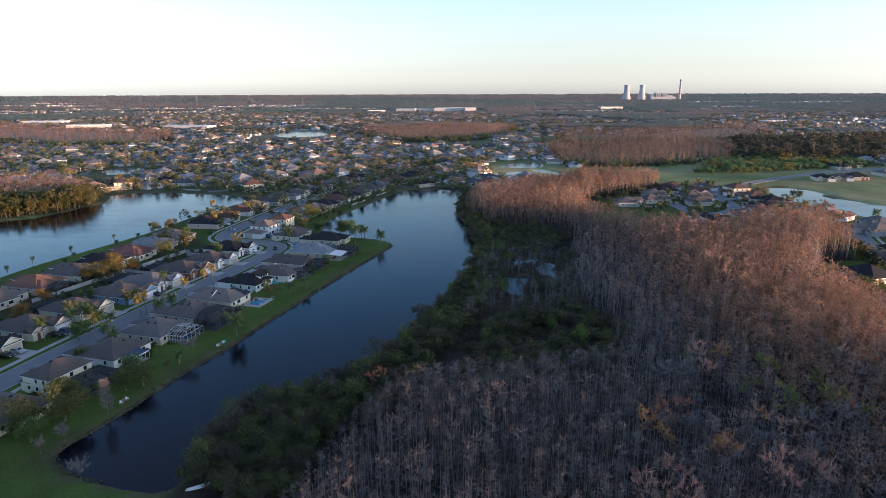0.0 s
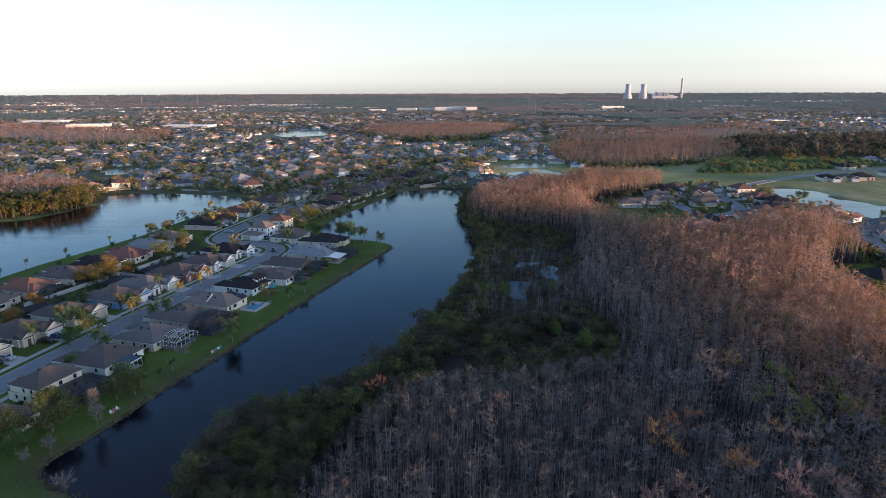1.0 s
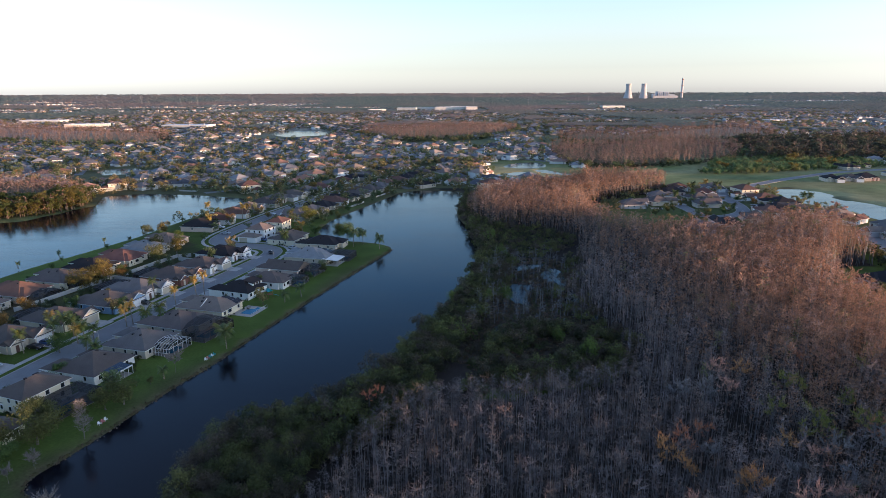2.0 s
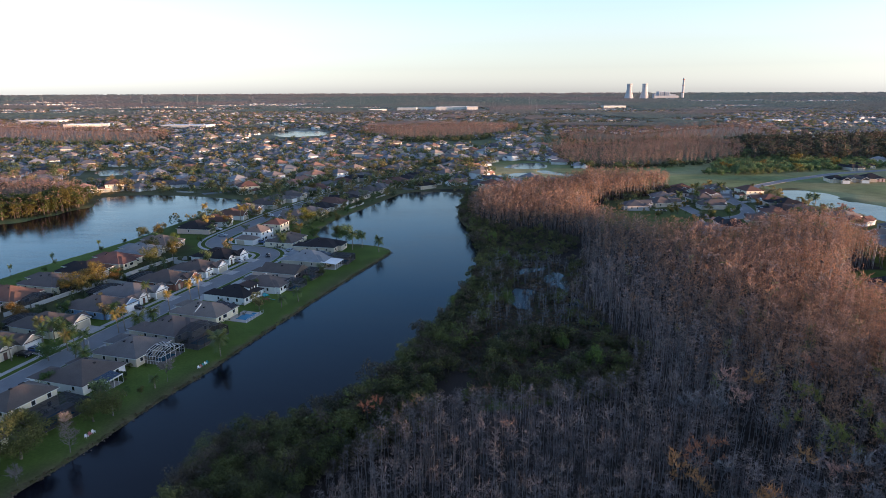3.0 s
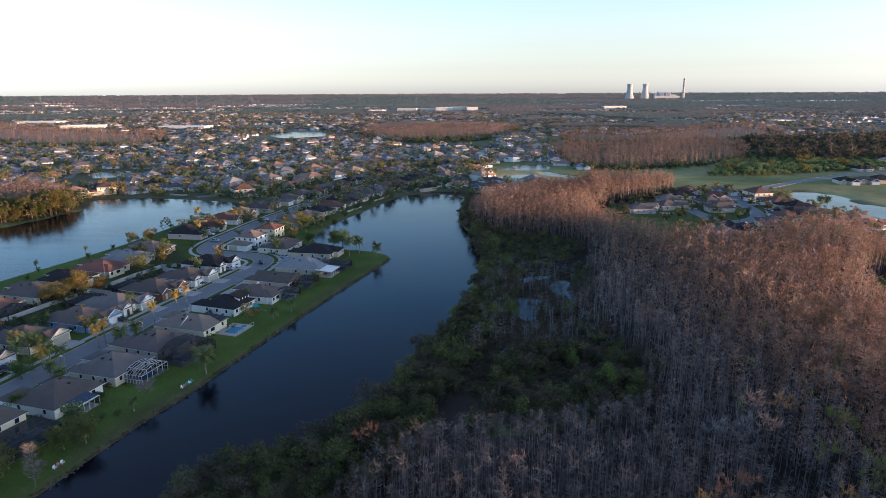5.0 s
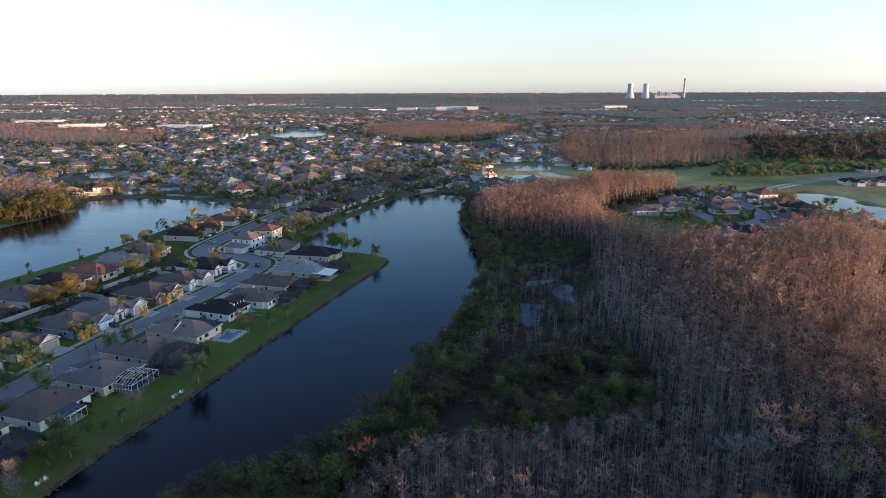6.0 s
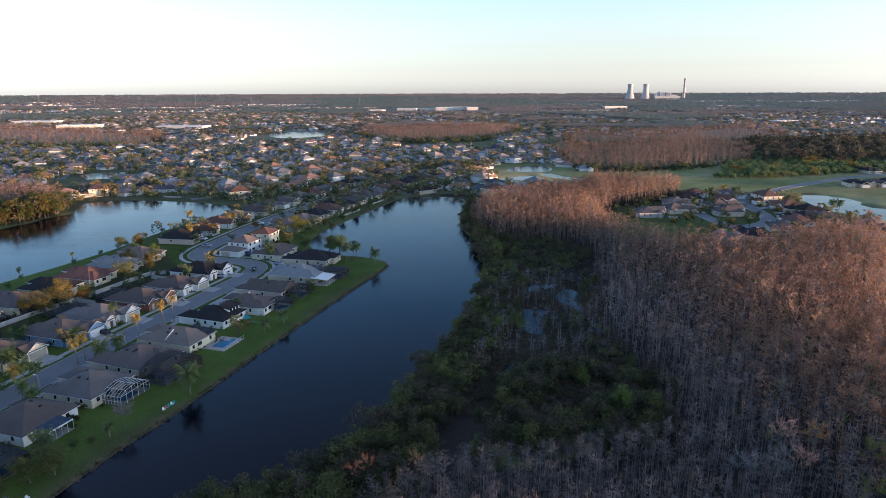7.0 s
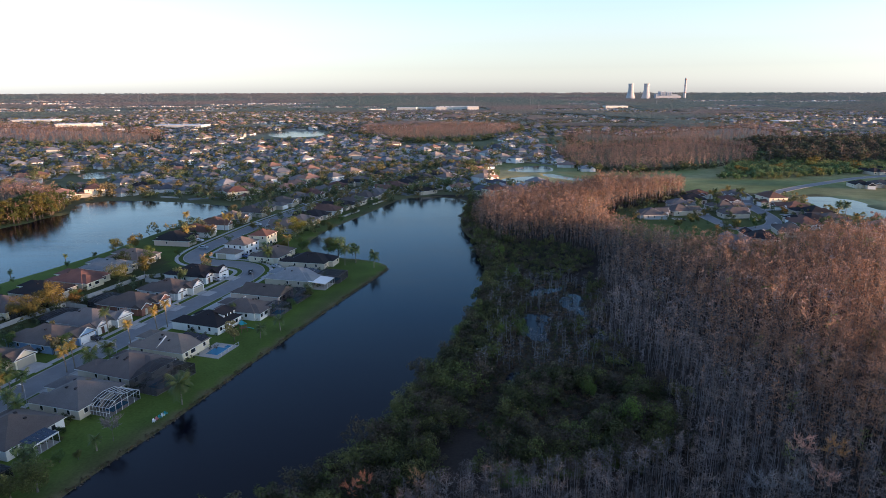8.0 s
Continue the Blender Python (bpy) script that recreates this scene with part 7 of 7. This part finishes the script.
scatter("marsh_shrubs", "low olive and brown marsh shrubs", "shrubs", [leafy(340 + i, 4.2, 2.4, 70, 0.5, 0.02, 7, flat=0.9) for i in range(5)], pl, LEAF, BARK)
scatter("marsh_grass", "brown winter tussocks covering the marsh floor", "grass", [leafy(360 + i, 1.1, 0.9, 26, 0.3, 0.0, 5, flat=0.8) for i in range(4)], pl3, LEAF)
scatter("marsh_snags", "thin pale bare trees standing in the marsh", "trees", THIN, pl2, TWIG, BARK)

# ---- garden shrubs and verge trees by the near houses ----
GROWN = {}
cache = [[array_mesh(nm, v, f, mt, tint_to(len(v), c)) for (v, f), nm, mt, c in zip(BUSH_THIN[i % 5], ("stem", "foliage"), (BARK, LEAF), (WOODY, GREENS[i % 5]))] for i in range(6)]
rs_ = np.random.RandomState(57)
made = 0
for hx, hy, deg, w, d in [r[:5] for r in NEAR] + [(x, y, -107, 12.6, dp) for x, y, dp, *_ in INNER]:
    m0 = pose(hx, hy, 0, 0, 0, deg)
    for _ in range(3):
        side = rs_.randint(4)
        lx, ly = ((rs_.uniform(-0.5, 0.5) * w, -3.4), (-w / 2 - 0.9, rs_.uniform(0, 1) * d), (w / 2 + 0.9, rs_.uniform(0, 1) * d), (rs_.uniform(-0.2, 0.2) * w, d + 2.4))[side]
        p = m0 @ Vector((lx, ly, 0))
        s_ = rs_.uniform(0.16, 0.42)
        t = thing("garden_shrub", "clipped dark green shrub beside a house wall", "shrub", Matrix.LocRotScale((p.x, p.y, -0.02), Euler((0, 0, rs_.uniform(0, 6))), (s_, s_, s_)), "garden shrubs")
        for me in cache[rs_.randint(6)]:
            ob = new(me.name.split(".")[0], me)
            ob.parent = t
        made += 1
pl = []
for s_ in np.arange(40, length(ROAD), 9.5):
    p, dn = along(ROAD, float(s_))
    for side in (-1, 1):
        q = p + Vector((-dn.y, dn.x)) * side * rs_.choice((9.5, 19.5, 30)) + Vector((rs_.uniform(-2, 2), rs_.uniform(-2, 2)))
        if p.y < 300 and rs_.uniform() < 0.6:
            continue
        if any(signed(w_, [q.x], [q.y])[0] < 2 for w_ in WATERS[:2]) or any(math.hypot(q.x - a, q.y - b) < 5 for a, b in SOLID):
            continue
        h = rs_.uniform(0.65, 1.05)
        pl.append((q.x, q.y, 0, rs_.uniform(0, 6.28), h, h, rs_.randint(5), np.array(TREE_TINTS[rs_.randint(6)]) * rs_.uniform(0.8, 1.2), WOODY))
for x, y, *_ in EAST:
    for _ in range(3):
        q = (x + rs_.uniform(-14, 14), y + rs_.uniform(-14, 14))
        if signed(POND_EAST, [q[0]], [q[1]])[0] > 2 and not any(math.hypot(q[0] - a, q[1] - b) < 6 for a, b in SOLID):
            h = rs_.uniform(0.5, 0.85)
            pl.append((*q, 0, rs_.uniform(0, 6.28), h, h, rs_.randint(5), np.array(TREE_TINTS[rs_.randint(6)]) * rs_.uniform(0.8, 1.2), WOODY))
for _ in range(30):
    u = rs_.uniform(0, 1)
    x, y = -134 + 26 * u + rs_.uniform(-7, 3), 178 + 92 * u
    if not any(math.hypot(x - a, y - b) < 4.5 for a, b in SOLID):
        h = rs_.uniform(0.3, 0.55)
        pl.append((x, y, 0, rs_.uniform(0, 6.28), h, h * 1.1, rs_.randint(5), np.array(TREE_TINTS[rs_.choice((0, 3, 3, 5))]) * rs_.uniform(0.6, 0.9), WOODY))
EAST_TREES = [(152, 353, 1.0, OLIVE), (163, 353, 1.0, MID), (233, 354, 0.8, (0.34, 0.22, 0.18)), (124, 356, 0.7, OLIVE), (205, 360, 0.8, MID), (133, 362, 0.9, OLIVE), (138, 365, 0.8, OLIVE),
    (235, 368, 0.9, (0.34, 0.22, 0.18)), (176, 372, 0.8, OLIVE), (160, 378, 0.7, MID), (209, 383, 0.7, GOLD), (150, 385, 0.7, GOLD), (196, 387, 0.9, RUST), (208, 391, 0.8, OLIVE)]
GOLF_TREES = [(228, 395, 0.7, OLIVE), (218, 398, 0.7, MID), (194, 404, 0.7, MID), (144, 405, 0.7, OLIVE), (212, 412, 0.8, RUST), (197, 419, 0.8, GOLD), (187, 427, 0.8, GOLD), (316, 556, 1.4, (0.20, 0.17, 0.04)),
    (257, 566, 1.5, GOLD), (364, 584, 1.6, GOLD), (300, 585, 1.2, (0.15, 0.16, 0.05)), (372, 590, 1.3, OLIVE), (336, 600, 1.5, (0.12, 0.15, 0.05)), (347, 619, 2.0, GOLD)]
for x, y, h, c in EAST_TREES + GOLF_TREES:
    pl.append((x, y, 0, x % 6.28, h * 1.1, h, int(x) % 5, np.array(c), WOODY))
for x, y, z, a, sx, sz, kd, c, bk in pl:
    t = thing("tree", "small leafy yard tree between houses", "tree", Matrix.LocRotScale((x, y, 0), Euler((0, 0, a)), (sx, sx, sz)), "verge trees")
    for (v, f), nm, mt, col in zip(SHADE_LITE[kd], ("trunk", "crown"), (BARK, LEAF), (bk, c)):
        if not (kd, nm, tuple(np.round(c * 25).astype(int))) in GROWN:
            GROWN[(kd, nm, tuple(np.round(c * 25).astype(int)))] = array_mesh(nm, v, f, mt, tint_to(len(v), col))
        ob = new(nm, GROWN[(kd, nm, tuple(np.round(c * 25).astype(int)))])
        ob.parent = t

# ---- shrubs at the foot of the house walls ----
FOOT = [leafy(440 + i, 1.5, 0.75, 90, 0.15, 0.02, 6, 0.9) for i in range(4)]
pl = []
rs_ = np.random.RandomState(61)
for x, y, deg, w, d in [(*q[:5],) for q in NEAR] + [(x, y, -107, 12.6, dp) for x, y, dp, *_ in INNER] + [(x, y, 74, 13, 15) for x, y, *_ in BACK]:
    m = pose(x, y, 0, 0, 0, deg)
    for _ in range(15):
        if rs_.uniform() < 0.45:
            u, v = rs_.uniform(-0.5, 0.5) * w, -rs_.uniform(0.7, 1.5)
        else:
            u, v = rs_.choice((-1, 1)) * (w / 2 + rs_.uniform(0.6, 0.9)), rs_.uniform(0.0, 0.8) * d
        q = m @ Vector((u, v, 0))
        h = rs_.uniform(0.5, 1.25)
        pl.append((q.x, q.y, 0, rs_.uniform(0, 6.28), h * 1.05, h, rs_.randint(4), np.array(((0.04, 0.065, 0.022), (0.055, 0.085, 0.028), (0.085, 0.09, 0.03), (0.03, 0.05, 0.02))[rs_.randint(4)]), WOODY))
scatter("foundation_shrubs", "clipped dark green shrubs along house walls", "shrubs", FOOT, pl, LEAF)

# ---- stones along the lawn shore ----
STONE = mat("shore_stone", (0.14, 0.11, 0.085), 0.95, 0.35, 0.8, 4)
g = Geo()
rr_ = random.Random(3)
SHORELINE = [p for p in LAKE if 97 < p[1] < 285 and p[0] < np.interp(p[1], [90, 130, 150, 296], [-60, -55, -40, -14])]
for (x0, y0), (x1, y1) in zip(SHORELINE, SHORELINE[1:]):
    n = int(math.hypot(x1 - x0, y1 - y0) / 0.55)
    for i in range(n):
        u = (i + rr_.random()) / n
        x, y, r_ = x0 + u * (x1 - x0) + rr_.gauss(0, 0.35), y0 + u * (y1 - y0) + rr_.gauss(0, 0.3), rr_.uniform(0.12, 0.3)
        a = rr_.uniform(0, 6.28)
        ring = [(x + r_ * math.cos(a + k * 1.257) * rr_.uniform(0.7, 1.2), y + r_ * math.sin(a + k * 1.257) * rr_.uniform(0.7, 1.2), -0.75) for k in range(5)]
        top = [(x + 0.6 * (p[0] - x), y + 0.6 * (p[1] - y), -0.42 + r_ * 0.35) for p in ring]
        g.add(ring + top, [(k, (k + 1) % 5, 5 + (k + 1) % 5, 5 + k) for k in range(5)] + [(5, 6, 7, 8, 9)])
tagged(part("shore_stones", g, STONE), "brown stones along the grassy lake edge", "stones", kind="stuff")
pl = []
for (x0, y0), (x1, y1) in zip(SHORELINE, SHORELINE[1:]):
    n = int(math.hypot(x1 - x0, y1 - y0) / 0.5)
    for i in range(n):
        u = (i + rr_.random()) / n
        h = rr_.uniform(0.25, 0.75)
        pl.append((x0 + u * (x1 - x0) - abs(rr_.gauss(0, 0.5)), y0 + u * (y1 - y0) + rr_.gauss(0, 0.3), -0.4, rr_.uniform(0, 6), h, h, rr_.randrange(3), np.array(((0.13, 0.10, 0.06), (0.10, 0.10, 0.04), (0.16, 0.12, 0.075))[rr_.randrange(3)]), WOODY))
scatter("shore_grass", "ragged brown grass tufts on the lake bank", "grass", [leafy(370 + i, 0.9, 0.9, 14, 0.28, 0.0, 4, flat=0.7) for i in range(3)], pl, LEAF)
